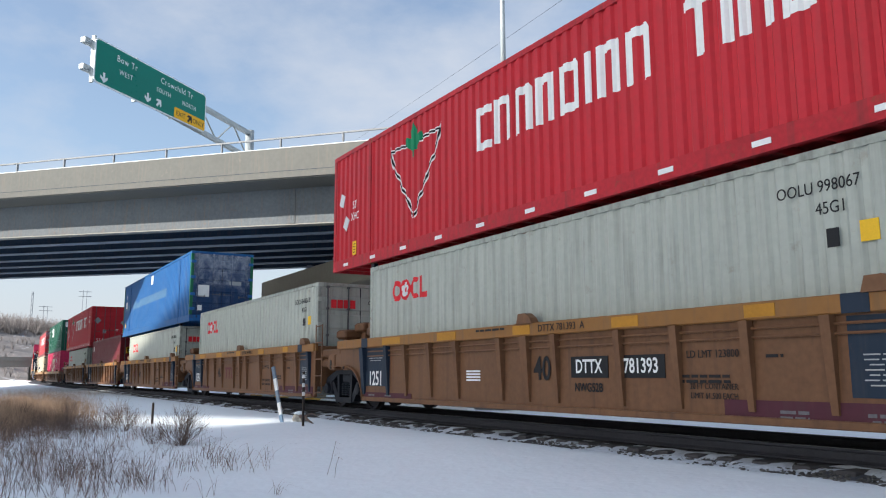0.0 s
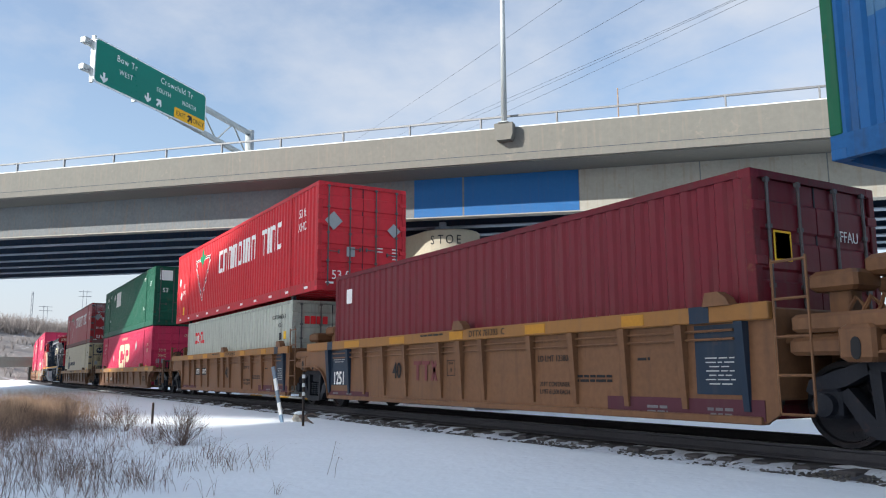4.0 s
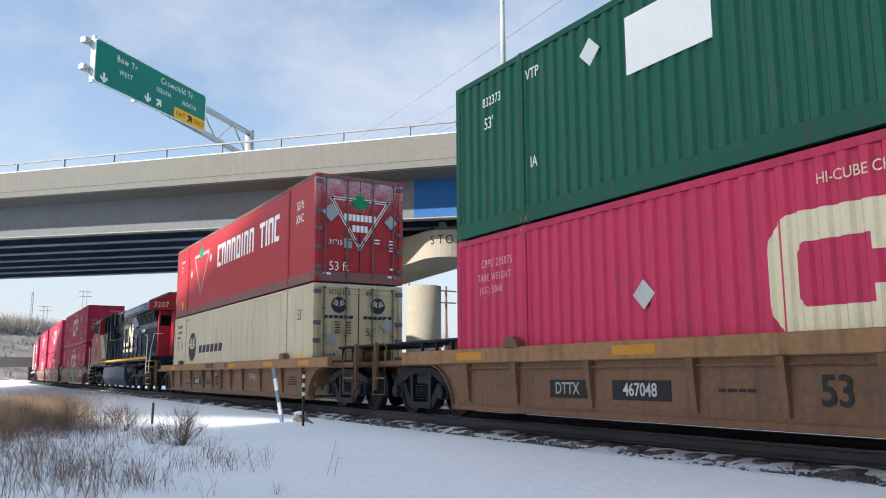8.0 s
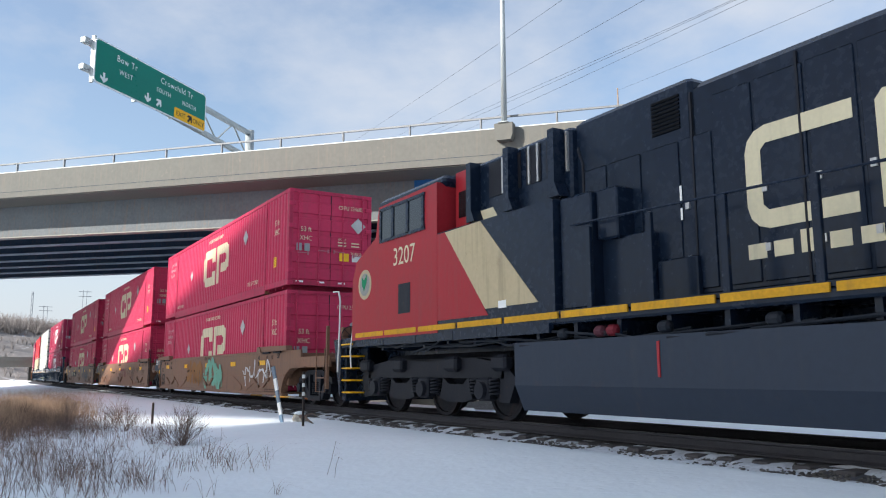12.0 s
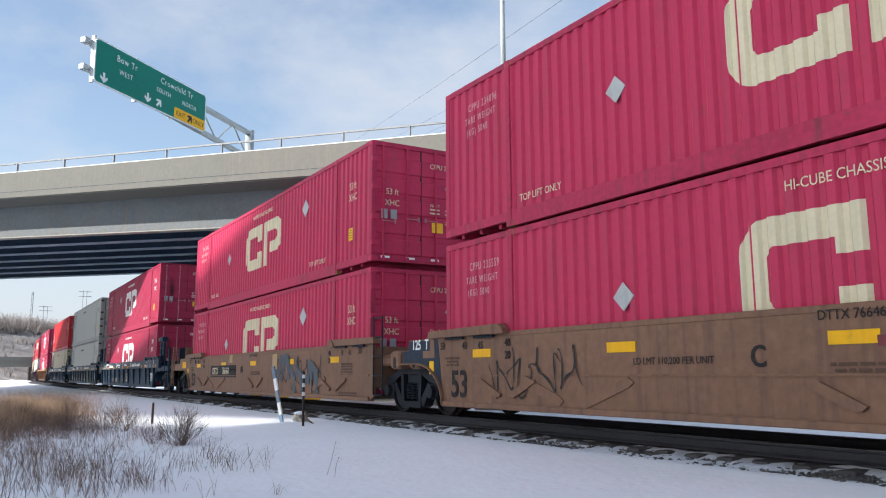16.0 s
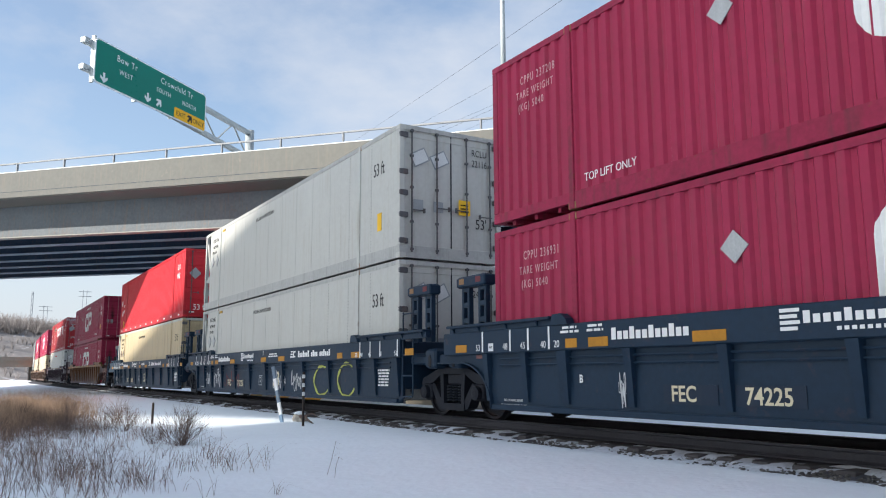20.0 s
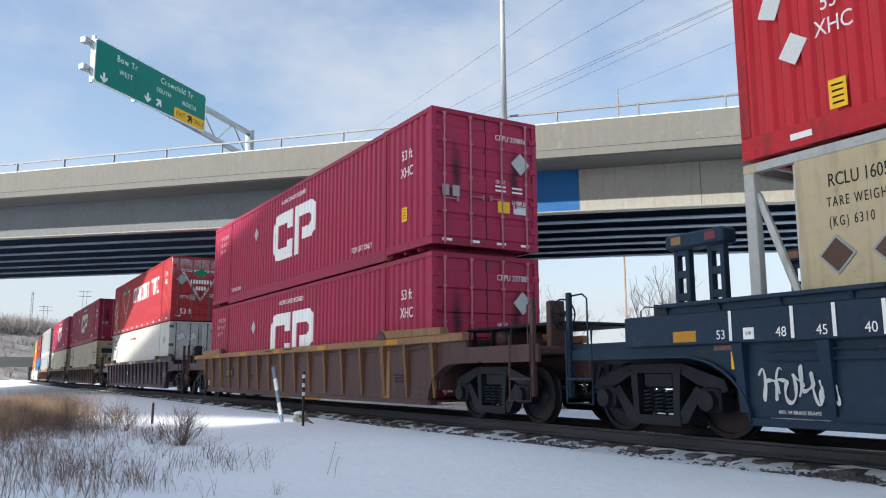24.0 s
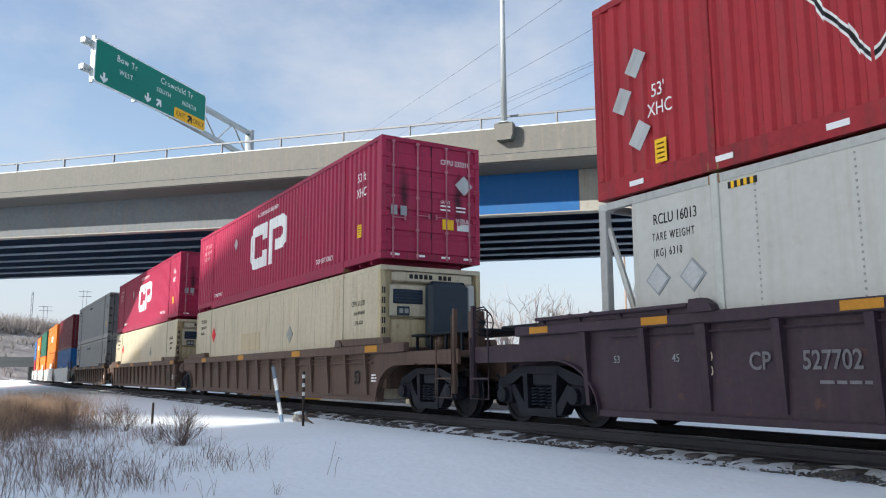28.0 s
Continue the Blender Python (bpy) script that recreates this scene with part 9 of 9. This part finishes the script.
wagon("dark brown ribbed well wagon with an ochre chord", uc, 8.15, (3.3, 3.3), "brown", "ochre", ledge=(6.2, 8.6), patches=[("amber", x, x + 0.5, 1.40, 1.50) for x in (-9.9, -6.95, -3.96, -0.76, 2.58, 6.4)] + [("ochre", -6.42, -6.14, 0.30, 1.36), ("ochre", 6.14, 6.42, 0.30, 1.36), ("letter_dark", -5.85, -4.95, 0.72, 1.0), ("beige", -8.1, -7.85, 0.45, 0.62)],
      prints=(("letter_dark", 0.43, 1.5, 0.85, 1), ("letter_dark", -1.2, 1.49, 0.65, 1), ("letter_dark", -3.0, 0.8, 0.6, 3), ("letter_dark", 6.9, 0.8, 0.6, 3)), words=(("20", 0.16, "letter_dark", -6.28, 1.04, 0.9), ("40", 0.16, "letter_dark", -6.28, 0.86, 0.9), ("DTTX", 0.26, "placard_grey", -5.4, 0.86, 0.85)), **dict(OLD, rib_paint="ttx", ribs=[-8.36, -7.33, -6.28, -5.26, -4.21, -3.23, -2.24, -1.20, -0.14, 0.91, 1.95, 3.0, 4.05, 5.1, 6.2, 7.2, 8.3]))
uc = pair53(-322.7, sheet_box("white", "RCLU 16013", "white sheet sided container with rust stains"), triangle_box("rose", "worn red corrugated container with a hollow triangle", frost=True))
PLUM = dict(OLD, ribs=[-8.34, -7.2, -6.23, -5.19, -4.14, -3.2, -2.14, -1.14, -0.05, 1.0, 2.05, 3.1, 4.1, 5.15, 6.2, 7.2, 8.3])
wagon("dark plum ribbed well wagon with pale numbers", uc, 8.15, (3.3, 3.3), "plum", "plum", raised=(6.3, 9.4, 0.08),
      words=(("527702", 0.28, "dim_print", -4.62, 0.92, 0.8), ("CP", 0.28, "dim_print", -5.48, 0.92, 0.85), ("CP 527702", 0.15, "letter", 0.40, 1.45, 0.95), ("20", 0.16, "letter_cream", -6.2, 0.99, 0.9), ("40", 0.16, "letter_cream", -6.2, 0.82, 0.9), ("53", 0.14, "placard_grey", -7.75, 0.98, 0.9), ("45", 0.14, "placard_grey", -6.7, 0.98, 0.9), ("53", 0.34, "faded_print", 5.62, 0.90, 0.9), ("45", 0.14, "placard_grey", 7.3, 0.98, 0.9), ("20", 0.16, "letter_cream", 6.2, 0.99, 0.9), ("40", 0.16, "letter_cream", 6.2, 0.82, 0.9), ("NON-INTERCHANGE CAR", 0.08, "letter", -0.57, 1.48, 0.9), ("SEE EQUIPMENT REGISTER", 0.08, "letter", -0.57, 1.41, 0.9)),
      patches=[("amber", x, x + 0.45, 1.41, 1.51) for x in (-9.6, -7.2, -4.44, -1.82, 0.82, 3.4, 6.6)], prints=(("dim_print", -4.45, 0.72, 0.7, 1), ("placard_grey", 7.6, 0.9, 0.6, 3)),
      scrawl=(("spray_white", -2.02, -1.26, 0.80, 1.02, 91, 5, 0.05, 3.0), ("spray_white", -3.75, -2.86, 1.39, 1.50, 93, 3, 0.02, 3.0), ("worn_gold", 0.30, 0.88, 0.42, 0.95, 92, 5, 0.025, 3.2), ("placard_grey", 1.36, 1.85, 0.70, 1.02, 94, 4, 0.015, 3.2), ("placard_grey", 2.3, 2.95, 0.62, 1.0, 95, 3, 0.014, 3.0), ("placard_grey", 3.3, 3.95, 0.55, 0.95, 96, 3, 0.012, 3.0)), **PLUM)
for k, (ul, lo, hi) in enumerate(((-346.15, sheet_box("cream", "CPPU 533201", "cream sheet sided container with a cooling unit", machine=True, rail="cream"), magenta_box("crimson", "CPPU 233210", "letter")),
                                  (-366.0, sheet_box("cream", "CPPU 533177", "cream sheet sided container with a cooling unit", machine=True, rail="cream"), magenta_box("crimson", "CPPU 233418", "letter")),
                                  (-386.2, sheet_box("grey", "VITU 533904", "grey sheet sided container"), sheet_box("grey", "VITU 533011", "grey sheet sided container")))):
    uc = pair53(ul, lo, hi)
    wagon("dirty brown ribbed well wagon", uc, 8.15, (1.58 if k < 2 else 3.2, 1.58 if k else 3.2), "ttx_dark", "ttx_dark", [-7.6 + 1.085 * i for i in range(15)], (1.24, 1.44), 0.24, truck_at=1.66, rib_w=0.12, ledge=(6.1, 8.5),
          coupled=(k == 2, k == 0), trucks=(True, k == 0), boxes="tank", wheel=(1 if k == 0 else 0), patches=[("amber", x, x + 0.6, 1.27, 1.41) for x in (-6.6, -2.0, 3.0, 7.6)],
          words=(("53", 0.4, "letter_dark", 7.05, 0.72, 0.8),), prints=(("letter", 7.9, 0.8, 0.3, 3),))
for k, (uc, lo, hi) in enumerate(((-393.4, "navy", "maroon"), (-408.8, "orange", "orange"), (-424.2, "orange", "green"), (-439.6, "orange", "orange"), (-455.0, "wine", "navy"))):
    for n, c in enumerate((lo, hi)):
        kind = {"navy": "dark blue", "maroon": "dull maroon", "orange": "bright orange", "green": "dark green", "wine": "wine red"}[c]
        ride(container(kind + " corrugated steel container of forty feet", c, False, side_cards=[("letter", 0.4, 1.5, 2.2, 0.6)] if c == "orange" else []), uc, FLOOR + n * 2.951)
    wagon("dirty white smooth sided well wagon", uc, 6.15, (1.62, 1.62), "white_rust", "white_rust", chord_z=(1.30, 1.46), foot=0.24, smooth=True, truck_at=1.66, trucks=(True, k == 0), boxes="")


# ---- everything that moves ----
def motions():
    for ob, u, z in MOVING:
        walk(ob, [(float(t), on_track(u + SPEED * t) @ pose(0, 0, z)) for t in range(0, 29)])
    for w, u, x, r in ROLLING:
        # each wheel turns while it is near enough to tell
        t0, t1 = max(0.0, (-34.0 - u) / SPEED), min(28.0, (2.0 - u) / SPEED)
        if t1 <= t0:
            continue
        n0, n1 = math.ceil(t0 * FPS), math.floor(t1 * FPS)
        turn = math.degrees(SPEED / r) / FPS
        rows = [(0.0, pose(x, 0, r))] if n0 > 0 else []
        rows += [(n / FPS, pose(x, 0, r, 0, turn * (n - n0), 0)) for n in range(n0, n1 + 1)]
        if n1 < 28 * FPS:
            rows.append((28.0, rows[-1][1]))
        walk(w, rows)


motions()
